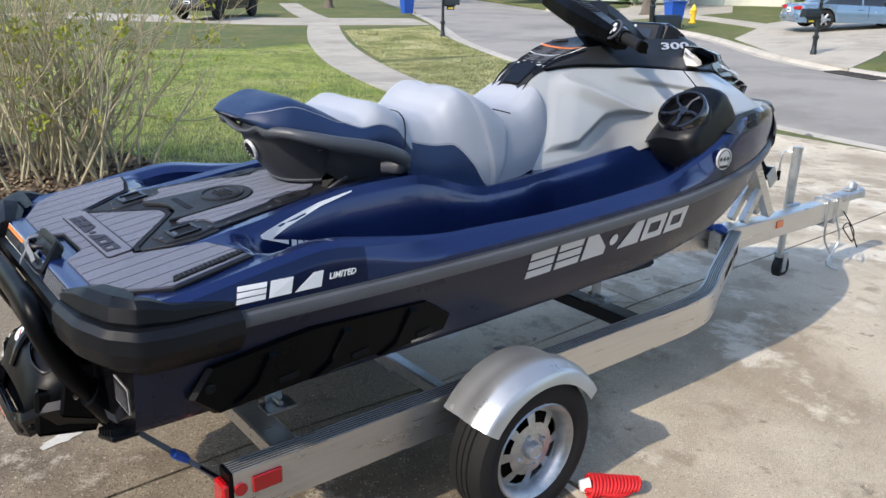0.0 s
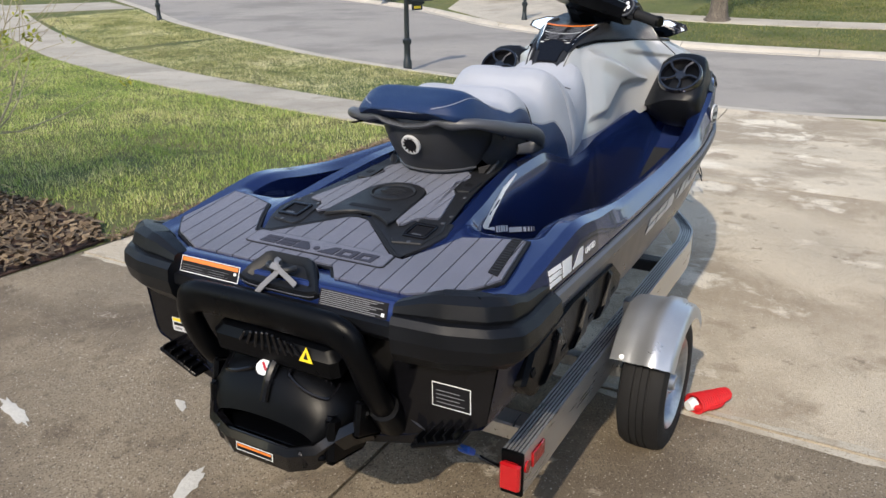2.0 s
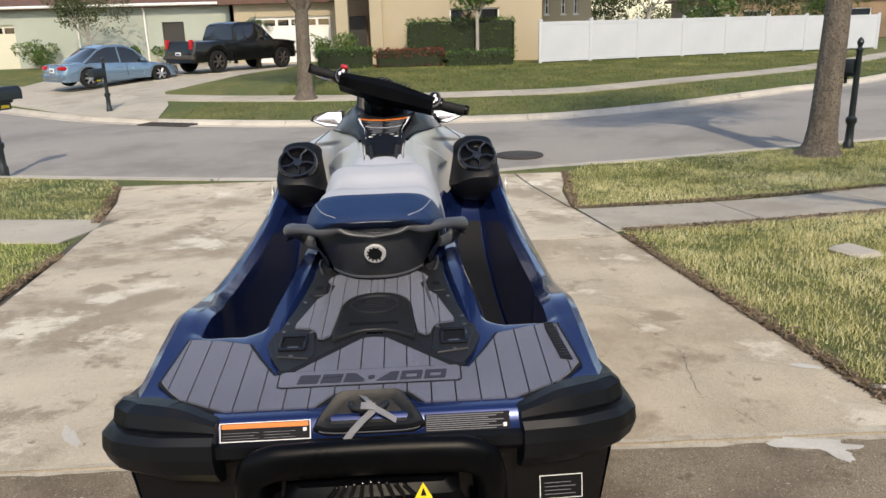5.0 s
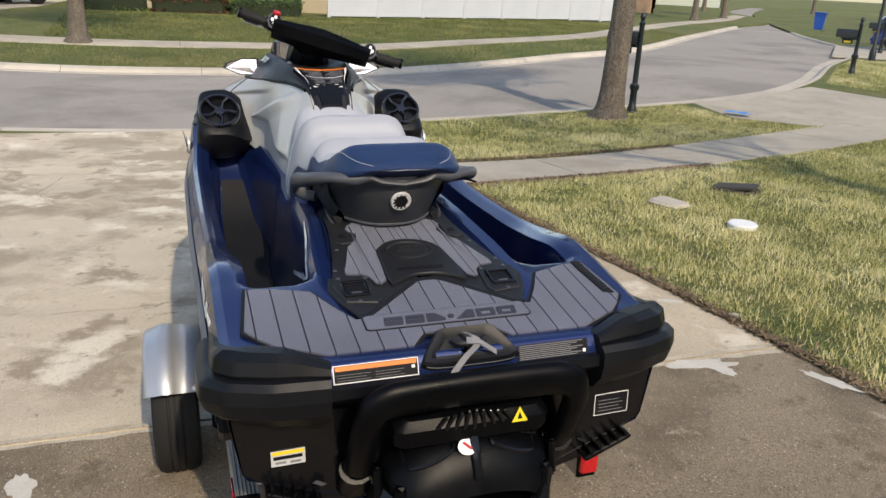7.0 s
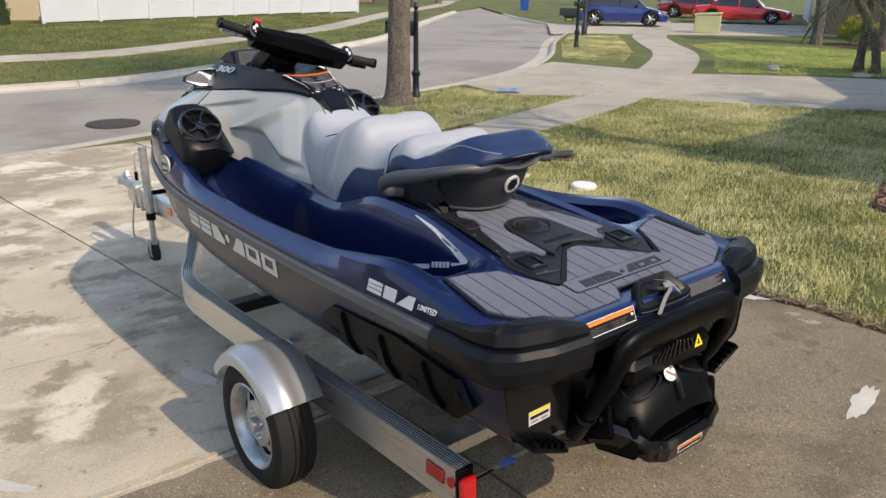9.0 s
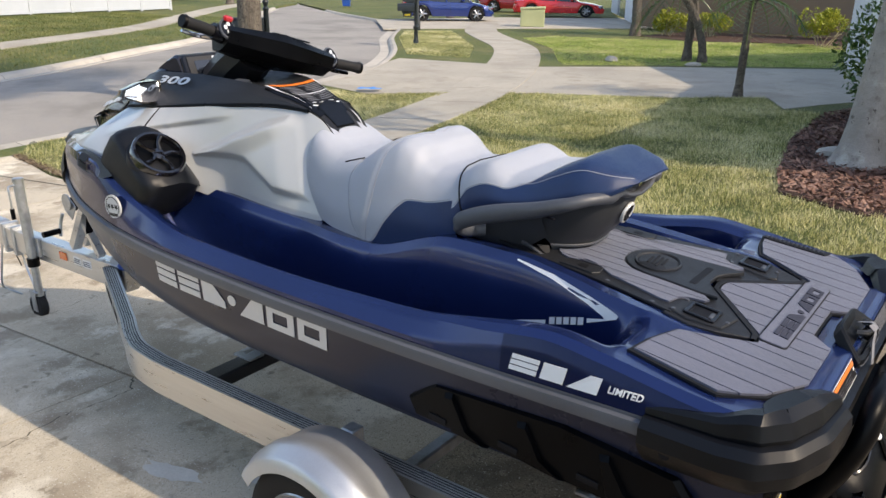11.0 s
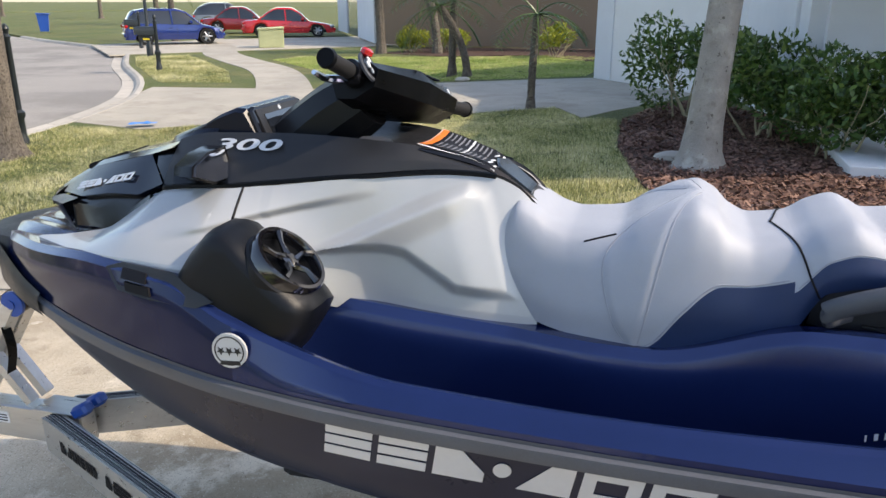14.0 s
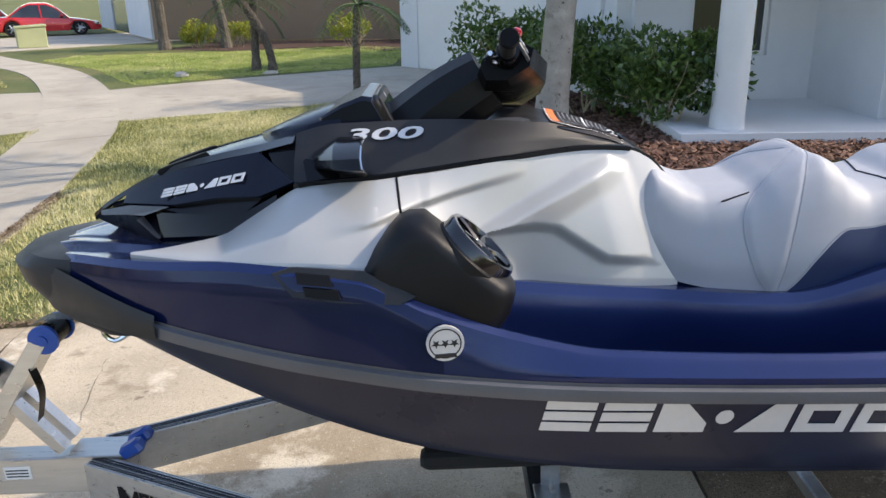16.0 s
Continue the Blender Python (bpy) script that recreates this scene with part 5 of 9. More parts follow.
for sd in (1, -1):
    tri_hole = [Vector((0.150, sd * 0.150, 1.020)), Vector((0.172, sd * 0.184, 1.030)), Vector((0.138, sd * 0.163, 0.988))]
    br = part("foot_bracket", Geo().tube(smooth_line([(0.120, sd * 0.128, 0.993), (0.128, sd * 0.160, 0.984), (0.150, sd * 0.178, 0.998), (0.190, sd * 0.190, 1.022), (0.215, sd * 0.190, 1.030)], 18), 0.0055, 8), TAILM, tail, "charcoal corner bracket of the tail panel")
    part("bracket_hole", Geo().fan(tri_hole[::sd]), LABELBLK, br, "dark triangular opening")
    pts = smooth_line([(0.330, sd * 0.205, 1.050), (0.372, sd * 0.238, 1.052), (0.386, sd * 0.262, 1.072), (0.335, sd * 0.272, 1.102), (0.235, sd * 0.277, 1.132), (0.13, sd * 0.272, 1.155), (0.045, sd * 0.250, 1.178), (0.000, sd * 0.205, 1.188), (-0.024, sd * 0.150, 1.186), (-0.030, sd * 0.105, 1.192), (-0.036, sd * 0.070, 1.178), (-0.040, 0.0, 1.168)], 54)
    rows = []
    for i, p in enumerate(pts):
        d = (pts[min(i + 1, 53)] - pts[max(i - 1, 0)]).normalized()
        n = Vector((d.y, -d.x, 0)).normalized()
        t = i / 53
        ry = spl([0, 0.12, 0.3, 0.55, 0.72, 0.8, 0.88, 1], [0.017, 0.024, 0.026, 0.021, 0.016, 0.019, 0.010, 0.007])(t)
        rx = spl([0, 0.2, 0.6, 0.8, 1], [0.010, 0.018, 0.019, 0.018, 0.013])(t)
        up = n.cross(d)
        rows.append([p + n * rx * math.cos(a) + up * ry * math.sin(a) for a in [2 * math.pi * k / 12 for k in range(12)]])
    g = Geo().grid(rows, True)
    g.fan(rows[0], True)
    g.fan(rows[-1])
    gh = part("grab_handle", g, GRABGREY, ski, "grey plastic grab handle", smooth=45)
    part("handle_slot", Geo().box((0.100, sd * 0.262, 1.140), (0.075, 0.008, 0.006), rot("Z", -sd * 22), 0.002), LABELBLK, gh)

# ---- stern deck: foam mat in planks, cleats, hatch
MAT_HALF = [(-0.645, 0.125), (-0.645, 0.34), (-0.56, 0.46), (-0.46, 0.528), (-0.25, 0.505), (-0.262, 0.42), (-0.292, 0.325), (-0.375, 0.282), (-0.448, 0.238), (-0.443, 0.206), (-0.286, 0.035)]
MAT_BASE = [(-0.575, -0.085), (-0.575, 0.085)] + MAT_HALF + [(-0.281, 0.0)] + [(x, -y) for x, y in MAT_HALF[::-1]]
DECK = frame_at((-0.45, 0, 0.9125), (1, 0, 0.172), (0, 1, 0)) @ Matrix.Translation((0.45, 0, 0))
smat = part("stern_mat", Geo().prism(MAT_BASE, 0.006, DECK, 0.0), MATBLACK, ski, "black foam backing of the stern mat", smooth=0)


def clip_poly(poly, ax, lo, hi):
    for sgn, lim in ((1, lo), (-1, -hi)):
        out = []
        for a, b in zip(poly, poly[1:] + poly[:1]):
            da, db = sgn * a[ax] - lim, sgn * b[ax] - lim
            if da >= 0:
                out.append(a)
            if (da >= 0) != (db >= 0):
                t = da / (da - db)
                out.append((a[0] + (b[0] - a[0]) * t, a[1] + (b[1] - a[1]) * t))
        poly = out
        if len(poly) < 3:
            return []
    return poly


def area(p):
    return 0.5 * sum(a[0] * b[1] - b[0] * a[1] for a, b in zip(p, p[1:] + p[:1]))


def shrink(poly, d):
    """The outline moved inwards by d."""
    if area(poly) < 0:
        poly = poly[::-1]
    n, out = len(poly), []
    for i in range(n):
        a, b, c = Vector(poly[i - 1]), Vector(poly[i]), Vector(poly[(i + 1) % n])
        n1, n2 = (b - a), (c - b)
        if n1.length < 1e-6 or n2.length < 1e-6:
            continue
        n1, n2 = Vector((-n1.y, n1.x)).normalized(), Vector((-n2.y, n2.x)).normalized()
        k = n1 + n2
        k = k / max(0.35, k.dot(n1)) if k.length > 1e-6 else n1
        out.append(tuple(b + k * d))
    return out


W = 0.0580
for k in range(-10, 11):
    y0, y1 = k * W - W / 2 + 0.0018, k * W + W / 2 - 0.0018
    p = clip_poly(shrink(MAT_BASE, 0.0095), 1, y0, y1)
    if len(p) >= 3 and abs(area(p)) > 2e-4:
        part("mat_plank", Geo().prism(p if area(p) > 0 else p[::-1], 0.006, DECK @ Matrix.Translation((0, 0, 0.0055)), 0.0), MATGREY, smat, smooth=0)
# raised brand plate on the mat, with a row of plain shapes
part("badge_frame", Geo().prism([(-0.526, -0.212), (-0.526, 0.219), (-0.516, 0.229), (-0.458, 0.229), (-0.448, 0.219), (-0.448, -0.212), (-0.458, -0.222), (-0.516, -0.222)], 0.002, DECK @ Matrix.Translation((0, 0, 0.0115)), 0.0), MATBLACK, smat, "dark groove round the badge", smooth=0)
bp = part("mat_badge", Geo().prism([(-0.522, -0.210), (-0.522, 0.217), (-0.514, 0.225), (-0.460, 0.225), (-0.452, 0.217), (-0.452, -0.210), (-0.460, -0.218), (-0.514, -0.218)], 0.004, DECK @ Matrix.Translation((0, 0, 0.0115)), 0.001), MATGREY, smat, "embossed badge strip", smooth=0)


def plain_mark(width, height, cells, slant, depth, m, split=False):
    """A row of plain slanted shapes with slots in them, that stands for a wordmark."""
    g, single = Geo(), []
    n = len(cells)
    tot = sum(c[0] for c in cells) + 0.14 * (n - 1)
    k, x = width / tot, 0.0
    for w, slots in cells:
        w *= k
        if split:
            g = Geo()
            single.append(g)

        def q(px, py):
            return (x + px + slant * py, py)
        if slots == "dot":
            g.prism([q(w / 2 + w * 0.5 * math.cos(a), height / 2 + w * 0.5 * math.sin(a)) for a in [2 * math.pi * i / 14 for i in range(14)]], depth, m)
        elif slots == "ring":
            t = height * 0.28
            for r in ([q(0, 0), q(w, 0), q(w, t), q(0, t)], [q(0, height - t), q(w, height - t), q(w, height), q(0, height)], [q(0, t), q(t * 1.15, t), q(t * 1.15, height - t), q(0, height - t)], [q(w - t * 1.15, t), q(w, t), q(w, height - t), q(w - t * 1.15, height - t)]):
                g.prism(r, depth, m)
        elif slots == "bars":
            t = height * 0.285
            for b in (0, 0.3575, 0.715):
                g.prism([q(0, b * height), q(w, b * height), q(w, b * height + t), q(0, b * height + t)], depth, m)
        elif slots == "wedge":
            g.prism([q(0, 0), q(w, 0), q(w, height * 0.3), q(w * 0.45, height), q(0, height)], depth, m)
        elif slots == "wedge2":
            g.prism([q(0, 0), q(w, 0), q(w, height), q(w * 0.62, height)], depth, m)
        else:
            g.prism([q(0, 0), q(w, 0), q(w, height), q(0, height)], depth, m)
        x += w + 0.14 * k
    return single if split else g


MARK = [(1.0, "bars"), (1.0, "bars"), (1.0, "wedge"), (0.35, "dot"), (1.0, "wedge2"), (1.05, "ring"), (1.05, "ring")]
for mk in plain_mark(0.36, 0.040, MARK, 0.15, 0.0025, DECK @ frame_at((-0.512, 0.18, 0.0155), (0, -1, 0), (1, 0, 0)), split=True):
    part("badge_shape", mk, EMBOSS, bp, "embossed plain shape")
# forward deck mat between the rails
FM = frame_at((0, 0, 0.9805), (1, 0, 0.113), (0, 1, 0))


def mirrored(half):
    """A closed outline from its port half, given from fore to aft."""
    return half + [(x, -y) for x, y in half[::-1] if y > 1e-6]


FORE = mirrored([(0.30, 0.0), (0.30, 0.185), (0.21, 0.203), (0.10, 0.207), (-0.10, 0.232), (-0.255, 0.262), (-0.255, 0.0)][1:-1])
fm = part("forward_mat", Geo().prism(FORE, 0.006, FM, 0.0), DECKPLATE, ski, "charcoal moulded backing of the forward mat", smooth=0)
PLANKS = [(0.135, 0.0), (0.135, 0.122), (0.112, 0.146), (0.085, 0.156), (0.064, 0.150), (0.045, 0.130), (0.008, 0.136), (-0.055, 0.177), (-0.145, 0.200), (-0.232, 0.224), (-0.242, 0.176), (-0.262, 0.158), (-0.300, 0.150), (-0.308, 0.138), (-0.288, 0.118), (-0.185, 0.108), (-0.108, 0.103), (-0.072, 0.092), (-0.044, 0.070), (-0.026, 0.036), (-0.020, 0.0)]
w2 = 0.040
for sd in (1, -1):
    for k in range(6):
        y0, y1 = max(0.0008, k * w2 - w2 / 2 + 0.0013), k * w2 + w2 / 2 - 0.0013
        p = clip_poly(PLANKS, 1, y0, y1)
        if len(p) >= 3 and abs(area(p)) > 1e-4:
            p = [(x, y * sd) for x, y in p]
            part("mat_plank", Geo().prism(p if area(p) > 0 else p[::-1], 0.0055, FM @ Matrix.Translation((0, 0, 0.0055)), 0.0), MATGREY, fm, smooth=0)
HATCH = mirrored([(-0.024, 0.001), (-0.029, 0.034), (-0.047, 0.067), (-0.075, 0.088), (-0.110, 0.098), (-0.185, 0.103), (-0.280, 0.112), (-0.318, 0.108), (-0.285, 0.062), (-0.270, 0.026)])
hp = part("hatch_plate", Geo().prism(HATCH[::-1], 0.0095, FM @ Matrix.Translation((0, 0, 0.004)), 0.003), DECKPLATE, ski, "charcoal deck port plate", smooth=25)
LID = FM @ Matrix.Translation((-0.112, 0.002, 0.0125)) @ Matrix.Diagonal((0.88, 1.0, 1.0, 1.0))
part("hatch_lid", Geo().lathe([(0.072, 0.0), (0.072, 0.0040), (0.069, 0.0055), (0.065, 0.0040), (0.062, 0.0008), (0.058, 0.0030), (0.0, 0.0036)], LID, 32), DECKPLATE, hp, "round charcoal port lid", smooth=30)
for k, (yy, hw) in enumerate(((0.024, 0.030), (0.010, 0.040), (-0.006, 0.040), (-0.020, 0.030))):
    part("lid_relief", Geo().box((0, 0, 0), (0.007, hw * 1.8, 0.004), LID @ Matrix.Translation((yy, 0.004 * (-1) ** k, 0.0045)) @ rot("Z", 6), 0.0015), MATBLACK, hp)
part("hatch_slot", Geo().box((0, 0, 0), (0.022, 0.140, 0.004), FM @ Matrix.Translation((-0.237, 0.004, 0.0125)), 0.0019), LABELBLK, hp, "dark finger slot")
for sd in (1, -1):
    o = [(-0.436, 0.230), (-0.431, 0.207), (-0.268, 0.022), (-0.240, 0.022), (-0.235, 0.272), (-0.300, 0.284), (-0.363, 0.266)]
    part("mat_leg", Geo().prism([(x, y * sd) for x, y in o][::-sd], 0.009, DECK, 0.002), DECKPLATE, smat, smooth=0)
    m = DECK @ Matrix.Translation((-0.312, sd * 0.212, 0.008))
    o = [(-0.075, -0.045), (-0.055, -0.060), (0.050, -0.052), (0.066, -0.030), (0.074, 0.040), (0.020, 0.056), (-0.060, 0.036)]
    cl = part("cargo_cleat", Geo().prism([(x, y * sd) for x, y in o][::sd], 0.006, m, 0.003), DECKPLATE, ski, "charcoal plastic cargo cleat")
    for bx, by, sx, sy in ((0.034, 0, 0.010, 0.070), (-0.034, 0, 0.010, 0.070), (0, 0.032, 0.062, 0.009), (0, -0.032, 0.062, 0.009)):
        part("socket_rim", Geo().box((0, 0, 0), (sx, sy, 0.008), m @ Matrix.Translation((bx, by, 0.0085)), 0.002), GLOSS, cl)
    part("cleat_hole", Geo().box((0, 0, 0), (0.050, 0.050, 0.003), m @ Matrix.Translation((0.0, 0, 0.0065)), 0.001), LABELBLK, cl)
    part("cleat_pin", Geo().box((0, 0, 0), (0.012, 0.030, 0.006), m @ Matrix.Translation((-0.024, 0, 0.0075)), 0.002), GRABGREY, cl)
    for bx, by in ((-0.062, 0.0), (0.062, 0.034 * sd), (0.055, -0.04 * sd)):
        part("screw", Geo().lathe([(0.0055, 0.005), (0.0055, 0.008), (0, 0.009)], m @ Matrix.Translation((bx, by, 0)), 8), GRABGREY, cl)
    m = FM @ Matrix.Translation((0.028, sd * 0.180, 0.0055))
    fc = part("front_cleat", Geo().prism([(-0.048, -0.026), (0.040, -0.026), (0.058, -0.010), (0.062, 0.024), (-0.040, 0.026), (-0.055, 0.008)], 0.006, m, 0.002), DECKPLATE, ski, "small charcoal cargo cleat")
    part("cleat_hole", Geo().box((0, 0, 0), (0.026, 0.022, 0.003), m @ Matrix.Translation((0, 0, 0.0058)), 0.001), LABELBLK, fc)
    for fx, fy in ((0.085, 0.186), (-0.06, 0.212), (-0.20, 0.244)):
        part("deck_screw", Geo().lathe([(0.006, 0.005), (0.006, 0.008), (0, 0.009)], FM @ Matrix.Translation((fx, sd * fy, 0)), 8), GRABGREY, fm)
    vee = [Vector((x, y * sd, 0.006)) for x, y in ((-0.445, 0.236), (-0.440, 0.205), (-0.284, 0.030), (-0.280, 0.0))]
    part("mat_trim", Geo().grid([[DECK @ (p + Vector((dx, dy * sd, dz))) for dx, dy, dz in ((-0.007, -0.004, 0), (-0.006, -0.003, 0.006), (0.006, 0.003, 0.006), (0.008, 0.004, 0))] for p in vee]), MATBLACK, smat)
# ribbed strip on the starboard quarter
strip = part("tread_strip", Geo().prism([(-0.452, -0.505), (-0.442, -0.476), (-0.30, -0.462), (-0.262, -0.462), (-0.262, -0.486), (-0.30, -0.488)][::-1], 0.004, DECK @ Matrix.Translation((0, 0, 0.0115)), 0.0), MATBLACK, ski, "black ribbed tread strip", smooth=0)
for i in range(14):
    part("tread_rib", Geo().box((0, 0, 0), (0.004, 0.022, 0.003), DECK @ Matrix.Translation((-0.27 - 0.0125 * i, -0.475 - 0.0012 * i, 0.0165))), CHARCOAL, strip, smooth=0)

# ---- stern: bumpers, transom, labels
BPATH = [(-0.33, 0.598), (-0.50, 0.606), (-0.605, 0.602), (-0.672, 0.560), (-0.722, 0.470), (-0.738, 0.345)]
BPROF = [(-0.090, 0.900), (-0.074, 0.921), (-0.030, 0.923), (-0.008, 0.908), (0.000, 0.876), (-0.004, 0.866), (0.012, 0.862), (0.030, 0.846), (0.034, 0.812), (0.022, 0.786), (-0.02, 0.752), (-0.07, 0.744)]
for sd in (1, -1):
    pts = [Vector((BPATH[j][0] + (BPATH[j + 1][0] - BPATH[j][0]) * u, BPATH[j][1] + (BPATH[j + 1][1] - BPATH[j][1]) * u, 0)) for j in range(len(BPATH) - 1) for u in (0.06, 0.28, 0.5, 0.72, 0.94)] + [Vector((*BPATH[-1], 0))]
    rows = []
    for i, p in enumerate(pts):
        d = (pts[min(i + 1, len(pts) - 1)] - pts[max(i - 1, 0)]).normalized()
        o = Vector((d.y, -d.x, 0))
        o = -o if o.dot(Vector((-0.3, 1, 0))) < 0 else o
        t = i / (len(pts) - 1)
        k = min(1.0, 0.35 + t * 2.2) * (1 - 0.60 * step01((t - 0.80) / 0.20))
        wide = spl([0, 0.3, 0.55, 0.8, 1], [0.3, 0.7, 1.5, 1.3, 0.75])(t)
        rows.append([(p.x + o.x * u * (1 if u > 0 else wide), sd * (p.y + o.y * u * (1 if u > 0 else wide)), 0.862 + (z - 0.862) * (k if z > 0.862 else 1)) for u, z in BPROF])
    g = Geo().grid(rows)
    g.fan(rows[-1])
    bmp = part("stern_bumper", g, BUMPER, ski, "black angular rubber corner bumper", smooth=22)
    part("bumper_screw", Geo().lathe([(0.012, 0), (0.012, 0.004), (0.006, 0.006), (0, 0.004)], frame_at((-0.40, sd * 0.632, 0.805), (1, 0, 0), (0, 0, sd)), 10), LABELBLK, bmp)
# transom
rows = [[(x, y, z) for y in lin(-0.36, 0.36, 9)] for x, z in ((-0.60, 0.8885), (-0.665, 0.887), (-0.690, 0.885), (-0.698, 0.881), (-0.722, 0.838), (-0.722, 0.836))]
part("transom_panel", Geo().grid(rows), NAVY, ski, "navy transom top panel")
rows = [[(x, y, z) for y in lin(-0.36, 0.36, 7)] for x, z in ((-0.722, 0.838), (-0.745, 0.832), (-0.745, 0.805), (-0.70, 0.79))]
part("transom_strip", Geo().grid(rows), BUMPER, ski, "black transom strip")
rows = []
for z, w in ((0.80, 0.575), (0.70, 0.560), (0.60, 0.545), (0.50, 0.40), (0.44, 0.18)):
    rows.append([(-0.615, y, z) for y in lin(-w, w, 9)])
part("transom", Geo().grid(rows), GLOSS, ski, "black transom wall")
# tow hook recess with grey strap
m = frame_at((-0.672, 0, 0.880), (0, -1, 0), (0.80, 0, 0.60))
ring = [(-0.128, -0.050), (-0.118, -0.022), (-0.078, 0.050), (-0.062, 0.058), (0.062, 0.058), (0.078, 0.050), (0.118, -0.022), (0.128, -0.050), (0.100, -0.062), (-0.100, -0.062)]
rows = [[m @ Vector((x * k, y * k2 + dy, z)) for x, y in ring + ring[:1]] for k, k2, dy, z in ((1.0, 1.0, 0, -0.01), (0.99, 0.99, 0, 0.018), (0.93, 0.92, 0, 0.024), (0.80, 0.74, 0.002, 0.022), (0.70, 0.62, -0.006, 0.013))]
g = Geo().grid(rows)
g.fan(rows[-1][:-1])
hk = part("hook_recess", g, BUMPER, ski, "black moulded tow hook recess", smooth=25)
# grey bead that paints the bright reflection on the recess edge
part("recess_lip", Geo().tube(smooth_line([m @ Vector(p) for p in ((-0.118, -0.036, 0.010), (-0.112, -0.058, 0.012), (-0.06, -0.0655, 0.013), (0.06, -0.0655, 0.013), (0.112, -0.058, 0.012), (0.118, -0.036, 0.010))], 24), 0.0016, 6), RAILGREY, hk, "thin grey line for the reflection along the recess lip")
for sd in (1, -1):
    part("hook_lug", Geo().box((sd * 0.040, 0.004, 0.018), (0.030, 0.034, 0.036), m @ rot("Z", sd * 12), 0.008), BLACK, hk)
part("hook", Geo().tube(smooth_line([m @ Vector(p) for p in ((-0.040, 0.006, 0.030), (-0.030, -0.018, 0.046), (0, -0.026, 0.050), (0.030, -0.018, 0.046), (0.040, 0.006, 0.030))], 16), 0.008, 8), CHARCOAL, hk)


def webbing(pts, w, name, side):
    """A flat strap along pts, with its width along side."""
    line = smooth_line([m @ Vector(q) for q in pts], 18)
    a = m.to_3x3() @ Vector(side).normalized() * w
    up = m.to_3x3() @ Vector((0, 0, 0.0022))
    part(name, Geo().grid([[p - a, p - a + up, p + a + up, p + a] for p in line], True), STRAP, hk, "grey webbing tie-down strap")


webbing(((-0.012, 0.020, 0.040), (0.000, -0.010, 0.062), (0.010, -0.032, 0.056), (-0.016, -0.052, 0.036), (-0.036, -0.070, 0.024), (-0.052, -0.086, 0.012)), 0.0085, "tie_strap", (1, -0.35, 0))
webbing(((0.004, -0.020, 0.060), (0.022, -0.034, 0.056), (0.048, -0.042, 0.038), (0.062, -0.048, 0.030)), 0.0085, "strap_tail", (0.15, 1, 0))
webbing(((-0.016, -0.020, 0.056), (0.0, -0.026, 0.062), (0.016, -0.028, 0.060)), 0.010, "strap_loop", (0.1, 1, 0))
# labels on the transom


def label_plate(m, w, h, ground_mat, parent, bars=(), border=True, name="label", words="printed label"):
    lb = part(name, Geo().prism([(0, 0), (w, 0), (w, h), (0, h)], 0.0012, m), WHITE if border else ground_mat, parent, words, smooth=0)
    if border:
        b = 0.0022
        part("label_ground", Geo().prism([(b, b), (w - b, b), (w - b, h - b), (b, h - b)], 0.0018, m), ground_mat, lb, smooth=0)
    for x, y, bw, bh, mt in bars:
        part("label_bar", Geo().prism([(x, y), (x + bw, y), (x + bw, y + bh), (x, y + bh)], 0.0024, m), mt, lb, smooth=0)
    return lb


mo = frame_at((-0.7222, 0.338, 0.8385), (0, -1, 0), (0.024, 0, 0.043))
label_plate(mo, 0.205, 0.047, LABELBLK, ski, [(0.005, 0.032, 0.195, 0.011, ORANGE)] + [(0.008, 0.007 + i * 0.007, 0.080 - 0.01 * (i % 2), 0.0009, STRAP) for i in range(3)] + [(0.10, 0.007 + i * 0.007, 0.070 - 0.012 * (i % 2), 0.0009, STRAP) for i in range(3)] + [(0.188, 0.020, 0.008, 0.008, WHITE)], name="warning_label", words="orange headed black warning label")
mo = frame_at((-0.7222, -0.125, 0.8385), (0, -1, 0), (0.024, 0, 0.043))
label_plate(mo, 0.195, 0.044, LABELBLK, ski, [(0.004, 0.003 + i * 0.0051, 0.160 + 0.02 * math.sin(i * 2.1), 0.0020, STRAP) for i in range(8)] + [(0.180, 0.006, 0.008, 0.009, WHITE)], border=False, name="capacity_label", words="dark label with rows of small print")
# rear boarding frame
pts = smooth_line([(-0.62, 0.265, 0.56), (-0.70, 0.275, 0.63), (-0.775, 0.272, 0.74), (-0.80, 0.255, 0.795), (-0.805, 0.20, 0.818), (-0.805, 0.0, 0.822), (-0.805, -0.20, 0.818), (-0.80, -0.255, 0.795), (-0.775, -0.272, 0.74), (-0.70, -0.275, 0.63), (-0.62, -0.265, 0.56)], 70)
bf = part("tow_frame", Geo().tube(pts, 0.036, 14), BLACK, ski, "thick black tubular stern frame")
for sd in (1, -1):
    part("frame_foot", Geo().tube([(-0.60, sd * 0.275, 0.53), (-0.66, sd * 0.275, 0.59)], [0.05, 0.045], 14), BLACK, bf)
# vent box behind the frame
g = Geo().box((-0.70, 0, 0.715), (0.16, 0.40, 0.085), rot("Y", -12), 0.02)
vb = part("vent_box", g, BLACK, ski, "black slotted vent box")
for i in range(9):
    y = -0.085 + i * 0.0215
    part("vent_slat", Geo().box((0, 0, 0), (0.010, 0.009, 0.062 - abs(i - 4) * 0.005), Matrix.Translation((-0.786, y, 0.735)) @ rot("Y", -12) @ rot("X", (i - 4) * 9), 0.002), GLOSS, vb)
m = frame_at((-0.790, -0.095, 0.712), (0, -1, 0), (0.2, 0, 1))
tr = part("hazard_label", Geo().prism([(0, 0), (0.042, 0), (0.021, 0.039)], 0.0025, m), YELLOW, vb, "yellow triangular hazard label", smooth=0)
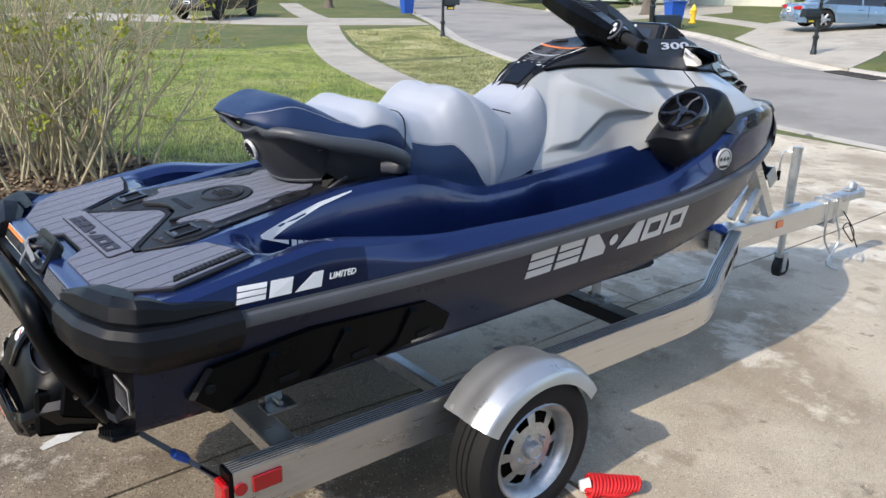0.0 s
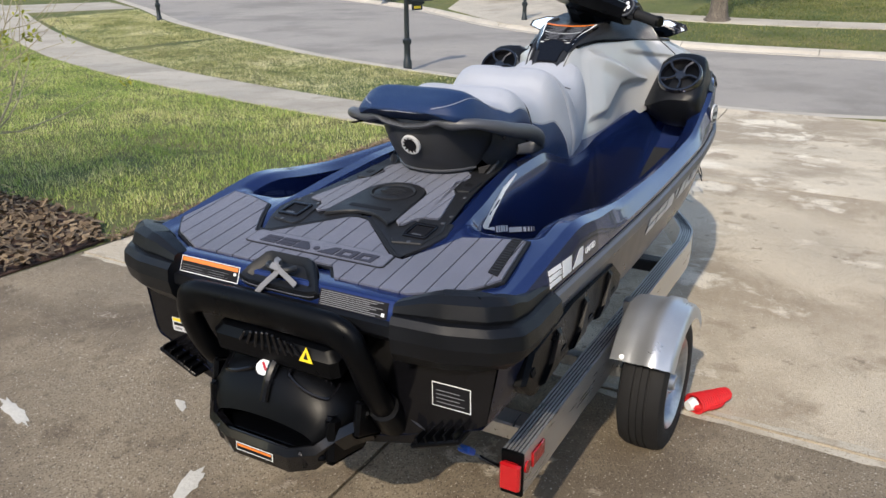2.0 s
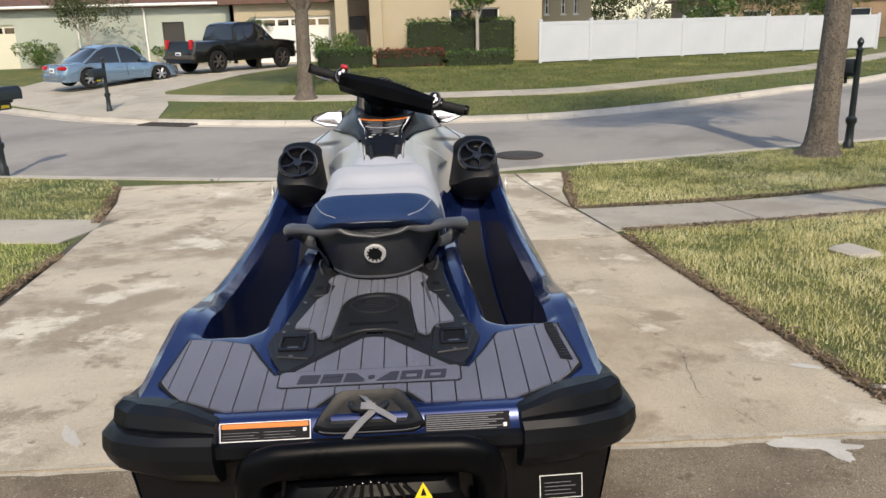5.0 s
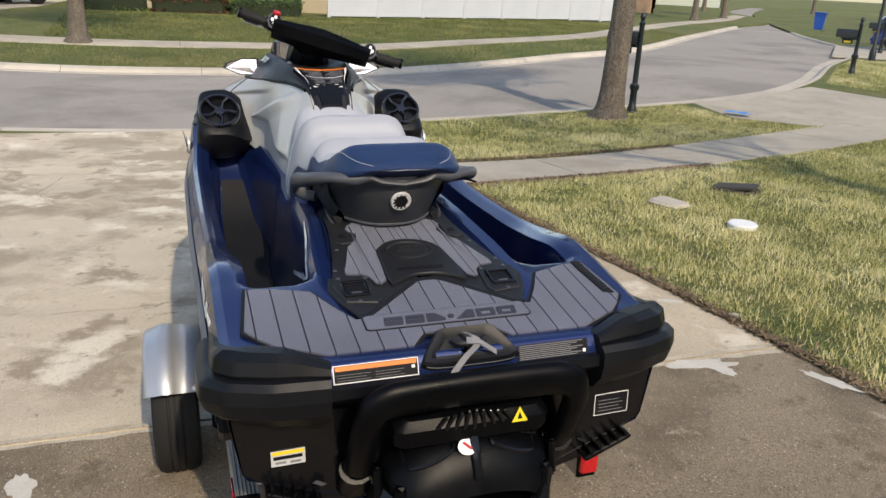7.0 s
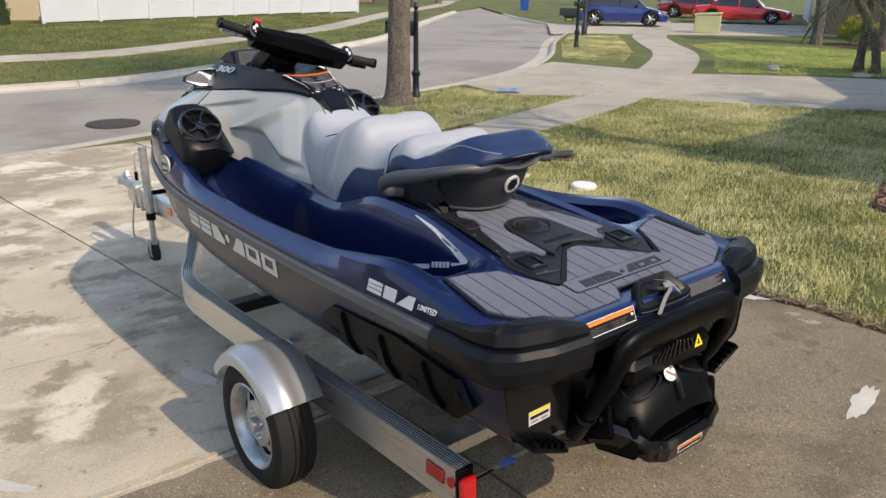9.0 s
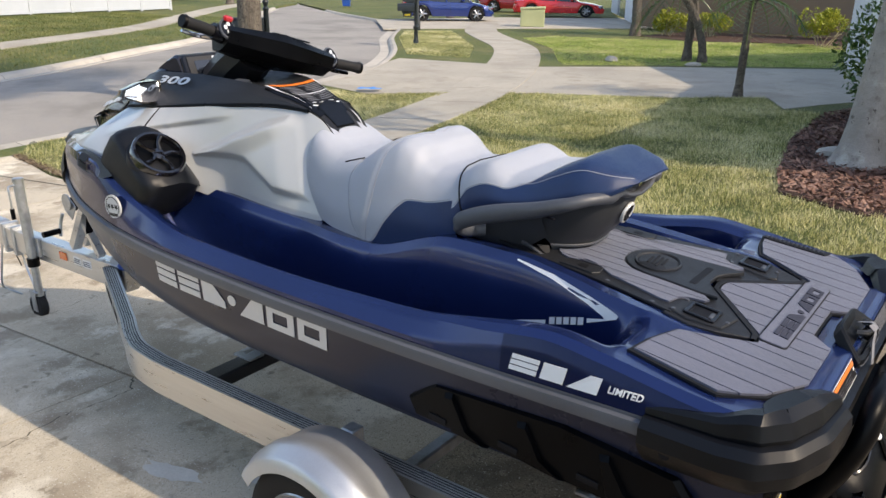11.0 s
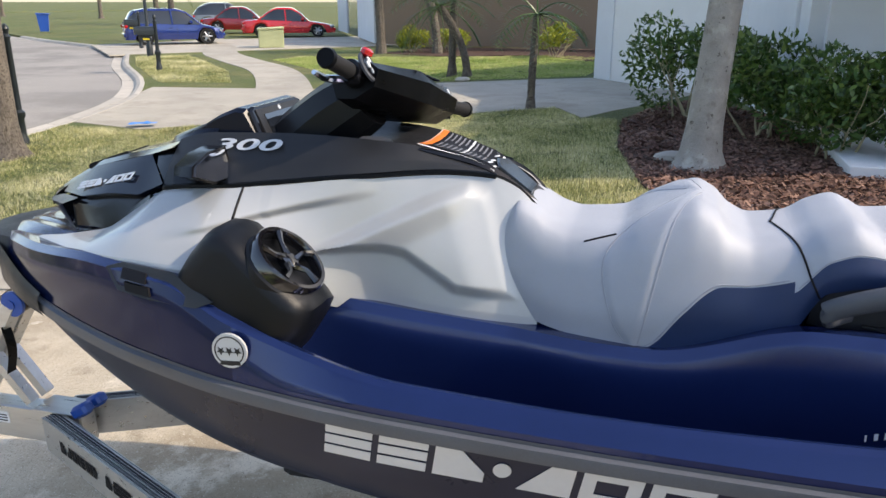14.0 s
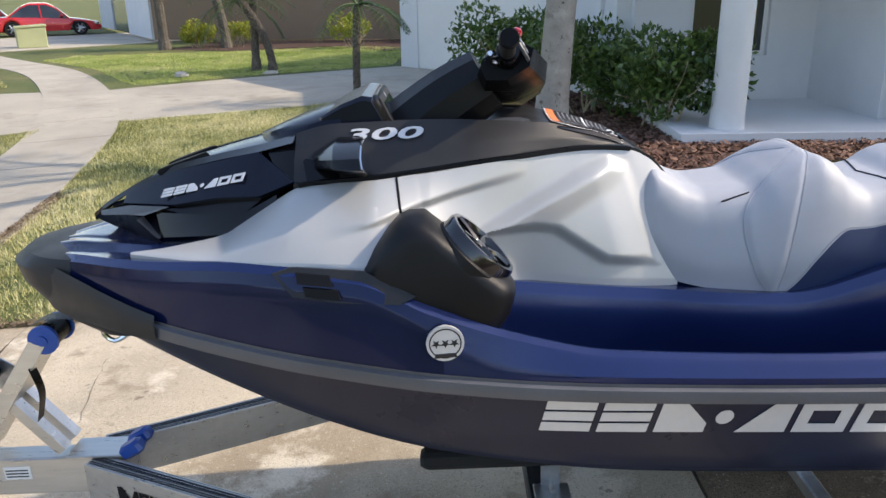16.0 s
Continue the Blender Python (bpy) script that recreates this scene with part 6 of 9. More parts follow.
part("hazard_mark", Geo().prism([(0.014, 0.007), (0.028, 0.007), (0.021, 0.026)], 0.0035, m), LABELBLK, tr, smooth=0)
# jet pump, nozzle and reverse gate
g = Geo().lathe([(0.115, -0.10), (0.12, 0.02), (0.10, 0.10), (0.085, 0.17), (0.085, 0.185), (0.07, 0.185), (0.066, 0.08)], Matrix.Translation((-0.56, 0, 0.585)) @ rot("Y", -90), 24)
pump = part("jet_nozzle", g, GLOSS, ski, "black jet nozzle")
rows = []
for a in lin(-115, 115, 22):
    c, s = math.cos(radians(a)), math.sin(radians(a))
    rows.append([(-0.60, s * 0.215, 0.575 + c * 0.10), (-0.70, s * 0.225, 0.575 + c * 0.115), (-0.80, s * 0.20, 0.555 + c * 0.085), (-0.835, s * 0.17, 0.53 + c * 0.055), (-0.852, s * 0.155, 0.520 + c * 0.030)])
gate = part("reverse_gate", Geo().grid(rows), BLACK, ski, "black plastic reverse bucket")
shield = [(-0.62, 0.235, 0.515), (-0.74, 0.225, 0.540), (-0.80, 0.200, 0.530), (-0.862, 0.165, 0.500), (-0.892, 0.095, 0.482), (-0.892, -0.095, 0.482), (-0.862, -0.165, 0.500), (-0.80, -0.200, 0.530), (-0.74, -0.225, 0.540), (-0.62, -0.235, 0.515)]
g = Geo().grid([[(x * k - 0.0, y * k2, z + dz) for k, k2, dz in ((1.0, 1.0, 0.02), (1.012, 1.05, 0.0), (0.985, 0.97, -0.055), (0.96, 0.88, -0.055), (0.97, 0.90, 0.012))] for x, y, z in shield], True)
part("gate_lip", g, GLOSS, gate, "gloss black angular lower gate guard", smooth=25)
part("gate_floor", Geo().box((-0.745, 0, 0.470), (0.22, 0.37, 0.022), rot("Y", 6), 0.008), BLACK, gate)
part("gate_face", Geo().box((-0.872, 0, 0.478), (0.022, 0.29, 0.055), rot("Y", -14), 0.008), GLOSS, gate, "gloss black aft face of the gate")
for sd in (1, -1):
    part("gate_strut", Geo().tube([(-0.66, sd * 0.10, 0.47), (-0.835, sd * 0.055, 0.440)], 0.014, 8), BLACK, gate)
for sd in (1, -1):
    part("gate_cheek", Geo().box((-0.72, sd * 0.19, 0.51), (0.22, 0.03, 0.13), rot("Y", 8), 0.012), BLACK, gate)
for i in range(7):
    part("gate_rib", Geo().box((0, 0, 0), (0.085, 0.006, 0.010), Matrix.Translation((-0.72, -0.155 + 0.016 * i, 0.652 + 0.004 * i)) @ rot("X", -18) @ rot("Z", 24), 0.002), GLOSS, gate)
part("gate_ridge", Geo().tube(smooth_line([(-0.62, 0, 0.684), (-0.72, 0.0, 0.690), (-0.80, 0.0, 0.645), (-0.84, 0.0, 0.588)], 12), [0.012, 0.016, 0.018, 0.018, 0.018, 0.017, 0.016, 0.015, 0.014, 0.013, 0.012, 0.012], 8), GLOSS, gate, "gloss ridge along the gate")
for sd in (1, -1):
    loop = [(-0.66, 0.05, 0.676), (-0.665, 0.13, 0.664), (-0.70, 0.172, 0.640), (-0.77, 0.165, 0.612), (-0.795, 0.11, 0.628), (-0.775, 0.05, 0.655), (-0.66, 0.05, 0.676)]
    part("gate_bead", Geo().tube(smooth_line([(x, y * sd, z + 0.004) for x, y, z in loop], 26), 0.006, 6), GLOSS, gate)
m = frame_at((-0.79, 0.02, 0.662), (0, -1, 0), (0.80, 0, 0.6))
lb = part("round_label", Geo().lathe([(0.025, 0), (0.025, 0.003), (0, 0.003)], m, 20), WHITE, gate, "round white warning label")
part("round_label_mark", Geo().box((0, 0, 0.004), (0.008, 0.030, 0.001), m @ rot("Z", 40)), REDLENS, lb)
m = frame_at((-0.9005, 0.065, 0.454), (0, -1, 0), (0.05, 0, 1))
label_plate(m, 0.12, 0.022, LABELBLK, gate, [(0.005, 0.012, 0.11, 0.006, ORANGE)], name="gate_label", words="small orange warning label")
for sd in (1, -1):
    br = part("gate_arm", Geo().box((-0.66, sd * 0.235, 0.545), (0.18, 0.02, 0.10), rot("Y", 16), 0.008), BLACK, gate)
    for i in range(3):
        part("bolt", Geo().lathe([(0.010, 0), (0.010, 0.006), (0, 0.007)], frame_at((-0.60 - 0.05 * i, sd * 0.247, 0.53 + 0.02 * i), (1, 0, 0), (0, 0, sd)), 8), CHROME, br)
    # trim tabs / lower fins at the corners
    fin = part("trim_tab", Geo().box((-0.635, sd * 0.43, 0.535), (0.09, 0.15, 0.014), rot("X", sd * 22), 0.004), BLACK, ski, "ribbed black trim tab")
    for i in range(5):
        part("tab_rib", Geo().box((-0.637, sd * (0.378 + 0.026 * i), 0.528 + 0.0105 * i), (0.084, 0.006, 0.020), rot("X", sd * 22), 0.001), BLACK, fin)
# side labels on the transom wall
m = frame_at((-0.617, 0.479, 0.611), (0, -1, 0.02), (0, 0, 1))
label_plate(m, 0.083, 0.042, LETTER, ski, [(0.003, 0.031, 0.077, 0.009, YELLOW), (0.006, 0.018, 0.070, 0.009, LABELBLK), (0.010, 0.006, 0.026, 0.006, STRAP), (0.046, 0.005, 0.026, 0.006, STRAP)], border=False, name="hazard_plate", words="white and yellow hazard plate")
m = frame_at((-0.617, -0.40, 0.615), (0, -1, 0.02), (0, 0, 1))
label_plate(m, 0.105, 0.065, LABELBLK, ski, [(0.012, 0.012 + i * 0.0105, 0.076 - 0.012 * (i % 2), 0.0018, STRAP) for i in range(4)], name="info_plate", words="black information plate with white print")

# the stern parts were laid out long: bring all behind the deck mat to true length
for ob in ski.children_recursive:
    for v in ob.data.vertices:
        if v.co.x < -0.5:
            back = -0.5 - v.co.x
            v.co.x = -0.5 - 0.70 * back
            v.co.z += 0.05 * back if v.co.z > 0.80 else 0.0

# ---- sponsons on the hull sides
for sd in (1, -1):
    out = [(0.0, 0.055), (0.05, 0.125), (0.32, 0.165), (0.70, 0.150), (0.79, 0.085), (0.77, 0.045), (0.45, 0.02), (0.06, 0.0)]
    fr = frame_at((-0.47, sd * 0.540, 0.60), (1, 0, 0), (0, 0, 1)) if sd == -1 else frame_at((-0.47, sd * 0.540, 0.60), (1, 0, 0), (0, 0, 1)) @ Matrix.Scale(-1, 4, (0, 0, 1))
    sp = part("sponson", Geo().prism(out, 0.052, fr, 0.012), BLACK, ski, "black plastic sponson on the hull side", smooth=25)
    for i in range(3):
        x = 0.10 + i * 0.215
        part("sponson_step", Geo().prism([(x, 0.012 + 0.006 * i), (x + 0.11, 0.020 + 0.006 * i), (x + 0.13, 0.125 + 0.008 * i), (x + 0.105, 0.13 + 0.008 * i), (x + 0.055, 0.045)], 0.064, fr, 0.012), BLACK, sp, smooth=25)
        part("sponson_slot", Geo().box((0, 0, 0), (0.055, 0.016, 0.004), fr @ Matrix.Translation((x + 0.155, 0.045 + 0.006 * i, 0.054)) @ rot("Z", 6), 0.001), LABELBLK, sp)
    part("sponson_bolt", Geo().lathe([(0.014, 0.05), (0.014, 0.056), (0.007, 0.058), (0.0, 0.054)], fr @ Matrix.Translation((0.05, 0.075, 0)), 10), LABELBLK, sp)

# ---- markings on the sides


def on_side(f, x, z, sd, lift):
    """A point of the section f at height z."""
    lo, hi = 0.0, 1.0
    for _ in range(24):
        mid = (lo + hi) / 2
        if f(x, mid)[1] < z:
            lo = mid
        else:
            hi = mid
    y = f(x, (lo + hi) / 2)[0] + lift
    return Vector((x, sd * y, z))


def wrapped(g, f, sd, x0, z0, lift, turn=0.0):
    """A flat Geo in local (x, y, z) laid on the hull side; local x runs as one reads it from outside."""
    out = Geo()
    c, s = math.cos(radians(turn)), math.sin(radians(turn))
    v = []
    for p in g.v:
        px, pz = p[0] * c - p[1] * s, p[0] * s + p[1] * c
        v.append(on_side(f, x0 + (px if sd < 0 else -px), z0 + pz, sd, lift + p[2]))
    return out.add(v, g.f)


for sd in (1, -1):
    # the large mark low on the side band
    x0, z0 = (1.45, 0.768) if sd > 0 else (0.62, 0.728)
    for mk in plain_mark(0.83, 0.087, MARK, 0.18, 0.0015, Matrix.Identity(4), split=True):
        part("side_mark", wrapped(mk, hull_sec, sd, x0, z0 - 0.0, 0.0015, -2.5 if sd > 0 else 2.5), LETTER, ski, "large silver plain shape", smooth=0)


def upper_sec(x, s):
    return deck_sec(x, s * 3 / 14)


for sd in (1, -1):
    x0, z0, tn = (-0.005, 0.872, 0) if sd > 0 else (-0.345, 0.872, 0)
    w = plain_mark(0.225, 0.040, [(1.0, "bars"), (0.8, "box"), (1.0, "wedge2")], 0.25, 0.001, Matrix.Identity(4))
    part("model_mark", wrapped(w, upper_sec, sd, x0, z0, 0.002, tn), WHITE, ski, "white row of plain shapes", smooth=0)
    w = text_geo("LIMITED", 0.022, 0.0006, 0.25, 0.0004)
    part("side_word", wrapped(w, upper_sec, sd, x0 - sd * 0.248, z0 + 0.014, 0.003, tn), WHITE, ski, "small white lettering", smooth=0)


for sd in (1, -1):
    # chevron and lettering on the raised rear shoulder
    def at(x, z, lift=0.002):
        p = on_side(lambda xx, s: (deck_sec(xx, (8 + 3 * s) / 14)), x, z, sd, lift)
        return p
    up = [(0.18, 1.010), (0.06, 0.992), (-0.06, 0.962), (-0.118, 0.944)]
    lo = [(0.18, 1.006), (0.06, 0.980), (-0.05, 0.944), (-0.098, 0.922)]
    g = Geo().grid([[at(*a), at(*b)] for a, b in zip(up, lo)])
    g.grid([[at(-0.118, 0.944), at(-0.098, 0.922)], [at(-0.142, 0.934), at(-0.105, 0.916)], [at(-0.138, 0.924), at(-0.095, 0.908)], [at(-0.055, 0.905), at(-0.055, 0.893)]])
    part("chevron", g, WHITE, ski, "white chevron stripe", smooth=0)
    for k in range(5):
        x = -0.045 + k * 0.022
        part("shoulder_mark", Geo().grid([[at(xx, 0.906 - (xx + 0.05) * 0.27 - dz) for dz in (0.0, 0.010, 0.020)] for xx in (x, x + 0.017)]), WHITE, ski, "plain white shape", smooth=0)
    for a, b in ((0.072, 0.185), (0.197, 0.222), (0.234, 0.250), (0.262, 0.270), (0.284, 0.288)):
        part("speed_bar", Geo().grid([[at(xx, 0.898 - (xx + 0.05) * 0.27 - dz) for dz in (0.0, 0.016)] for xx in lin(a, b, 3)]), WHITE, ski, "white fading bar", smooth=0)

# ---- bow
rows = []
for x in lin(2.36, 2.80, 16):
    t = (x - 2.36) / 0.44
    w, zt, zb = half_w(x) + 0.012, gun_z(x) - 0.045 + 0.055 * t, rail_z(x) - 0.06 - 0.10 * t * (1 - t) * 2
    zl = rail_z(x) - 0.055 - 0.05 * t
    rows.append([(x, w - 0.004, zl), (x, w + 0.008, zl + 0.02), (x, w + 0.010, zl + (zt - zl) * (0.35 + 0.5 * t)), (x, w - 0.004, zl + (zt - zl) * (0.45 + 0.55 * t) + 0.004)])
g = Geo()
for sd in (1, -1):
    g.grid([[(a, sd * b, c) for a, b, c in r] for r in rows])
nose = []
for z, k in ((1.105, 0.6), (1.10, 0.85), (1.07, 1.0), (1.02, 1.0), (0.96, 0.9), (0.90, 0.75), (0.86, 0.55)):
    nose.append([(2.60 + 0.275 * k * math.cos(a) - (1.05 - z) * 0.35 * (1 if z < 1.05 else 0), 0.215 * k ** 0.4 * math.sin(a), z) for a in lin(-math.pi / 2, math.pi / 2, 17)])
g.grid(nose)
g.fan(nose[0])
part("bow_bumper", g, CHARCOAL, ski, "black rubber bow bumper", smooth=40)
part("bow_eye", Geo().tube(smooth_line([(2.60, 0, 0.80), (2.66, 0, 0.77), (2.69, 0, 0.80), (2.66, 0, 0.83)], 10), 0.008, 8), CHROME, ski, "bow eye ring")
for sd in (1, -1):
    m = frame_at(Vector((1.655, sd * (half_w(1.655) + 0.001), 1.005)), (sd * -1, -0.09, 0), (0, 0, 1))
    rd = part("round_decal", Geo().lathe([(0.042, -0.004), (0.042, 0.003), (0, 0.003)], m, 26), LETTER, ski, "round silver decal with dark stars")
    g = Geo()
    for cx in (-0.020, 0, 0.020):
        g.prism([(cx + (0.011 if k % 2 else 0.0045) * math.cos(a), (0.011 if k % 2 else 0.0045) * math.sin(a)) for k, a in enumerate([math.pi * 2 * j / 10 - math.pi / 10 * 3 for j in range(10)])], 0.0045, m)
    part("decal_core", Geo().lathe([(0.036, 0.002), (0.036, 0.0037), (0.033, 0.0037), (0.033, 0.002)], m, 26), CHARCOAL, rd)
    part("decal_stars", g, CHARCOAL, rd, smooth=0)
    part("decal_foot", Geo().prism([(-0.026, -0.034), (0.026, -0.034), (0.022, -0.024), (-0.022, -0.024)], 0.0044, m), CHARCOAL, rd, smooth=0)
    # grey vent panel with two slots below the silver panel
    o = [(0.0, -0.004), (0.045, 0.008), (0.21, 0.005), (0.325, -0.052), (0.29, -0.062), (0.15, -0.058), (0.05, -0.05)]
    vp = part("vent_panel", wrapped(Geo().prism(o if sd > 0 else [(-x, y) for x, y in o][::-1], 0.005, Matrix.Identity(4)), upper_sec, sd, 2.04, 1.150, 0.001), CHARCOAL, ski, "charcoal vent panel")
    for dx, dz in ((0.062, -0.020), (0.080, -0.046)):
        pts = [(dx, dz), (dx + 0.080, dz - 0.004), (dx + 0.073, dz + 0.015), (dx - 0.006, dz + 0.019)]
        part("vent_slot", wrapped(Geo().prism(pts if sd > 0 else [(-x, y) for x, y in pts][::-1], 0.0075, Matrix.Identity(4)), upper_sec, sd, 2.04, 1.150, 0.001), LABELBLK, vp)
    # number on the cowl
    g = text_geo("300", 0.048, 0.0008, 0.2, 0.0009)
    k = 0.205 / max(p[0] for p in g.v)
    g.v = [(p[0] * k, p[1], p[2]) for p in g.v]
    b = Vector((1.895 if sd > 0 else 1.71, sd * 0.2095, 1.3865))
    part("number_mark", Geo().join(g, frame_at(b, (-sd, 0, 0.0), (0, -sd * 0.93, 1))), LETTER, ski, "silver number on the cowl", smooth=0)
    # small row of plain shapes on the hood plate
    b = Vector((2.385, 0.1685, 1.250)) if sd > 0 else Vector((2.152, -0.229, 1.297))
    ex = Vector((-0.240, 0.0565, 0.050)) if sd > 0 else Vector((0.240, 0.0565, -0.050))
    for g in plain_mark(0.245, 0.026, MARK, 0.2, 0.001, Matrix.Identity(4), split=True):
        part("hood_mark", Geo().join(g, frame_at(b, ex, (-0.06, -sd * 0.75, 0.65))), LETTER, ski, "silver plain shape", smooth=0)

# ---- trailer, in the same frame as the watercraft ----
trailer = thing("boat_trailer", SKI, "aluminium boat trailer with galvanised wheels on the driveway", "trailer")


def beam(path, w, z0, z1, ribs=0):
    """A box beam that follows a plan path, with ribs along its top."""
    pts = [Vector((x, y, 0)) for x, y in path]
    prof = [(-w / 2, z0), (w / 2, z0), (w / 2, z1)]
    if ribs:
        for i in range(ribs):
            a = w / 2 - w * (i + 0.25) / ribs
            b = w / 2 - w * (i + 0.75) / ribs
            prof += [(a, z1), (a - 0.001, z1 - 0.004), (b, z1 - 0.004), (b - 0.001, z1)]
    prof += [(-w / 2, z1)]
    rows = []
    for i, p in enumerate(pts):
        a = (pts[i] - pts[i - 1]).normalized() if i else (pts[1] - pts[0]).normalized()
        b = (pts[i + 1] - pts[i]).normalized() if i + 1 < len(pts) else a
        d = (a + b).normalized()
        n = Vector((-d.y, d.x, 0)) / max(0.4, d.dot(a))
        rows.append([(p.x + n.x * u, p.y + n.y * u, z) for u, z in prof])
    g = Geo().grid(rows, True)
    g.fan(rows[0], True)
    g.fan(rows[-1])
    return g


ZB, ZT = 0.262, 0.395
GROOVE = material("dark_rail_groove", (0.05, 0.05, 0.06), 0.6, 0.2, 0.15)
for sd in (1, -1):
    path = [(-0.365, sd * 0.525), (0.6, sd * 0.525), (1.55, sd * 0.525)] + [(p.x, p.y) for p in smooth_line([(1.62, sd * 0.524, 0), (1.78, sd * 0.505, 0), (1.92, sd * 0.455, 0), (2.06, sd * 0.385, 0)], 10)] + [(2.78, sd * 0.055)]
    rl = part("side_rail", beam(path, 0.062, ZB, ZT, 6), ALU, trailer, "ribbed aluminium side rail", smooth=20)
    # thin dark strips laid along the grooves of the rail's top
    for k in range(5):
        part("rail_groove", beam([(x, y + 0.0205 - 0.01025 * k) for x, y in path[:3]] + [(x, y + 0.0205 - 0.01025 * k) for x, y in path[3:]], 0.0032, ZT - 0.006, ZT + 0.0008), GROOVE, rl)
    part("rail_cap", Geo().box((-0.368, sd * 0.525, (ZB + ZT) / 2), (0.012, 0.066, 0.136), None, 0.003), BLACK, rl)
    tl = part("tail_light", Geo().box((-0.382, sd * 0.525, 0.325), (0.022, 0.060, 0.085), None, 0.006), REDLENS, trailer, "red tail light")
    part("side_reflector", Geo().box((-0.27, sd * 0.559, 0.345), (0.085, 0.008, 0.048), None, 0.003), REDLENS, rl, "red side reflector")
    part("rail_plug", Geo().lathe([(0.018, 0), (0.018, 0.005), (0, 0.006)], frame_at((-0.345, sd * 0.557, 0.345), (1, 0, 0), (0, 0, -sd)), 14), REDLENS, rl)
    # plain mark on the angled rail
    d = Vector((0.72, -sd * 0.33, 0)).normalized()
    nrm = Vector((0.33, sd * 0.72, 0)).normalized()
    b = Vector((2.66, sd * 0.110, 0.31)) + nrm * 0.0325 if sd > 0 else Vector((2.22, sd * 0.312, 0.31)) + nrm * 0.0325
    m = frame_at(b, d * -sd, (0, 0, 1))
    part("rail_mark", Geo().join(plain_mark(0.26, 0.042, [(1, "wedge"), (0.8, "wedge2"), (0.9, "ring"), (0.3, ""), (0.8, "bars"), (0.6, ""), (0.3, ""), (0.5, "")], 0.0, 0.001, Matrix.Identity(4)), m), LABELBLK, rl, "black row of plain shapes", smooth=0)
    part("rail_badge", Geo().join(plain_mark(0.16, 0.045, [(0.6, "wedge"), (1.6, "bars")], 0.2, 0.001, Matrix.Identity(4)), frame_at(b + d * -sd * 0.32, d * -sd, (0, 0, 1))), LABELBLK, rl, "small black plain shapes", smooth=0)
    # wheel
    wc = Vector((0.548, sd * 0.700 + 0.012, 0.216))
    m = frame_at(wc, (1, 0, 0), (0, 0, -sd))  # local z points outwards
    tyre_prof = [(0.160, -0.065), (0.178, -0.076), (0.215, -0.080), (0.240, -0.070), (0.250, -0.050), (0.2515, -0.028), (0.246, -0.026), (0.246, -0.021), (0.2525, -0.019), (0.2525, -0.003), (0.247, -0.002), (0.247, 0.003), (0.2525, 0.004), (0.2525, 0.019), (0.246, 0.021), (0.246, 0.026), (0.2515, 0.028), (0.250, 0.050), (0.240, 0.070), (0.215, 0.080), (0.178, 0.076), (0.160, 0.065)]
    ty = part("tyre", Geo().lathe(tyre_prof, m, 48), RUBBER, trailer, "black trailer tyre", smooth=30)
    rim = part("rim", Geo().lathe([(0.165, -0.066), (0.158, -0.04), (0.150, 0.0), (0.150, 0.045), (0.160, 0.062), (0.167, 0.070), (0.163, 0.074), (0.152, 0.066), (0.140, 0.048), (0.136, 0.022)], m, 40), GALV, ty, "galvanised steel rim", smooth=40)
    # disc with eight windows
    g = Geo()
    for k in range(8):
        a0, a1 = 2 * math.pi * k / 8, 2 * math.pi * (k + 1) / 8
        def P(r, a, h):
            return m @ Vector((r * math.cos(a), r * math.sin(a), h))
        am, w = (a0 + a1) / 2, (a1 - a0)
        g.grid([[P(r, a, h) for a in (a0, a0 + w * 0.19)] for r, h in ((0.066, 0.044), (0.095, 0.040), (0.125, 0.030), (0.140, 0.024))])
        g.grid([[P(r, a, h) for a in (a1 - w * 0.19, a1)] for r, h in ((0.066, 0.044), (0.095, 0.040), (0.125, 0.030), (0.140, 0.024))])
        g.grid([[P(r, a, h) for a in lin(a0 + w * 0.19, a1 - w * 0.19, 3)] for r, h in ((0.066, 0.044), (0.090, 0.041))])
        g.grid([[P(r, a, h) for a in lin(a0 + w * 0.19, a1 - w * 0.19, 3)] for r, h in ((0.126, 0.030), (0.140, 0.024))])
    part("rim_disc", g, GALV, rim, smooth=40)
    part("rim_back", Geo().lathe([(0.150, 0.0), (0.06, 0.0), (0.0, 0.0)], m, 30), BLACK, rim)
    part("rim_centre", Geo().lathe([(0.067, 0.044), (0.055, 0.047), (0.044, 0.030), (0.0, 0.030)], m, 28), GALV, rim, smooth=40)
    part("hub_cap", Geo().lathe([(0.030, 0.03), (0.030, 0.062), (0.026, 0.070), (0.020, 0.072), (0.016, 0.068), (0, 0.068)], m, 20), GALV, rim)
    for k in range(4):
        a = 2 * math.pi * k / 4 + 0.4
        part("wheel_nut", Geo().lathe([(0.011, 0.032), (0.011, 0.050), (0.007, 0.056), (0, 0.057)], m @ Matrix.Translation((0.052 * math.cos(a), 0.052 * math.sin(a), 0)), 6), GALV, rim)
    # fender
    rows = []
    for a in lin(34, 146, 30):
        ca, sa = math.cos(radians(a)), math.sin(radians(a))
        R = 0.293
        row = []
        for u, dr in ((0.595, -0.006), (0.602, 0.0), (0.66, 0.004), (0.70, 0.006), (0.708, 0.014), (0.755, 0.012), (0.764, 0.003), (0.790, -0.002), (0.802, -0.012), (0.806, -0.05)):
            row.append((wc.x + (R + dr) * ca, sd * (u - 0.005) + 0.012, wc.z + (R + dr) * sa))
        rows.append(row)
    fd = part("fender", Geo().grid(rows), FENDERM, trailer, "silver rounded wheel fender", smooth=50)
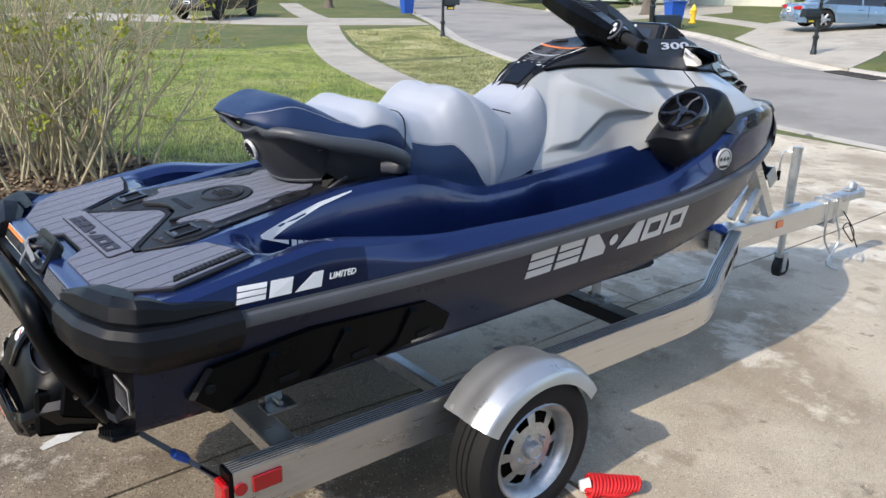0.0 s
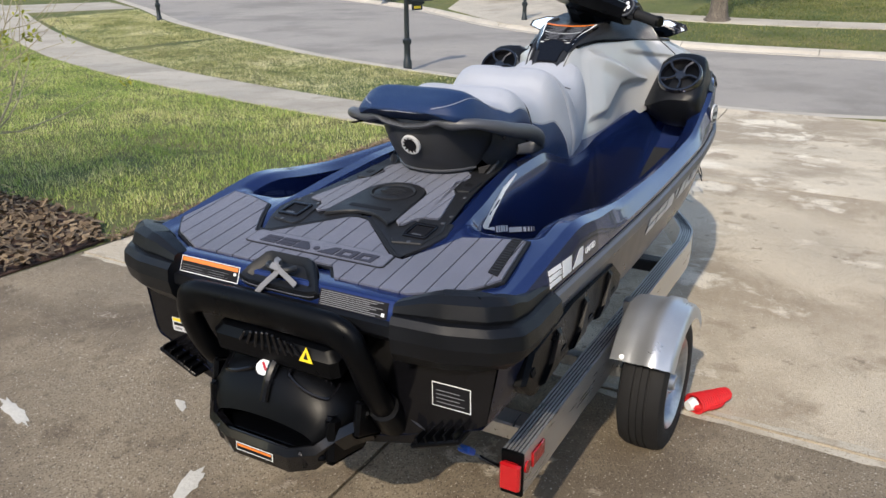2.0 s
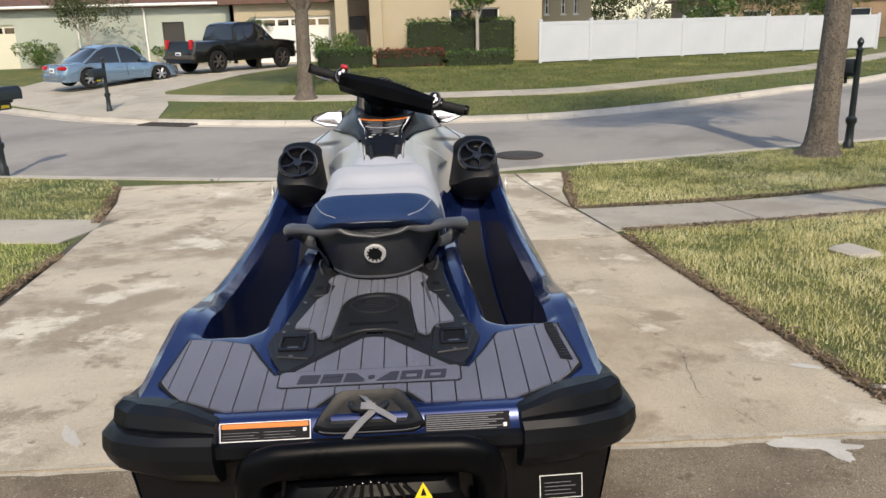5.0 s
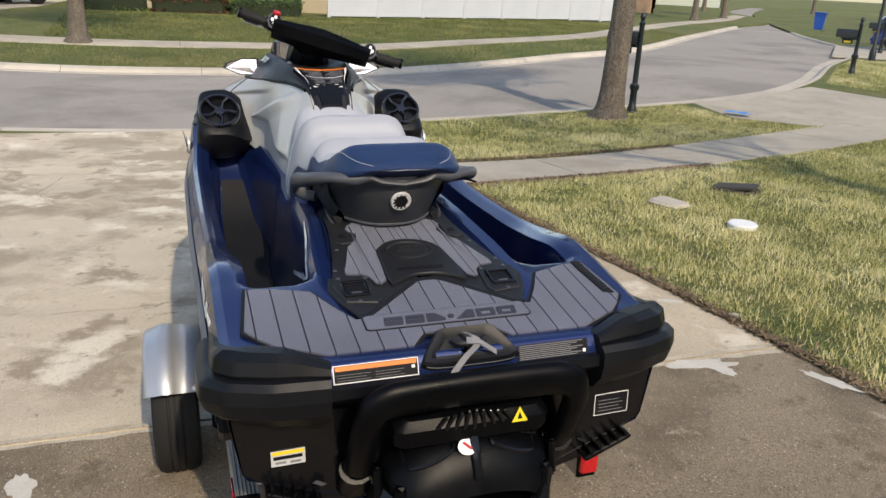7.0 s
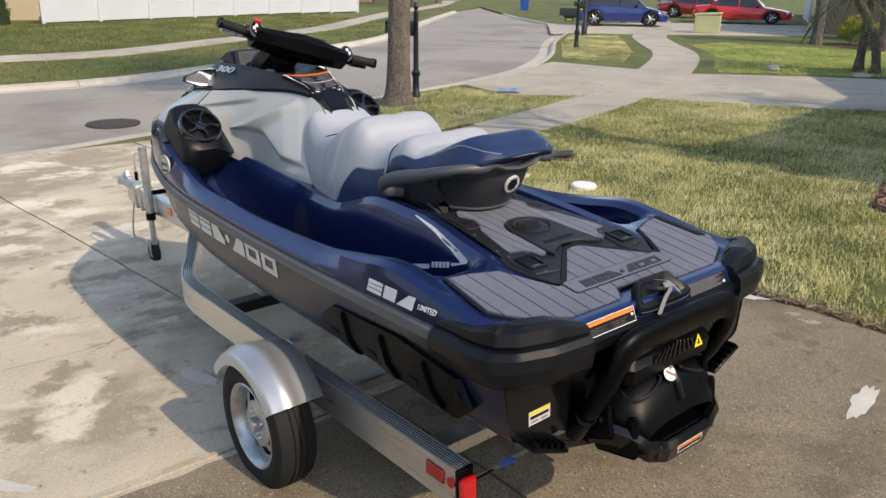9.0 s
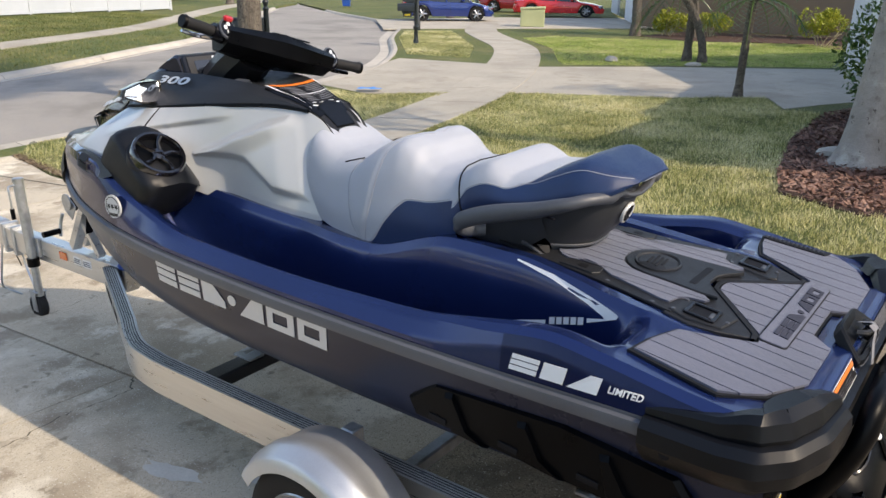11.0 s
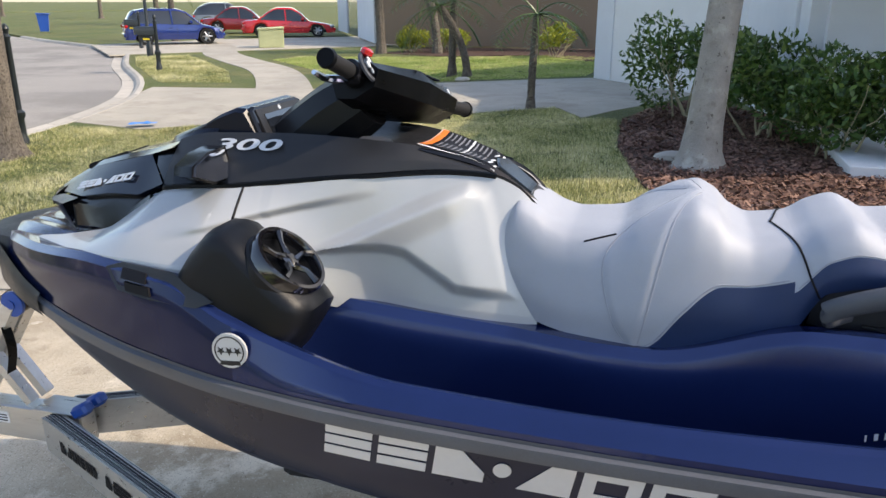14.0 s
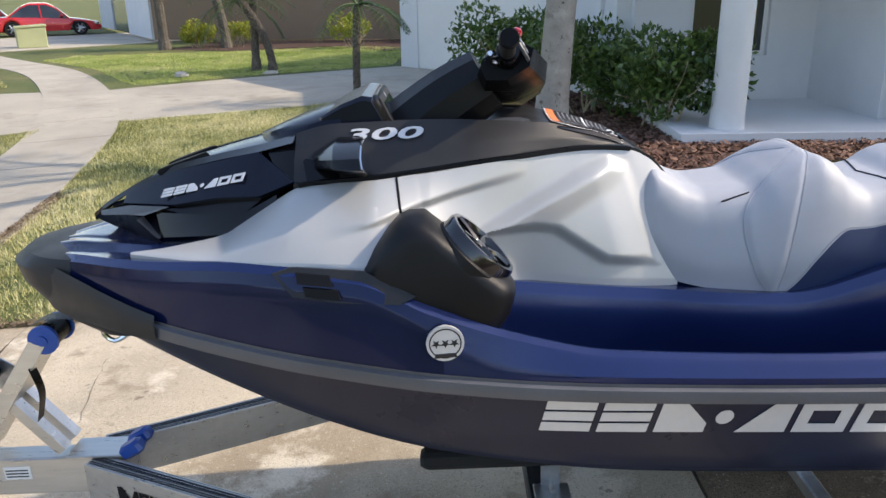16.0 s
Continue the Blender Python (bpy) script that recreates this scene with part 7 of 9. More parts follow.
    for u in (0.63, 0.74):
        part("rivet", Geo().lathe([(0.009, 0), (0.008, 0.004), (0, 0.006)], frame_at((wc.x - 0.239, sd * u + 0.012, wc.z + 0.178), (0, sd, 0), (0.6 * sd, 0, 0.8 * sd)), 10), GALV, fd)
    part("fender_bracket", Geo().box((wc.x, sd * 0.575, 0.44), (0.05, 0.05, 0.13), None, 0.004), GALV, fd)
    # bunk with its brackets
    bk = part("bunk", Geo().box((0.72, sd * 0.235, 0.475), (2.05, 0.09, 0.05), rot("X", sd * 16), 0.012), CARPET, trailer, "black carpeted bunk board")
    for x in (-0.10, 1.38):
        br = part("bunk_bracket", Geo().box((x, sd * 0.26, 0.425), (0.055, 0.008, 0.11), None, 0.002), GALV, bk, "galvanised bunk bracket")
        part("bracket_bolt", Geo().tube([(x, sd * 0.225, 0.40), (x, sd * 0.31, 0.40)], 0.008, 8), GALV, br)
        part("bracket_plate", Geo().box((x, sd * 0.29, 0.385), (0.10, 0.07, 0.010), None, 0.002), GALV, br)
for x in (-0.16, 1.40):
    part("cross_member", Geo().box((x, 0, 0.335), (0.085, 0.99, 0.055), None, 0.006), CHARCOAL if x > 0 else ALU, trailer, "cross member under the hull")
part("axle", Geo().box((0.548, 0, 0.218), (0.05, 1.20, 0.05), None, 0.006), GALV, trailer, "galvanised axle beam")
# tongue
part("tongue", Geo().box((3.42, 0, (ZB + ZT) / 2), (1.50, 0.078, ZT - ZB), None, 0.006), ALU, trailer, "aluminium tongue beam")
part("tongue_reflector", Geo().box((3.28, -0.042, 0.345), (0.075, 0.006, 0.045), None, 0.002), AMBER, trailer, "orange reflector")
part("tongue_reflector", Geo().box((3.28, 0.042, 0.345), (0.075, 0.006, 0.045), None, 0.002), AMBER, trailer, "orange reflector")
for x, w in ((3.13, 0.075), (3.03, 0.085)):
    label_plate(frame_at((x + w / 2, 0.0395, 0.322), (-1, 0, 0), (0, 0, 1)), w, 0.045, WHITE, trailer, [(0.006, 0.008 + 0.011 * i, w - 0.014, 0.004, LABELBLK) for i in range(3)], border=False, name="rail_label", words="small white printed label")
label_plate(frame_at((2.30, -0.245, 0.315), (-0.91, -0.0, 0), (0, 0, 1)) @ rot("Y", 24.5), 0.10, 0.05, WHITE, trailer, [(0.004, 0.036, 0.092, 0.010, YELLOW), (0.004, 0.008, 0.04, 0.004, LABELBLK), (0.004, 0.018, 0.04, 0.004, LABELBLK)], border=False, name="rail_label", words="white and yellow printed label")
part("joint_plate", Geo().box((2.76, 0, ZT + 0.006), (0.20, 0.11, 0.010), None, 0.003), ALU, trailer, "aluminium joint plate")
for sd in (1, -1):
    part("guide_block", Geo().box((2.655, sd * 0.035, ZT + 0.022), (0.075, 0.05, 0.045), rot("Y", 28), 0.010), BLUEPL, trailer, "blue plastic guide block")
part("coupler", Geo().box((4.20, 0, 0.385), (0.30, 0.085, 0.06), None, 0.012).lathe([(0.05, 0), (0.052, 0.03), (0.04, 0.06), (0, 0.07)], Matrix.Translation((4.34, 0, 0.36)), 18), GALV, trailer, "galvanised ball coupler")
part("coupler_latch", Geo().box((4.27, 0, 0.44), (0.07, 0.03, 0.05), rot("Y", 20), 0.006).box((4.20, 0, 0.425), (0.05, 0.05, 0.02), None, 0.004), GALV, trailer, "coupler latch")
for x in (3.98, 3.86):
    part("u_bolt_plate", Geo().box((x, 0, 0.325), (0.03, 0.098, 0.18), None, 0.004), GALV, trailer)
# jack
jk = part("jack_tube", Geo().tube([(3.58, 0.075, 0.30), (3.58, 0.075, 0.74)], 0.028, 16), GALV, trailer, "galvanised jack tube")
part("jack_cap", Geo().lathe([(0.030, 0), (0.030, 0.02), (0.0, 0.026)], Matrix.Translation((3.58, 0.075, 0.735)), 16), GALV, jk)
part("jack_crank", Geo().tube(smooth_line([(3.58, 0.09, 0.72), (3.56, 0.14, 0.72), (3.54, 0.15, 0.70), (3.54, 0.15, 0.60)], 12), 0.006, 8), GALV, jk)
part("crank_knob", Geo().tube([(3.54, 0.15, 0.60), (3.54, 0.15, 0.54)], 0.012, 10), BLACK, jk)
part("jack_leg", Geo().tube([(3.58, 0.075, 0.30), (3.58, 0.075, 0.05)], 0.022, 14), GALV, jk)
part("jack_collar", Geo().tube([(3.58, 0.075, 0.235), (3.58, 0.075, 0.285)], 0.034, 14), BLACK, jk)
part("jack_clamp", Geo().box((3.58, 0.045, 0.35), (0.12, 0.03, 0.12), None, 0.006), GALV, jk)
jf = part("jack_fork", Geo().box((3.60, 0.045, 0.02), (0.05, 0.006, 0.13), None, 0.002).box((3.60, 0.105, 0.02), (0.05, 0.006, 0.13), None, 0.002).box((3.59, 0.075, 0.075), (0.06, 0.066, 0.01), None, 0.002), GALV, jk)
part("jack_wheel", Geo().lathe([(0.02, -0.026), (0.062, -0.026), (0.073, -0.018), (0.073, 0.018), (0.062, 0.026), (0.02, 0.026)], frame_at((3.61, 0.075, -0.018), (1, 0, 0), (0, 0, 1)), 26), RUBBER, jf, "black jack wheel")
# winch post
for sd in (1, -1):
    part("winch_post", Geo().tube([(3.13, sd * 0.036, 0.43), (2.855, sd * 0.036, 0.805)], 0.034, 4), ALU, trailer, "aluminium winch post")
    part("winch_brace", Geo().tube([(2.995, sd * 0.036, 0.60), (2.865, sd * 0.036, 0.425)], 0.026, 4), ALU, trailer, "winch post brace")
    part("roller_cap", Geo().lathe([(0.045, 0), (0.045, 0.012), (0.016, 0.016), (0.016, 0.02), (0, 0.02)], frame_at((2.845, sd * 0.045, 0.805), (1, 0, 0), (0, 0, -sd)), 20), BLUEPL, trailer, "blue bow roller cap")
part("bow_roller", Geo().tube([(2.845, -0.045, 0.805), (2.845, 0.045, 0.805)], 0.038, 18), BLACK, trailer, "black bow roller")
wn = part("winch_drum", Geo().tube([(3.09, -0.04, 0.67), (3.09, 0.04, 0.67)], 0.038, 18), BLACK, trailer, "winch drum with strap")
for sd in (1, -1):
    part("winch_cheek", Geo().box((3.075, sd * 0.055, 0.655), (0.10, 0.006, 0.085), rot("Y", 54), 0.002), GALV, wn, "galvanised winch cheek plate")
part("winch_gear", Geo().lathe([(0.043, 0), (0.043, 0.008), (0, 0.008)], frame_at((3.08, 0.062, 0.69), (1, 0, 0), (0, 0, -1)), 24), GALV, wn)
part("winch_handle", Geo().tube(smooth_line([(3.13, 0.075, 0.62), (3.15, 0.085, 0.56), (3.14, 0.10, 0.50)], 8), 0.009, 8), GALV, wn)
part("handle_grip", Geo().tube([(3.14, 0.10, 0.53), (3.14, 0.19, 0.53)], 0.016, 12), BLACK, wn)
rows = [[p + Vector((0, w, 0)) for w in (-0.025, 0.025)] for p in smooth_line([(3.06, 0, 0.705), (2.95, 0, 0.80), (2.83, 0, 0.86), (2.72, 0, 0.85), (2.66, 0, 0.82)], 14)]
part("winch_strap", Geo().grid(rows), BLACK, wn, "black winch strap")
rows = [[p + Vector((0, w, 0)) for w in (-0.02, 0.02)] for p in smooth_line([(2.90, 0.05, 0.72), (2.88, 0.06, 0.64), (2.90, 0.065, 0.55)], 10)]
part("strap_tail", Geo().grid(rows), BLACK, wn, "hanging black strap end")
# safety chain and wiring at the coupler
for k, pts in enumerate(([(4.05, 0.03, 0.30), (4.10, 0.05, 0.10), (4.2, 0.02, -0.05), (4.05, -0.02, -0.08)], [(4.10, -0.04, 0.30), (4.16, -0.10, 0.18), (4.08, -0.14, 0.12), (4.05, -0.08, 0.20), (4.15, -0.06, 0.22), (4.22, -0.12, 0.05)], [(4.02, -0.03, 0.29), (4.04, -0.07, 0.12), (3.95, -0.06, -0.02), (4.06, -0.10, -0.09)])):
    part("trailer_cable", Geo().tube(smooth_line(pts, 24), 0.007 if k != 1 else 0.004, 6), GALV if k != 1 else BLACK, trailer, "hanging cable at the coupler")
# rear tie-down straps with blue buckles
for sd in (1, -1):
    a, b = Vector((-0.60, sd * 0.36, 0.56)), Vector((-0.36, sd * 0.47, 0.33))
    rows = [[a + (b - a) * t + Vector((0, w * 0.7, w * 0.4)) for w in (-0.018, 0.018)] for t in lin(0, 1, 6)]
    st = part("tie_down_strap", Geo().grid(rows), STRAP, trailer, "dark rear tie-down strap")
    part("buckle", Geo().box((0, 0, 0), (0.05, 0.035, 0.02), Matrix.Translation(a + (b - a) * 0.62) @ rot("Y", 40), 0.004), BLUEPL, st, "blue buckle")
    part("strap_hook", Geo().tube(smooth_line([a + (b - a) * 0.8, b, b + Vector((0.03, sd * 0.02, -0.02)), b + Vector((0.03, sd * 0.04, 0.02))], 12), 0.006, 8), BLACK, st)

# ---- houses ----


def wall(name, a, b, z0, z1, thick, mat, parent, openings=(), label=""):
    """A wall from a to b (x, y), with openings (start, end, sill, head) along it that go right through."""
    a, b = Vector((*a, 0)), Vector((*b, 0))
    d = (b - a)
    length = d.length
    m = frame_at(a, d, (0, 0, 1))  # local x along, y up, z outwards to the right of the way
    g = Geo()
    xs = sorted({0.0, length, *[o[0] for o in openings], *[o[1] for o in openings]})
    for u0, u1 in zip(xs, xs[1:]):
        cuts = [(o[2], o[3]) for o in openings if o[0] <= u0 + 1e-6 and o[1] >= u1 - 1e-6]
        spans = [(z0, z1)] if not cuts else [(z0, cuts[0][0]), (cuts[0][1], z1)]
        for lo, hi in spans:
            if hi - lo > 1e-3:
                g.box((0, 0, 0), (u1 - u0, hi - lo, thick), m @ Matrix.Translation(((u0 + u1) / 2, (lo + hi) / 2, -thick / 2)))
    return part(name, g, mat, parent, label, smooth=0), m


def window(parent, m, u0, u1, z0, z1, depth=0.10, bars=2, name="window"):
    """A framed window set back in its opening; m: the wall's frame."""
    g = Geo()
    f = 0.06
    cx, cz = (u0 + u1) / 2, (z0 + z1) / 2
    for c, s in (((cx, z0 + f / 2), (u1 - u0, f)), ((cx, z1 - f / 2), (u1 - u0, f)), ((u0 + f / 2, cz), (f, z1 - z0 - 2 * f)), ((u1 - f / 2, cz), (f, z1 - z0 - 2 * f)), ((cx, cz), (u1 - u0 - 2 * f, 0.05))):
        g.box((0, 0, 0), (s[0], s[1], 0.06), m @ Matrix.Translation((c[0], c[1], -depth)), 0.004)
    w = part(name, g, TRIMW, parent, "white framed window", smooth=0)
    part("pane", Geo().box((0, 0, 0), (u1 - u0 - 2 * f, z1 - z0 - 2 * f, 0.01), m @ Matrix.Translation((cx, cz, -depth - 0.015))), GLASSDK, w, "dark reflecting pane", smooth=0)
    part("sill", Geo().box((0, 0, 0), (u1 - u0 + 0.1, 0.05, 0.14), m @ Matrix.Translation((cx, z0 - 0.02, 0.0)), 0.006), TRIMW, w, smooth=0)
    return w


def garage_door(parent, m, u0, u1, z0, z1, mat, lights=True, depth=0.12):
    """A sectional door: four rows of raised panels, with small arched lights in the top row."""
    cx = (u0 + u1) / 2
    gd = part("garage_door", Geo().box((0, 0, 0), (u1 - u0, z1 - z0, 0.05), m @ Matrix.Translation((cx, (z0 + z1) / 2, -depth))), mat, parent, "sectional garage door", smooth=0)
    h = (z1 - z0) / 4
    n = max(4, round((u1 - u0) / 0.62))
    w = (u1 - u0) / n
    for r in range(4):
        for k in range(n):
            top = r == 3 and lights
            g = Geo().box((0, 0, 0), (w * 0.80, h * (0.5 if top else 0.72), 0.02), m @ Matrix.Translation((u0 + (k + 0.5) * w, z0 + (r + 0.5) * h, -depth + 0.027)), 0.008)
            part("light_pane" if top else "door_panel", g, GLASSDK if top else mat, gd, smooth=0)
    return gd


def hip_roof(parent, x0, x1, y0, y1, z, rise, over=0.45):
    x0, x1, y0, y1 = x0 - over, x1 + over, y0 - over, y1 + over
    w, l = (x1 - x0), (y1 - y0)
    k = min(w, l) / 2
    if l >= w:
        r0, r1 = (x0 + k, y0 + k, z + rise), (x0 + k, y1 - k, z + rise)
    else:
        r0, r1 = (x0 + k, y0 + k, z + rise), (x1 - k, y0 + k, z + rise)
    c = [(x0, y0, z), (x1, y0, z), (x1, y1, z), (x0, y1, z)]
    g = Geo()
    if l >= w:
        g.add([*c, r0, r1], [(0, 1, 4), (1, 2, 5, 4), (2, 3, 5), (3, 0, 4, 5)])
    else:
        g.add([*c, r0, r1], [(0, 1, 5, 4), (1, 2, 5), (2, 3, 4, 5), (3, 0, 4)])
    g.add([(x, y, zz - 0.18) for x, y, zz in c] + c, [(0, 1, 5, 4), (1, 2, 6, 5), (2, 3, 7, 6), (3, 0, 4, 7), (3, 2, 1, 0)])
    return part("roof", g, ROOFM, parent, "brown shingle roof", smooth=0)


def gutter(parent, a, b, z):
    part("gutter", Geo().tube([(*a, z), (*b, z)], 0.07, 8), TRIMW, parent, "white gutter")


# the grey-green house across the street
h = thing("house", Matrix.Identity(4), "grey-green stucco house with a brown roof and garage", "house")
_w, m1 = wall("wall", (39.5, 42), (39.5, 7.2), 0.0, 3.1, 0.2, STUCCOG, h, [(18.6, 22.2, -0.1, 2.25), (29.6, 30.7, -0.1, 2.2), (4, 6, 0.9, 2.1)])
garage_door(h, m1, 18.6, 22.2, 0.0, 2.25, CREAM)
window(h, m1, 4, 6, 0.9, 2.1)
part("door", Geo().box((0, 0, 0), (1.1, 2.2, 0.06), m1 @ Matrix.Translation((30.15, 1.1, -0.15)), 0.01), DARKDOOR, h, "dark front door")
wall("wall", (39.5, 7.2), (48, 7.2), 0.0, 3.1, 0.2, STUCCOG, h)
hip_roof(h, 39.5, 50, 7.2, 42, 3.1, 2.6)
gutter(h, (39.0, 42), (39.0, 6.8), 3.05)
for y in (8.3, 13.2, 16.6, 25.6):
    part("downpipe", Geo().tube([(39.1, y, 3.0), (39.38, y, 2.7), (39.42, y, 0.05)], 0.05, 8), TRIMW, h, "white downpipe")
# the beige house
h = thing("house", Matrix.Identity(4), "beige stucco house with an entry porch behind clipped hedges", "house")
_w, m2 = wall("wall", (33.5, 1.4), (33.5, -6.1), 0.0, 4.6, 0.2, STUCCOB, h, [(3.4, 5.6, 0.9, 2.4)])
window(h, m2, 3.4, 5.6, 0.9, 2.4)
_w, _m = wall("wall", (33.5, -6.1), (36.5, -6.3), 0.0, 4.6, 0.2, STUCCOB, h)
_w, _m = wall("wall", (36.5, -6.3), (36.5, -9.0), 0.0, 4.6, 0.2, STUCCOB, h, [(0.45, 0.65, 2.05, 2.95), (1.25, 1.45, 2.05, 2.95), (1.85, 2.05, 2.05, 2.95)])
for u in (0.45, 1.25, 1.85):
    window(h, _m, u, u + 0.2, 2.05, 2.95, 0.1, 1)
wall("wall", (36.5, -9.0), (46, -9.2), 0.0, 4.6, 0.2, STUCCOB, h)
# brown stucco instead of beige: the recess's shade is put into the colour
wall("wall", (36.0, 3.2), (36.0, 1.4), 0.0, 4.6, 0.2, STUCCOT, h, label="entry wall in darker stucco that stands for its shade")
part("door", Geo().box((35.85, 2.3, 1.1), (0.06, 1.0, 2.2), None, 0.01), DARKDOOR, h, "dark entry door")
for y in (1.25, 2.75):
    part("porch_column", Geo().box((33.6, y, 2.3), (0.6, 0.55, 4.6), None, 0.02).box((33.6, y, 0.15), (0.75, 0.70, 0.3), None, 0.02), STUCCOB, h, "square beige porch column")
part("beam", Geo().box((33.6, 2.0, 4.0), (0.6, 2.0, 0.8), None, 0.02), STUCCOB, h, "porch beam")
_w, m3 = wall("wall", (38.0, 8.6), (38.0, 3.2), 0.0, 3.1, 0.2, STUCCOB, h, [(0.9, 4.9, -0.1, 2.30)])
garage_door(h, m3, 0.9, 4.9, 0.0, 2.30, GARAGE)
wall("wall", (40.5, 8.6), (38.0, 8.6), 0.0, 3.1, 0.2, STUCCOB, h)
hip_roof(h, 33.5, 46, -9.0, 3.0, 4.6, 2.6)
hip_roof(h, 38.0, 46, 3.4, 8.6, 3.1, 2.2)
# far houses beyond the fence and along the street
for cx, cy, mt in ((52, -28, STUCCOT), (70, -40, STUCCOB), (88, -62, STUCCOG), (22, 62, STUCCOB), (50, 60, STUCCOG)):
    h = thing("house", Matrix.Identity(4), "distant stucco house under a brown roof", "house", "far houses")
    _w, _m = wall("wall", (cx, cy + 7), (cx, cy - 7), 0.0, 3.0, 0.2, mt, h, [(2, 4, 0.9, 2.1), (9, 11, 0.9, 2.1)])
    window(h, _m, 2, 4, 0.9, 2.1)
    window(h, _m, 9, 11, 0.9, 2.1)
    wall("wall", (cx, cy - 7), (cx + 9, cy - 7), 0.0, 3.0, 0.2, mt, h)
    wall("wall", (cx + 9, cy + 7), (cx, cy + 7), 0.0, 3.0, 0.2, mt, h)
    hip_roof(h, cx, cx + 9, cy - 7, cy + 7, 3.0, 2.4)
# the brown house where the red cars stand
h = thing("house", Matrix.Identity(4), "brown stucco house with a grey garage behind palms", "house")
wall("wall", (1.0, -27.2), (12.9, -29.5), 0.0, 3.4, 0.2, STUCCOT, h)
wall("wall", (12.9, -29.5), (15.6, -34.4), 0.0, 3.4, 0.2, STUCCOW, h)
_w, _m = wall("wall", (15.6, -34.4), (20.5, -43.0), 0.0, 3.4, 0.2, STUCCOW, h, [(0.5, 5.1, -0.1, 2.4)])
garage_door(h, _m, 0.5, 5.1, 0.0, 2.4, CARGREY, lights=False)
wall("wall", (20.5, -43.0), (22.0, -52), 0.0, 3.4, 0.2, STUCCOW, h)
hip_roof(h, 0.5, 12.0, -46, -30.0, 3.4, 2.4)
# the next house: garage, porch with a round column
h = thing("house", Matrix.Identity(4), "white stucco house with a garage and a shaded porch", "house")
_w, _m = wall("wall", (-0.55, -12.9), (2.46, -17.1), -0.1, 3.6, 0.25, STUCCOW, h, [(0.45, 4.45, -0.2, 2.45)])
garage_door(h, _m, 0.45, 4.45, -0.06, 2.45, GARAGE, lights=False, depth=0.2)
wall("wall", (2.46, -17.1), (-2.0, -24.0), -0.1, 3.6, 0.25, STUCCOW, h)
wall("wall", (-1.0, -10.4), (-0.55, -12.9), -0.1, 3.6, 0.25, STUCCOW, h)
_w, _m = wall("wall", (-3.75, -9.3), (-1.0, -9.3), -0.1, 3.6, 0.2, STUCCOW, h, [(0.85, 1.95, 0.75, 2.35)])
window(h, _m, 0.85, 1.95, 0.75, 2.35, 0.08)
wall("wall", (-1.0, -9.3), (-1.0, -10.4), -0.1, 3.6, 0.2, STUCCOW, h)
wall("wall", (-3.75, -7.2), (-3.75, -9.5), -0.1, 3.6, 0.2, STUCCOW, h)
wall("wall", (-9.0, -7.1), (-3.75, -7.1), -0.1, 3.6, 0.2, STUCCOW, h)
part("porch_floor", Geo().box((-2.35, -7.85, 0.06), (2.8, 2.9, 0.16), None, 0.01), STUCCOW, h, "raised white porch slab")
part("porch_ceiling", Geo().box((-2.3, -7.95, 3.15), (3.2, 3.1, 0.1)), STUCCOW, h)
part("porch_beam", Geo().box((-2.3, -6.70, 2.95), (3.0, 0.35, 0.5), None, 0.01), STUCCOW, h)
part("porch_column", Geo().lathe([(0.26, -0.1), (0.26, 0.10), (0.20, 0.14), (0.19, 0.3), (0.18, 2.7), (0.22, 2.75)], Matrix.Translation((-1.58, -6.75, 0)), 26), STUCCOW, h, "round white porch column")
part("porch_column", Geo().box((-0.95, -10.4, 1.6), (0.42, 0.42, 3.4), None, 0.015), STUCCOW, h, "square white column")
part("downpipe", Geo().tube([(-3.70, -7.05, 3.2), (-3.70, -7.05, 0.05)], 0.05, 10), POSTM, h, "dark downpipe")
hip_roof(h, -14, -2.6, -24, -7.2, 3.6, 1.6, 0.4)
# unseen house added behind the camera; its eave's shadow barely reaches the near slabs
h = thing("house", Matrix.Identity(4), "unseen own white stucco garage front added behind the driveway", "house")
_w, _m = wall("wall", (-9.25, -5.6), (-9.25, 5.2), -0.05, 3.7, 0.25, STUCCOW, h, [(2.9, 7.8, -0.1, 2.4)])
garage_door(h, _m, 2.9, 7.8, -0.02, 2.4, GARAGE)
part("roof", Geo().add([(-8.7, -6.2, 3.9), (-8.7, 5.6, 3.9), (-14, 5.6, 6.0), (-14, -6.2, 6.0), (-8.7, -6.2, 3.7), (-8.7, 5.6, 3.7), (-14, 5.6, 5.7), (-14, -6.2, 5.7)], [(0, 1, 2, 3), (7, 6, 5, 4), (0, 4, 5, 1), (1, 5, 6, 2), (2, 6, 7, 3), (3, 7, 4, 0)]), ROOFM, h, "brown shingle roof", smooth=0)
part("soffit", Geo().box((-9.0, -0.3, 3.72), (0.6, 11.6, 0.25)), TRIMW, h)

# ---- fence
fence = thing("vinyl_fence", Matrix.Identity(4), "white vinyl privacy fence along the far lawn", "fence")
FL = [Vector((30.2, -5.5, 0)), Vector((37.2, -24.4, 0))]
post = mesh_of("fence_post", Geo().box((0, 0, 0.84), (0.13, 0.13, 1.68), None, 0.01).lathe([(0.10, 1.68), (0.10, 1.71), (0.0, 1.76)], None, 4), VINYL, 20)
panel = mesh_of("fence_panel", Geo().box((1.15, 0, 0.84), (2.3, 0.022, 1.42), None, 0.003), VINYL, 0)
rail = mesh_of("fence_rail", Geo().box((1.15, 0, 0), (2.3, 0.05, 0.13), None, 0.006), VINYL, 0)
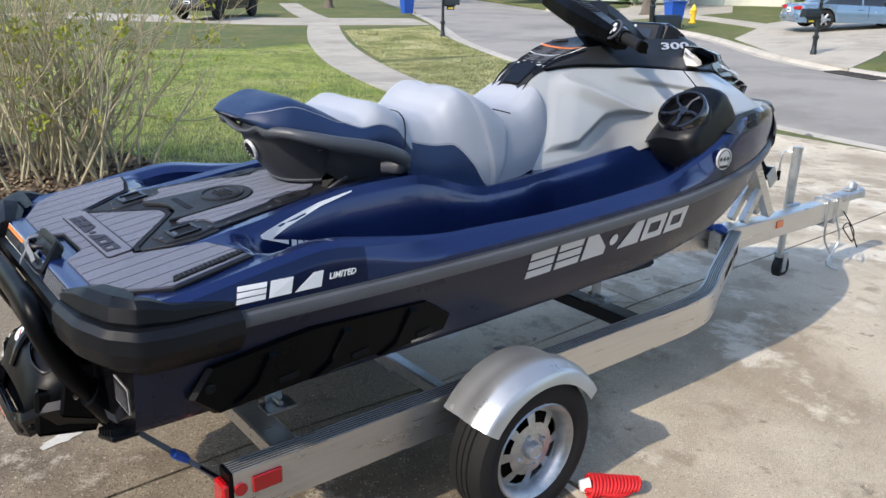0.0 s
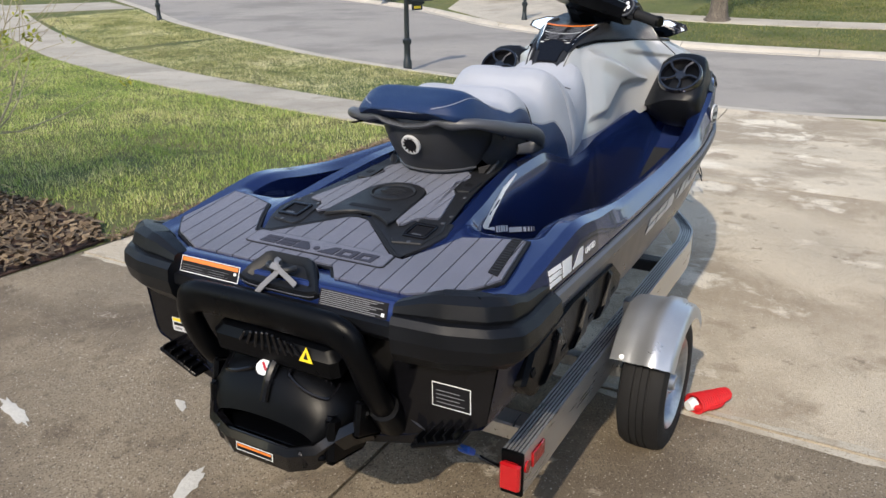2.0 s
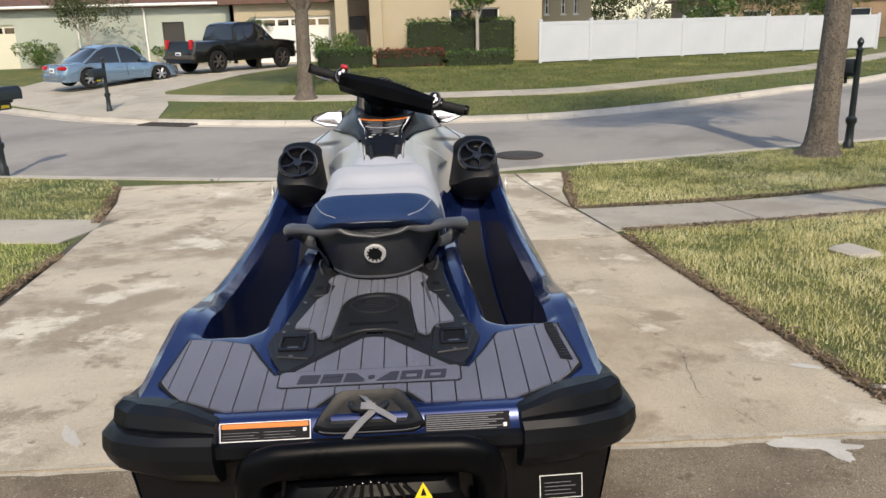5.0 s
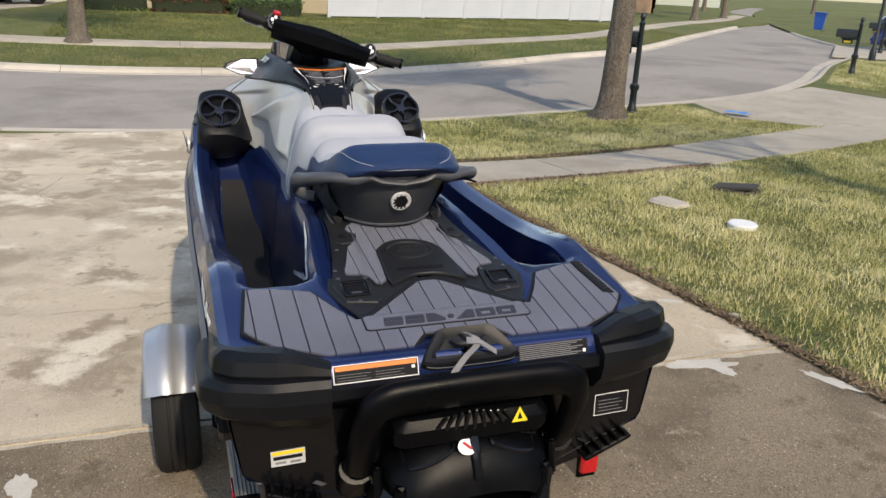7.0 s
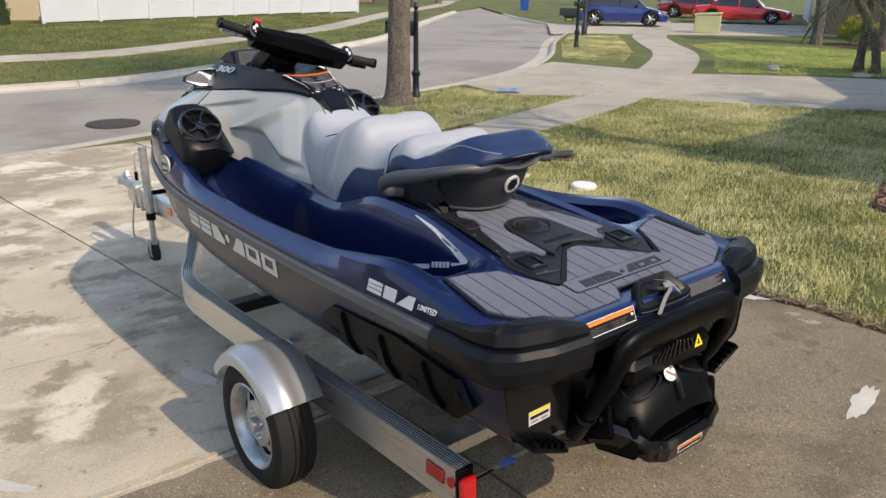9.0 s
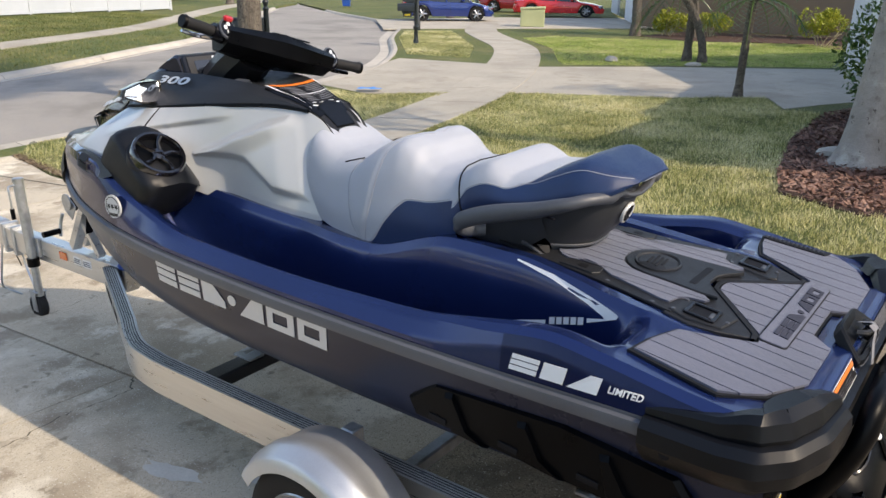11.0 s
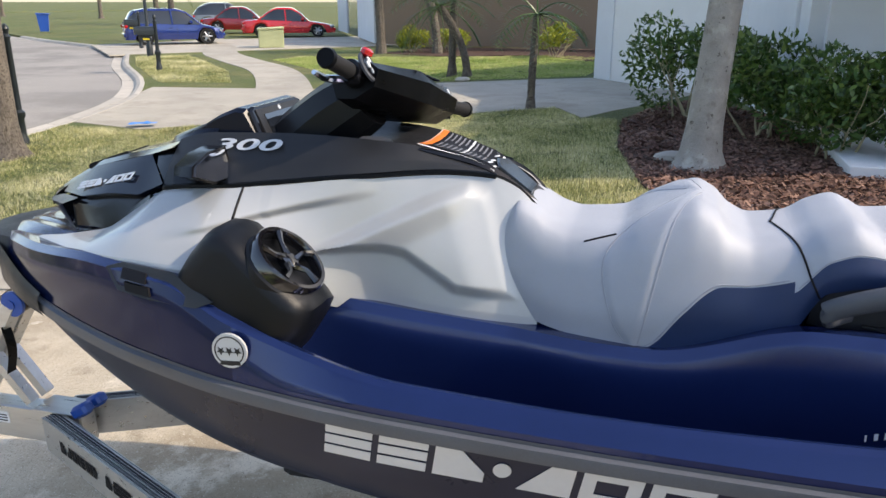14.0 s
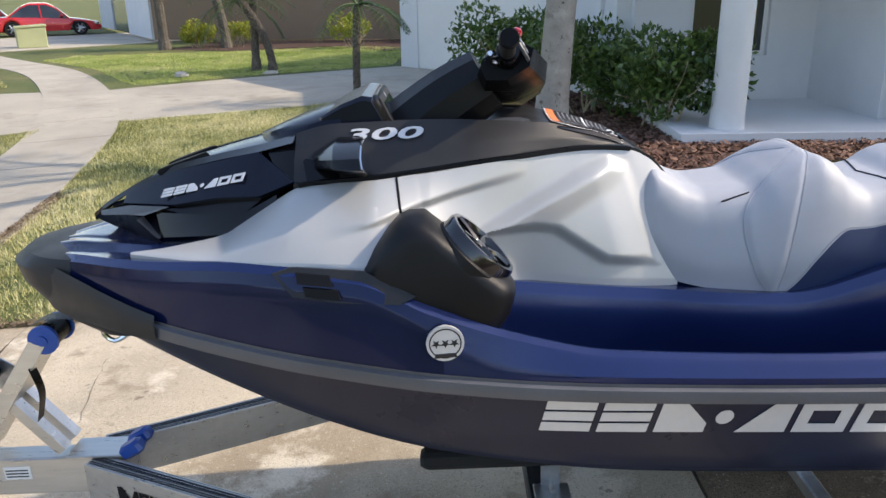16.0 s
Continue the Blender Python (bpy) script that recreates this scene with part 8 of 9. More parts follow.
for a, b in zip(FL, FL[1:]):
    d = (b - a)
    n = int(d.length / 2.4)
    for i in range(n + 1):
        p = a + d.normalized() * 2.4 * i
        z = gz(p.x, p.y)
        o = new("fence_post", post)
        o.parent, o.location = fence, (p.x, p.y, z)
        if i < n:
            o = new("fence_panel", panel)
            q = p + d.normalized() * 0.06
            o.parent = fence
            o.matrix_basis = frame_at((q.x, q.y, z), d, (-d.y, d.x, 0))
            for h in (0.12, 1.57):
                o = new("fence_rail", rail)
                o.parent = fence
                o.matrix_basis = frame_at((q.x, q.y, z + h), d, (-d.y, d.x, 0))

# ---- street furniture


def mailbox(x, y, yaw, tall=1.62, dark=POSTM):
    """A cast post with finial and a black box that reaches towards the street (local +x)."""
    t = thing("mailbox", pose(x, y, gz(x, y), 0, 0, yaw), "black mailbox on a fluted cast post in the verge", "mailbox", "mailboxes on the street")
    p = part("post", Geo().lathe([(0.085, -0.05), (0.085, 0.10), (0.065, 0.14), (0.060, 0.40), (0.085, 0.44), (0.085, 0.50), (0.05, 0.54), (0.045, tall - 0.22), (0.06, tall - 0.19), (0.03, tall - 0.15), (0.055, tall - 0.08), (0.035, tall - 0.03), (0.0, tall)], None, 14), dark, t)
    prof = [(-0.10, 0), (0.10, 0), (0.10, 0.12)] + [(0.10 * math.cos(a), 0.12 + 0.10 * math.sin(a)) for a in lin(0.3, math.pi - 0.3, 8)] + [(-0.10, 0.12)]
    b = part("box", Geo().prism(prof, 0.50, frame_at((0.04, 0, tall - 0.55), (0, 1, 0), (0, 0, 1))), dark, t, "black mailbox body", smooth=30)
    part("box_door", Geo().prism([(u * 1.06, v * 1.03) for u, v in prof], 0.02, frame_at((0.54, 0, tall - 0.555), (0, 1, 0), (0, 0, 1))), dark, b)
    part("arm", Geo().box((0.22, 0, tall - 0.58), (0.42, 0.05, 0.05), None, 0.008), dark, t)
    nb = part("number_plate", Geo().box((0.26, 0, tall - 0.66), (0.26, 0.02, 0.11), None, 0.006), dark, t, "small dark plate with plain bars")
    for sd in (1, -1):
        part("plate_bar", Geo().box((0.26, sd * 0.0115, tall - 0.66), (0.17, 0.003, 0.05)), YELLOW, nb)
    return t


mailbox(10.95, 6.75, -20, 1.74)
mailbox(9.92, -7.13, 48, 1.75)
mailbox(20.6, 8.5, 160, 1.55)
mailbox(14.6, -16.9, 40, 1.50)
mailbox(16.2, 19.3, -30, 1.60)
mailbox(21.4, -25.2, 40, 1.45)


def wheelie_bin(x, y, yaw, mat=None):
    t = thing("wheelie_bin", pose(x, y, gz(x, y), 0, 0, yaw), "blue plastic wheeled bin standing at the roadside", "bin", "wheeled bins")
    rows = [[(a * w, b * w * 0.95, z) for a, b in ((-1, -1), (1, -1), (1, 1), (-1, 1))] for w, z in ((0.23, 0.10), (0.27, 0.55), (0.31, 1.02), (0.34, 1.02), (0.34, 1.06))]
    g = Geo().grid(rows, True)
    g.fan(rows[0], True)
    g.fan(rows[-1])
    part("body", g, BLUEPL, t, smooth=20)
    part("lid", Geo().box((0, 0, 1.09), (0.72, 0.70, 0.05), rot("Y", -3), 0.02), BLUEPL, t)
    for s in (1, -1):
        part("wheel", Geo().lathe([(0.10, -0.025), (0.11, 0), (0.10, 0.025)], frame_at((-0.26, s * 0.22, 0.11), (1, 0, 0), (0, 0, 1)), 14), RUBBER, t)
    part("handle", Geo().tube([(-0.38, -0.25, 1.02), (-0.38, 0.25, 1.02)], 0.02, 8), BLUEPL, t)


wheelie_bin(26.6, 17.4, 160)
wheelie_bin(23.3, 31.1, 170)
wheelie_bin(36.5, -36.5, 40)
t = thing("fire_hydrant", pose(29.4, 18.4, gz(29.4, 18.4)), "yellow cast iron fire hydrant on the verge", "hydrant")
part("barrel", Geo().lathe([(0.16, 0), (0.16, 0.05), (0.11, 0.07), (0.11, 0.5), (0.15, 0.52), (0.15, 0.56), (0.12, 0.60), (0.06, 0.72), (0.03, 0.78), (0, 0.80)], None, 16), HYDRANT, t)
for a in (0, 90, 180):
    part("outlet", Geo().lathe([(0.06, 0.08), (0.06, 0.17), (0, 0.18)], Matrix.Translation((0, 0, 0.42)) @ rot("Z", a) @ rot("Y", 90), 12), HYDRANT, t)
t = thing("utility_box", pose(16.7, -27.2, gz(16.7, -27.2), 0, 0, 30), "khaki painted metal utility box on the lawn", "utility box")
part("cabinet", Geo().box((0, 0, 0.36), (1.0, 0.75, 0.72), None, 0.03), UBOX, t)
part("lid", Geo().box((0, 0, 0.75), (1.06, 0.80, 0.08), rot("Y", 3), 0.02), UBOX, t)


def lamp_post(x, y, hgt=4.2):
    t = thing("street_lamp", pose(x, y, gz(x, y)), "slim dark street lamp post beside the kerb", "street lamp", "street lamps")
    part("post", Geo().lathe([(0.11, -0.02), (0.11, 0.35), (0.06, 0.45), (0.045, hgt), (0.06, hgt + 0.03)], None, 12), POSTM, t)
    part("lantern", Geo().lathe([(0.05, hgt), (0.14, hgt + 0.12), (0.17, hgt + 0.4), (0.10, hgt + 0.48), (0, hgt + 0.55)], None, 10), POSTM, t)


lamp_post(18.2, -21.4)
t = thing("drain_inlet", pose(far_kerb(6.1) - 0.35, 6.1, gz(near_kerb(6.1), 6.1) - 0.065, 0, 0, 68), "dark cast iron storm drain grate in the gutter", "drain")
part("inlet_frame", Geo().box((0, 0, 0), (1.5, 0.5, 0.03), None, 0.006), CASTIRON, t)
for i in range(9):
    part("grate_bar", Geo().box((-0.6 + i * 0.15, 0, 0.018), (0.05, 0.42, 0.02), None, 0.003), CASTIRON, t)
_mz = gz(11.4, -2.0) - 0.072
t = thing("manhole_cover", pose(11.45, -2.03, _mz), "round cast iron manhole cover in the street", "manhole cover")
part("cover", Geo().lathe([(0.36, 0), (0.36, 0.035), (0.33, 0.04), (0.0, 0.04)], None, 28), CASTIRON, t)
part("cover_ring", Geo().lathe([(0.42, 0), (0.42, 0.03), (0.37, 0.03), (0.37, 0.0)], None, 28), CASTIRON, t)
t = thing("round_cap", pose(3.05, -3.98, gz(3.05, -3.98) + 0.005), "round white plastic cap set in the grass", "cap")
part("disc", Geo().lathe([(0.125, -0.02), (0.125, 0.03), (0.115, 0.04), (0.0, 0.042)], None, 28), WHITE, t)
t = thing("valve_box", pose(3.95, -3.85, gz(3.95, -3.85)), "pale concrete valve box lid in the grass", "valve box")
part("lid", Geo().box((0, 0, 0.02), (0.36, 0.26, 0.06), rot("Z", 20), 0.03), KERBM, t)
t = thing("meter_lid", pose(4.35, -4.95, gz(4.35, -4.95), 0, 0, 35), "dark propped meter box lid in the grass", "meter lid")
part("lid", Geo().box((0, 0, 0.05), (0.42, 0.26, 0.03), rot("Y", 8), 0.006), CASTIRON, t)
part("meter_frame", Geo().box((0, 0, 0.01), (0.46, 0.30, 0.05), None, 0.01), CASTIRON, t)
t = thing("blue_wrapper", pose(9.1, -8.8, gz(9.1, -8.8) + 0.03, 0, 0, 30), "crumpled blue plastic wrapper on the paving", "litter")
rows = [[(x, y * 0.10, 0.035 + 0.03 * noise.noise(Vector((x * 9, y * 3, 4)))) for y in lin(-1, 1, 5)] for x in lin(-0.22, 0.22, 9)]
part("film", Geo().grid(rows), material("light_blue_film", (0.04, 0.25, 0.70), 0.4, 0, 0.1), t)
for x, y, s in ((0.75, -7.05, 0.14), (7.65, -15.95, 0.16), (5.6, -15.9, 0.12)):
    t = thing("stone", pose(x, y, gz(x, y), 0, 0, x * 40), "flat pale stone lying on the ground", "stone", "stones")
    rows = []
    for k, (r, z) in enumerate(((0.7, -0.02), (1.0, 0.03), (0.85, 0.08), (0.4, 0.11))):
        rows.append([(s * r * math.cos(a) * (1.6 + 0.3 * noise.noise(Vector((a, x, 0)))), s * r * math.sin(a) * (1 + 0.3 * noise.noise(Vector((a, x, 3)))), z * s / 0.14) for a in [2 * math.pi * i / 10 for i in range(10)]])
    g = Geo().grid(rows, True)
    g.fan(rows[-1])
    part("rock", g, KERBM, t, smooth=25)

# ---- red rope coil by the starboard wheel
t = thing("rope_bundle", pose(0.79, -0.805, gz(0.79, -0.805) + 0.016, 0, 0, -35) @ Matrix.Scale(0.74, 4), "coiled red braided rope with a white wrapped end", "rope")
for k in range(3):
    r0, zz = 0.028 + 0.008 * (k % 3), 0.030 + 0.022 * (k // 3)
    pts = [(0.05 + (0.125 - 0.004 * k) * math.cos(a) * (1 if math.cos(a) > 0 else 0.8), (0.052 - 0.007 * (k % 3)) * math.sin(a), zz + 0.012 * math.sin(a * 2 + k)) for a in lin(0, 2 * math.pi, 30)]
    part("rope_loop", Geo().tube(pts, 0.0135, 8), ROPERED, t)
g = Geo()
for k in range(14):
    x = -0.02 + k * 0.0165
    rr = 0.058 - 0.0018 * k
    g.tube([(x + 0.014 * math.sin(a), rr * 1.1 * math.cos(a), 0.042 + rr * 0.72 * math.sin(a)) for a in lin(0, 2 * math.pi, 16)], 0.0078, 6, caps=False)
part("rope_wrap", g, ROPERED, t, "tightly wound red cord")
part("white_end", Geo().tube([(-0.065, 0, 0.040), (-0.02, 0, 0.043)], [0.026, 0.036], 14), WHITE, t, "white wrapped end")


# ---- cars


def car(name, m, paint, label, L=4.6, Wd=1.8, H=1.42, kind="sedan", group="parked cars"):
    """A parked car: local x runs forward from the middle, z up from the ground."""
    t = thing(name, m, label, "car", group)
    hl, hw = L / 2, Wd / 2
    if kind == "sedan":
        bel = [(-1.0, 0.60), (-0.97, 0.80), (-0.62, 0.86), (0.0, 0.82), (0.42, 0.78), (0.80, 0.66), (0.97, 0.52), (1.0, 0.42)]
        top = [(-0.66, 0.86), (-0.40, 1.30), (-0.22, H), (0.02, H), (0.20, 1.28), (0.44, 0.80)]
    elif kind == "hatch":
        bel = [(-1.0, 0.60), (-0.98, 0.88), (-0.6, 0.90), (0.0, 0.86), (0.45, 0.84), (0.82, 0.70), (0.97, 0.55), (1.0, 0.42)]
        top = [(-0.98, 0.92), (-0.80, 1.38), (-0.45, H), (0.0, H), (0.22, 1.36), (0.52, 0.86)]
    else:
        bel = [(-1.0, 0.85), (-0.995, 1.22), (-0.30, 1.24), (0.0, 1.22), (0.45, 1.22), (0.86, 1.14), (0.98, 1.0), (1.0, 0.62)]
        top = [(-0.30, 1.24), (-0.24, 1.82), (-0.10, H), (0.16, H), (0.28, 1.76), (0.46, 1.22)]
    zt = spl([p[0] * hl for p in bel], [p[1] for p in bel])
    z0 = 0.22 if kind != "pickup" else 0.42
    plan = spl([-hl, -hl * 0.93, -hl * 0.6, hl * 0.55, hl * 0.9, hl], [hw * 0.80, hw * 0.95, hw, hw, hw * 0.90, hw * 0.66])
    xs = lin(-hl, hl, 46)
    wr = 0.33 if kind != "pickup" else 0.43
    ax = (-hl * 0.60, hl * 0.62)

    def arch(x):
        z = z0
        for a in ax:
            d = abs(x - a)
            if d < wr + 0.05:
                z = max(z, wr + math.sqrt((wr + 0.05) ** 2 - d * d))
        return min(z, zt(x) - 0.12)
    rows = []
    for x in xs:
        w, z1, zb = plan(x), zt(x), arch(x)
        half = [(w * 0.97, zb), (w, zb + (z1 - zb) * 0.35), (w * 1.0, zb + (z1 - zb) * 0.62), (w * 0.95, z1 - 0.03), (w * 0.86, z1), (w * 0.45, z1 + 0.015), (0, z1 + 0.02)]
        rows.append([(x, y, z) for y, z in half] + [(x, -y, z) for y, z in half[::-1][1:]])
    g = Geo().grid(rows)
    g.fan(rows[0], True)
    g.fan(rows[-1])
    body = part("body", g, paint, t, smooth=40)
    tp = spl([p[0] * hl for p in top], [p[1] for p in top])
    rows = []
    for x in lin(top[0][0] * hl, top[-1][0] * hl, 30):
        z, zb = tp(x), zt(x) - 0.02
        k = (z - zb) / (H - 0.8)
        w = plan(x) * (0.90 - 0.20 * max(0, min(1, k)))
        rows.append([(x, plan(x) * 0.90, zb), (x, w + 0.03, zb + (z - zb) * 0.85), (x, w * 0.92, z), (x, 0, z + 0.03), (x, -w * 0.92, z), (x, -w - 0.03, zb + (z - zb) * 0.85), (x, -plan(x) * 0.90, zb)])
    cabin = part("cabin", Geo().grid(rows), GLASSDK, t, "dark tinted windows", smooth=40)
    # roof skin and pillars over the glass
    rows = []
    for x in lin(top[1][0] * hl * 0.96, top[4][0] * hl, 16):
        z = tp(x)
        w = plan(x) * (0.90 - 0.20 * max(0, min(1, (z - zt(x)) / (H - 0.8))))
        rows.append([(x, w + 0.02, z - 0.07), (x, w * 0.93, z + 0.008), (x, 0, z + 0.04), (x, -w * 0.93, z + 0.008), (x, -w - 0.02, z - 0.07)])
    part("roof", Geo().grid(rows), paint, t, smooth=40)
    for s in (1, -1):
        for fx0, fx1 in ((top[0][0], top[1][0]), (top[-1][0], top[-2][0]), (-0.06, -0.08)):
            a, b = fx0 * hl, fx1 * hl
            za, zb = zt(a) - 0.02, tp(b) - 0.03
            part("pillar", Geo().tube([(a, s * plan(a) * 0.91, za), (b, s * (plan(b) * 0.73 + 0.03), zb)], 0.035, 6), paint, t)
        for a in ax:
            mw = frame_at((a, s * (hw - 0.12), wr), (1, 0, 0), (0, 0, -s))
            wh = part("wheel", Geo().lathe([(wr * 0.66, -0.10), (wr * 0.95, -0.11), (wr, -0.08), (wr, 0.08), (wr * 0.95, 0.11), (wr * 0.66, 0.10)], mw, 26), RUBBER, t, "black tyre")
            g = Geo().lathe([(wr * 0.67, 0.06), (wr * 0.64, 0.10), (wr * 0.60, 0.06)], mw, 24)
            for k in range(6):
                an = 2 * math.pi * k / 6
                g.tube([mw @ Vector((0, 0, 0.08)), mw @ Vector((wr * 0.63 * math.cos(an), wr * 0.63 * math.sin(an), 0.085))], [0.055, 0.04], 5)
            part("rim", g, RIM if kind != "pickup" else CASTIRON, wh, "spoked rim")
            part("wheel_well", Geo().lathe([(wr * 0.66, 0.03), (0, 0.03)], mw, 16), LABELBLK, wh)
        part("tail_lamp", Geo().box((-hl * 0.965, s * hw * 0.72, zt(-hl * 0.9) - 0.12), (0.20, 0.36 if kind != "pickup" else 0.16, 0.14 if kind != "pickup" else 0.38), rot("Z", -s * 12), 0.03), REDLENS, t, "red tail lamp")
        part("head_lamp", Geo().box((hl * 0.90, s * hw * 0.70, zt(hl * 0.86) - 0.10), (0.34, 0.30, 0.13), rot("Z", s * 22), 0.03), CHROME, t, "clear head lamp")
        part("door_mirror", Geo().box((0.30 * hl, s * (hw + 0.06), zt(0) + 0.08), (0.14, 0.20, 0.13), None, 0.03), paint, t)
        part("door_handle", Geo().box((-0.10 * hl, s * (hw + 0.005), zt(0) - 0.16), (0.18, 0.03, 0.03), None, 0.008), paint, t)
        part("door_gap", Geo().tube([(0.02 * hl, s * (hw * 0.999 + 0.001), zt(0) - 0.05), (0.03 * hl, s * (hw + 0.002), 0.35 if kind != "pickup" else 0.6)], 0.006, 4), LABELBLK, t)
    pl = part("rear_plate", Geo().box((-hl - 0.005, 0, 0.62 if kind != "pickup" else 0.75), (0.02, 0.32, 0.16), None, 0.004), WHITE, t, "white plate with a plain bar")
    part("plate_bar", Geo().box((-hl - 0.017, 0, 0.62 if kind != "pickup" else 0.75), (0.004, 0.22, 0.06)), CARBLUE, pl)
    for bx, bz, bl, bw in ((-hl + 0.06, 0.40, 0.22, 0.88), (hl - 0.08, 0.38, 0.24, 0.74)):
        part("bumper", Geo().box((bx, 0, bz if kind != "pickup" else 0.62), (bl, Wd * bw, 0.20), None, 0.05), paint if kind != "pickup" else CASTIRON, t)
    part("underside", Geo().box((0, 0, z0 + 0.06), (L * 0.92, Wd * 0.80, 0.10)), LABELBLK, t)
    return t


def at_ground(x, y, head):
    return pose(x, y, gz(x, y) + 0.012, 0, 0, head)


car("sedan_car", at_ground(28.2, 11.0, -42), CARBLUEGREY, "blue-grey sedan parked on the far driveway", 4.6, 1.80, 1.43, "sedan")
car("pickup_truck", at_ground(31.9, 7.2, -36), CARBLACK, "black pickup truck parked on the far driveway", 5.85, 2.0, 1.92, "pickup")
car("hatchback_car", at_ground(22.0, -28.3, 222), CARBLUE, "blue hatchback parked across a driveway", 4.1, 1.72, 1.47, "hatch")
car("sedan_car", at_ground(20.5, -36.2, 206), CARRED, "bright red sedan parked before a garage", 4.7, 1.80, 1.45, "sedan")
car("sedan_car", at_ground(25.2, -39.6, 206), CARDKRED, "dark red sedan parked further down the street", 4.6, 1.80, 1.45, "sedan")
car("estate_car", at_ground(31.0, -47.5, 215), CARGREY, "grey car parked far down the street", 4.7, 1.85, 1.65, "hatch")
car("pickup_truck", at_ground(14.2, 33.4, 40), CARBLACK, "dark pickup truck parked beyond the lawn", 5.6, 1.95, 1.85, "pickup")

# ---- plants


def leaf_cloud(n, centres, size, rng, flat=0.5, shape=0.45):
    """n small leaves in soft clumps: centres (x, y, z, radius, squash)."""
    c = np.array(centres)
    k = rng.integers(0, len(c), n)
    d = rng.normal(size=(n, 3))
    d /= np.linalg.norm(d, axis=1)[:, None]
    r = rng.uniform(0.55, 1.05, n) ** 0.7 * c[k, 3]
    p = c[k, :3] + d * r[:, None] * np.stack([np.ones(n), np.ones(n), c[k, 4]], 1)
    a = rng.normal(size=(n, 3))
    a[:, 2] += 0.2
    a = a + d * 0.8
    a /= np.linalg.norm(a, axis=1)[:, None]
    b = np.cross(a, rng.normal(size=(n, 3)))
    b /= np.linalg.norm(b, axis=1)[:, None]
    s = size * rng.uniform(0.6, 1.3, n)[:, None]
    q = np.stack([p - a * s * 0.5, p + b * s * shape * 0.5 + a * s * 0.05, p + a * s * 0.6, p - b * s * shape * 0.5 + a * s * 0.05], 1)
    return q


def crown(name, parent, q, mat, label=""):
    ob = big_mesh(name, q, 4, mat)
    ob.parent = parent
    return tagged(ob, label, kind="stuff")


def limbs(g, start, way, length, r, depth, rng, spread=0.6, tips=None, up=0.15, seg=4):
    """A branching limb, written into g; the tips are gathered."""
    p, d = Vector(start), Vector(way).normalized()
    pts, rad = [p.copy()], [r]
    for i in range(seg):
        d = (d + Vector(rng.normal(size=3)) * 0.14 + Vector((0, 0, up * 0.3))).normalized()
        p = p + d * length / seg
        pts.append(p.copy())
        rad.append(r * (1 - 0.45 * (i + 1) / seg))
    g.tube(pts, rad, 8 if r > 0.04 else 5, caps=False)
    if tips is not None:
        tips.append((p, rad[-1], d))
    if depth > 0:
        for _ in range(rng.integers(2, 4)):
            k = int(rng.integers(2, seg + 1))
            nd = (d + Vector(rng.normal(size=3)) * spread + Vector((0, 0, up))).normalized()
            limbs(g, pts[k], nd, length * rng.uniform(0.6, 0.85), rad[k] * 0.7, depth - 1, rng, spread, tips, up, seg)


def tree(x, y, hgt, r, lean, bark, leaves, seed, crown_r=2.4, n=9000, size=0.09, fork=2.6, label="street tree with a dark leafy crown", depth=3):
    rng = np.random.default_rng(seed)
    t = thing("tree", pose(x, y, gz(x, y)), label, "tree", "street trees")
    g, tips = Geo(), []
    rows, K = [], 18
    lx, ly = lean
    zs = [-0.1, 0.0, 0.08, 0.2, 0.45, 0.9, 1.5, 2.1, fork]
    fl = [1.95, 1.75, 1.45, 1.22, 1.08, 1.0, 0.96, 0.92, 0.88]
    for z, f in zip(zs, fl):
        row = []
        for k in range(K):
            a = 2 * math.pi * k / K
            root = 1 + (0.22 * max(0, math.sin(a * 5 + seed)) * max(0, f - 1.0)) + 0.04 * noise.noise(Vector((math.cos(a) * 2, math.sin(a) * 2, z * 2 + seed)))
            row.append((lx * z + r * f * root * math.cos(a), ly * z + r * f * root * math.sin(a), z))
        rows.append(row)
    g.grid(rows, True)
    for i in range(4):
        a = 2 * math.pi * i / 4 + seed
        limbs(g, (lx * fork, ly * fork, fork - 0.15), (0.7 * math.cos(a), 0.7 * math.sin(a), 1.0), (hgt - fork) * 0.42, r * 0.52, depth - 1, rng, 0.5, tips, 0.25)
    part("trunk", g, bark, t, smooth=60)
    cs = [(*p, crown_r * rng.uniform(0.22, 0.38), 0.75) for p, rr, d in tips]
    crown("crown", t, leaf_cloud(n, cs, size, rng), leaves)
    return t


tree(9.66, -6.53, 8.0, 0.20, (0.0, -0.02), BARK, LEAFTREE, 3, 4.2, 11000, 0.13, 3.4, "mature street tree with rough grey-brown bark")
tree(21.1, 2.95, 8.5, 0.21, (0.0, -0.02), BARK, LEAFTREE, 7, 3.0, 9000, 0.12, 2.5, "grey-trunked street tree across the road")
tree(33.0, 23.6, 8.0, 0.22, (0, 0.05), BARK, LEAFTREE, 11, 3.0, 6000, 0.14, 3.2, "street tree beside a far driveway")
tree(0.48, -6.65, 8.0, 0.175, (-0.07, -0.05), BARKPALE, LEAFTREE, 5, 2.2, 2200, 0.11, 3.6, "pale lichen-covered tree trunk in a mulch bed")
tree(31.0, -3.0, 4.4, 0.07, (0, 0), BARKPALE, LEAFDK, 13, 1.6, 3800, 0.13, 1.9, "young broad-leaved tree before the hedge", 2)
tree(33.2, -10.6, 4.6, 0.09, (0.02, -0.12), BARKPALE, LEAFTREE, 17, 1.6, 3000, 0.12, 2.0, "slender tree standing by the fence", 2)
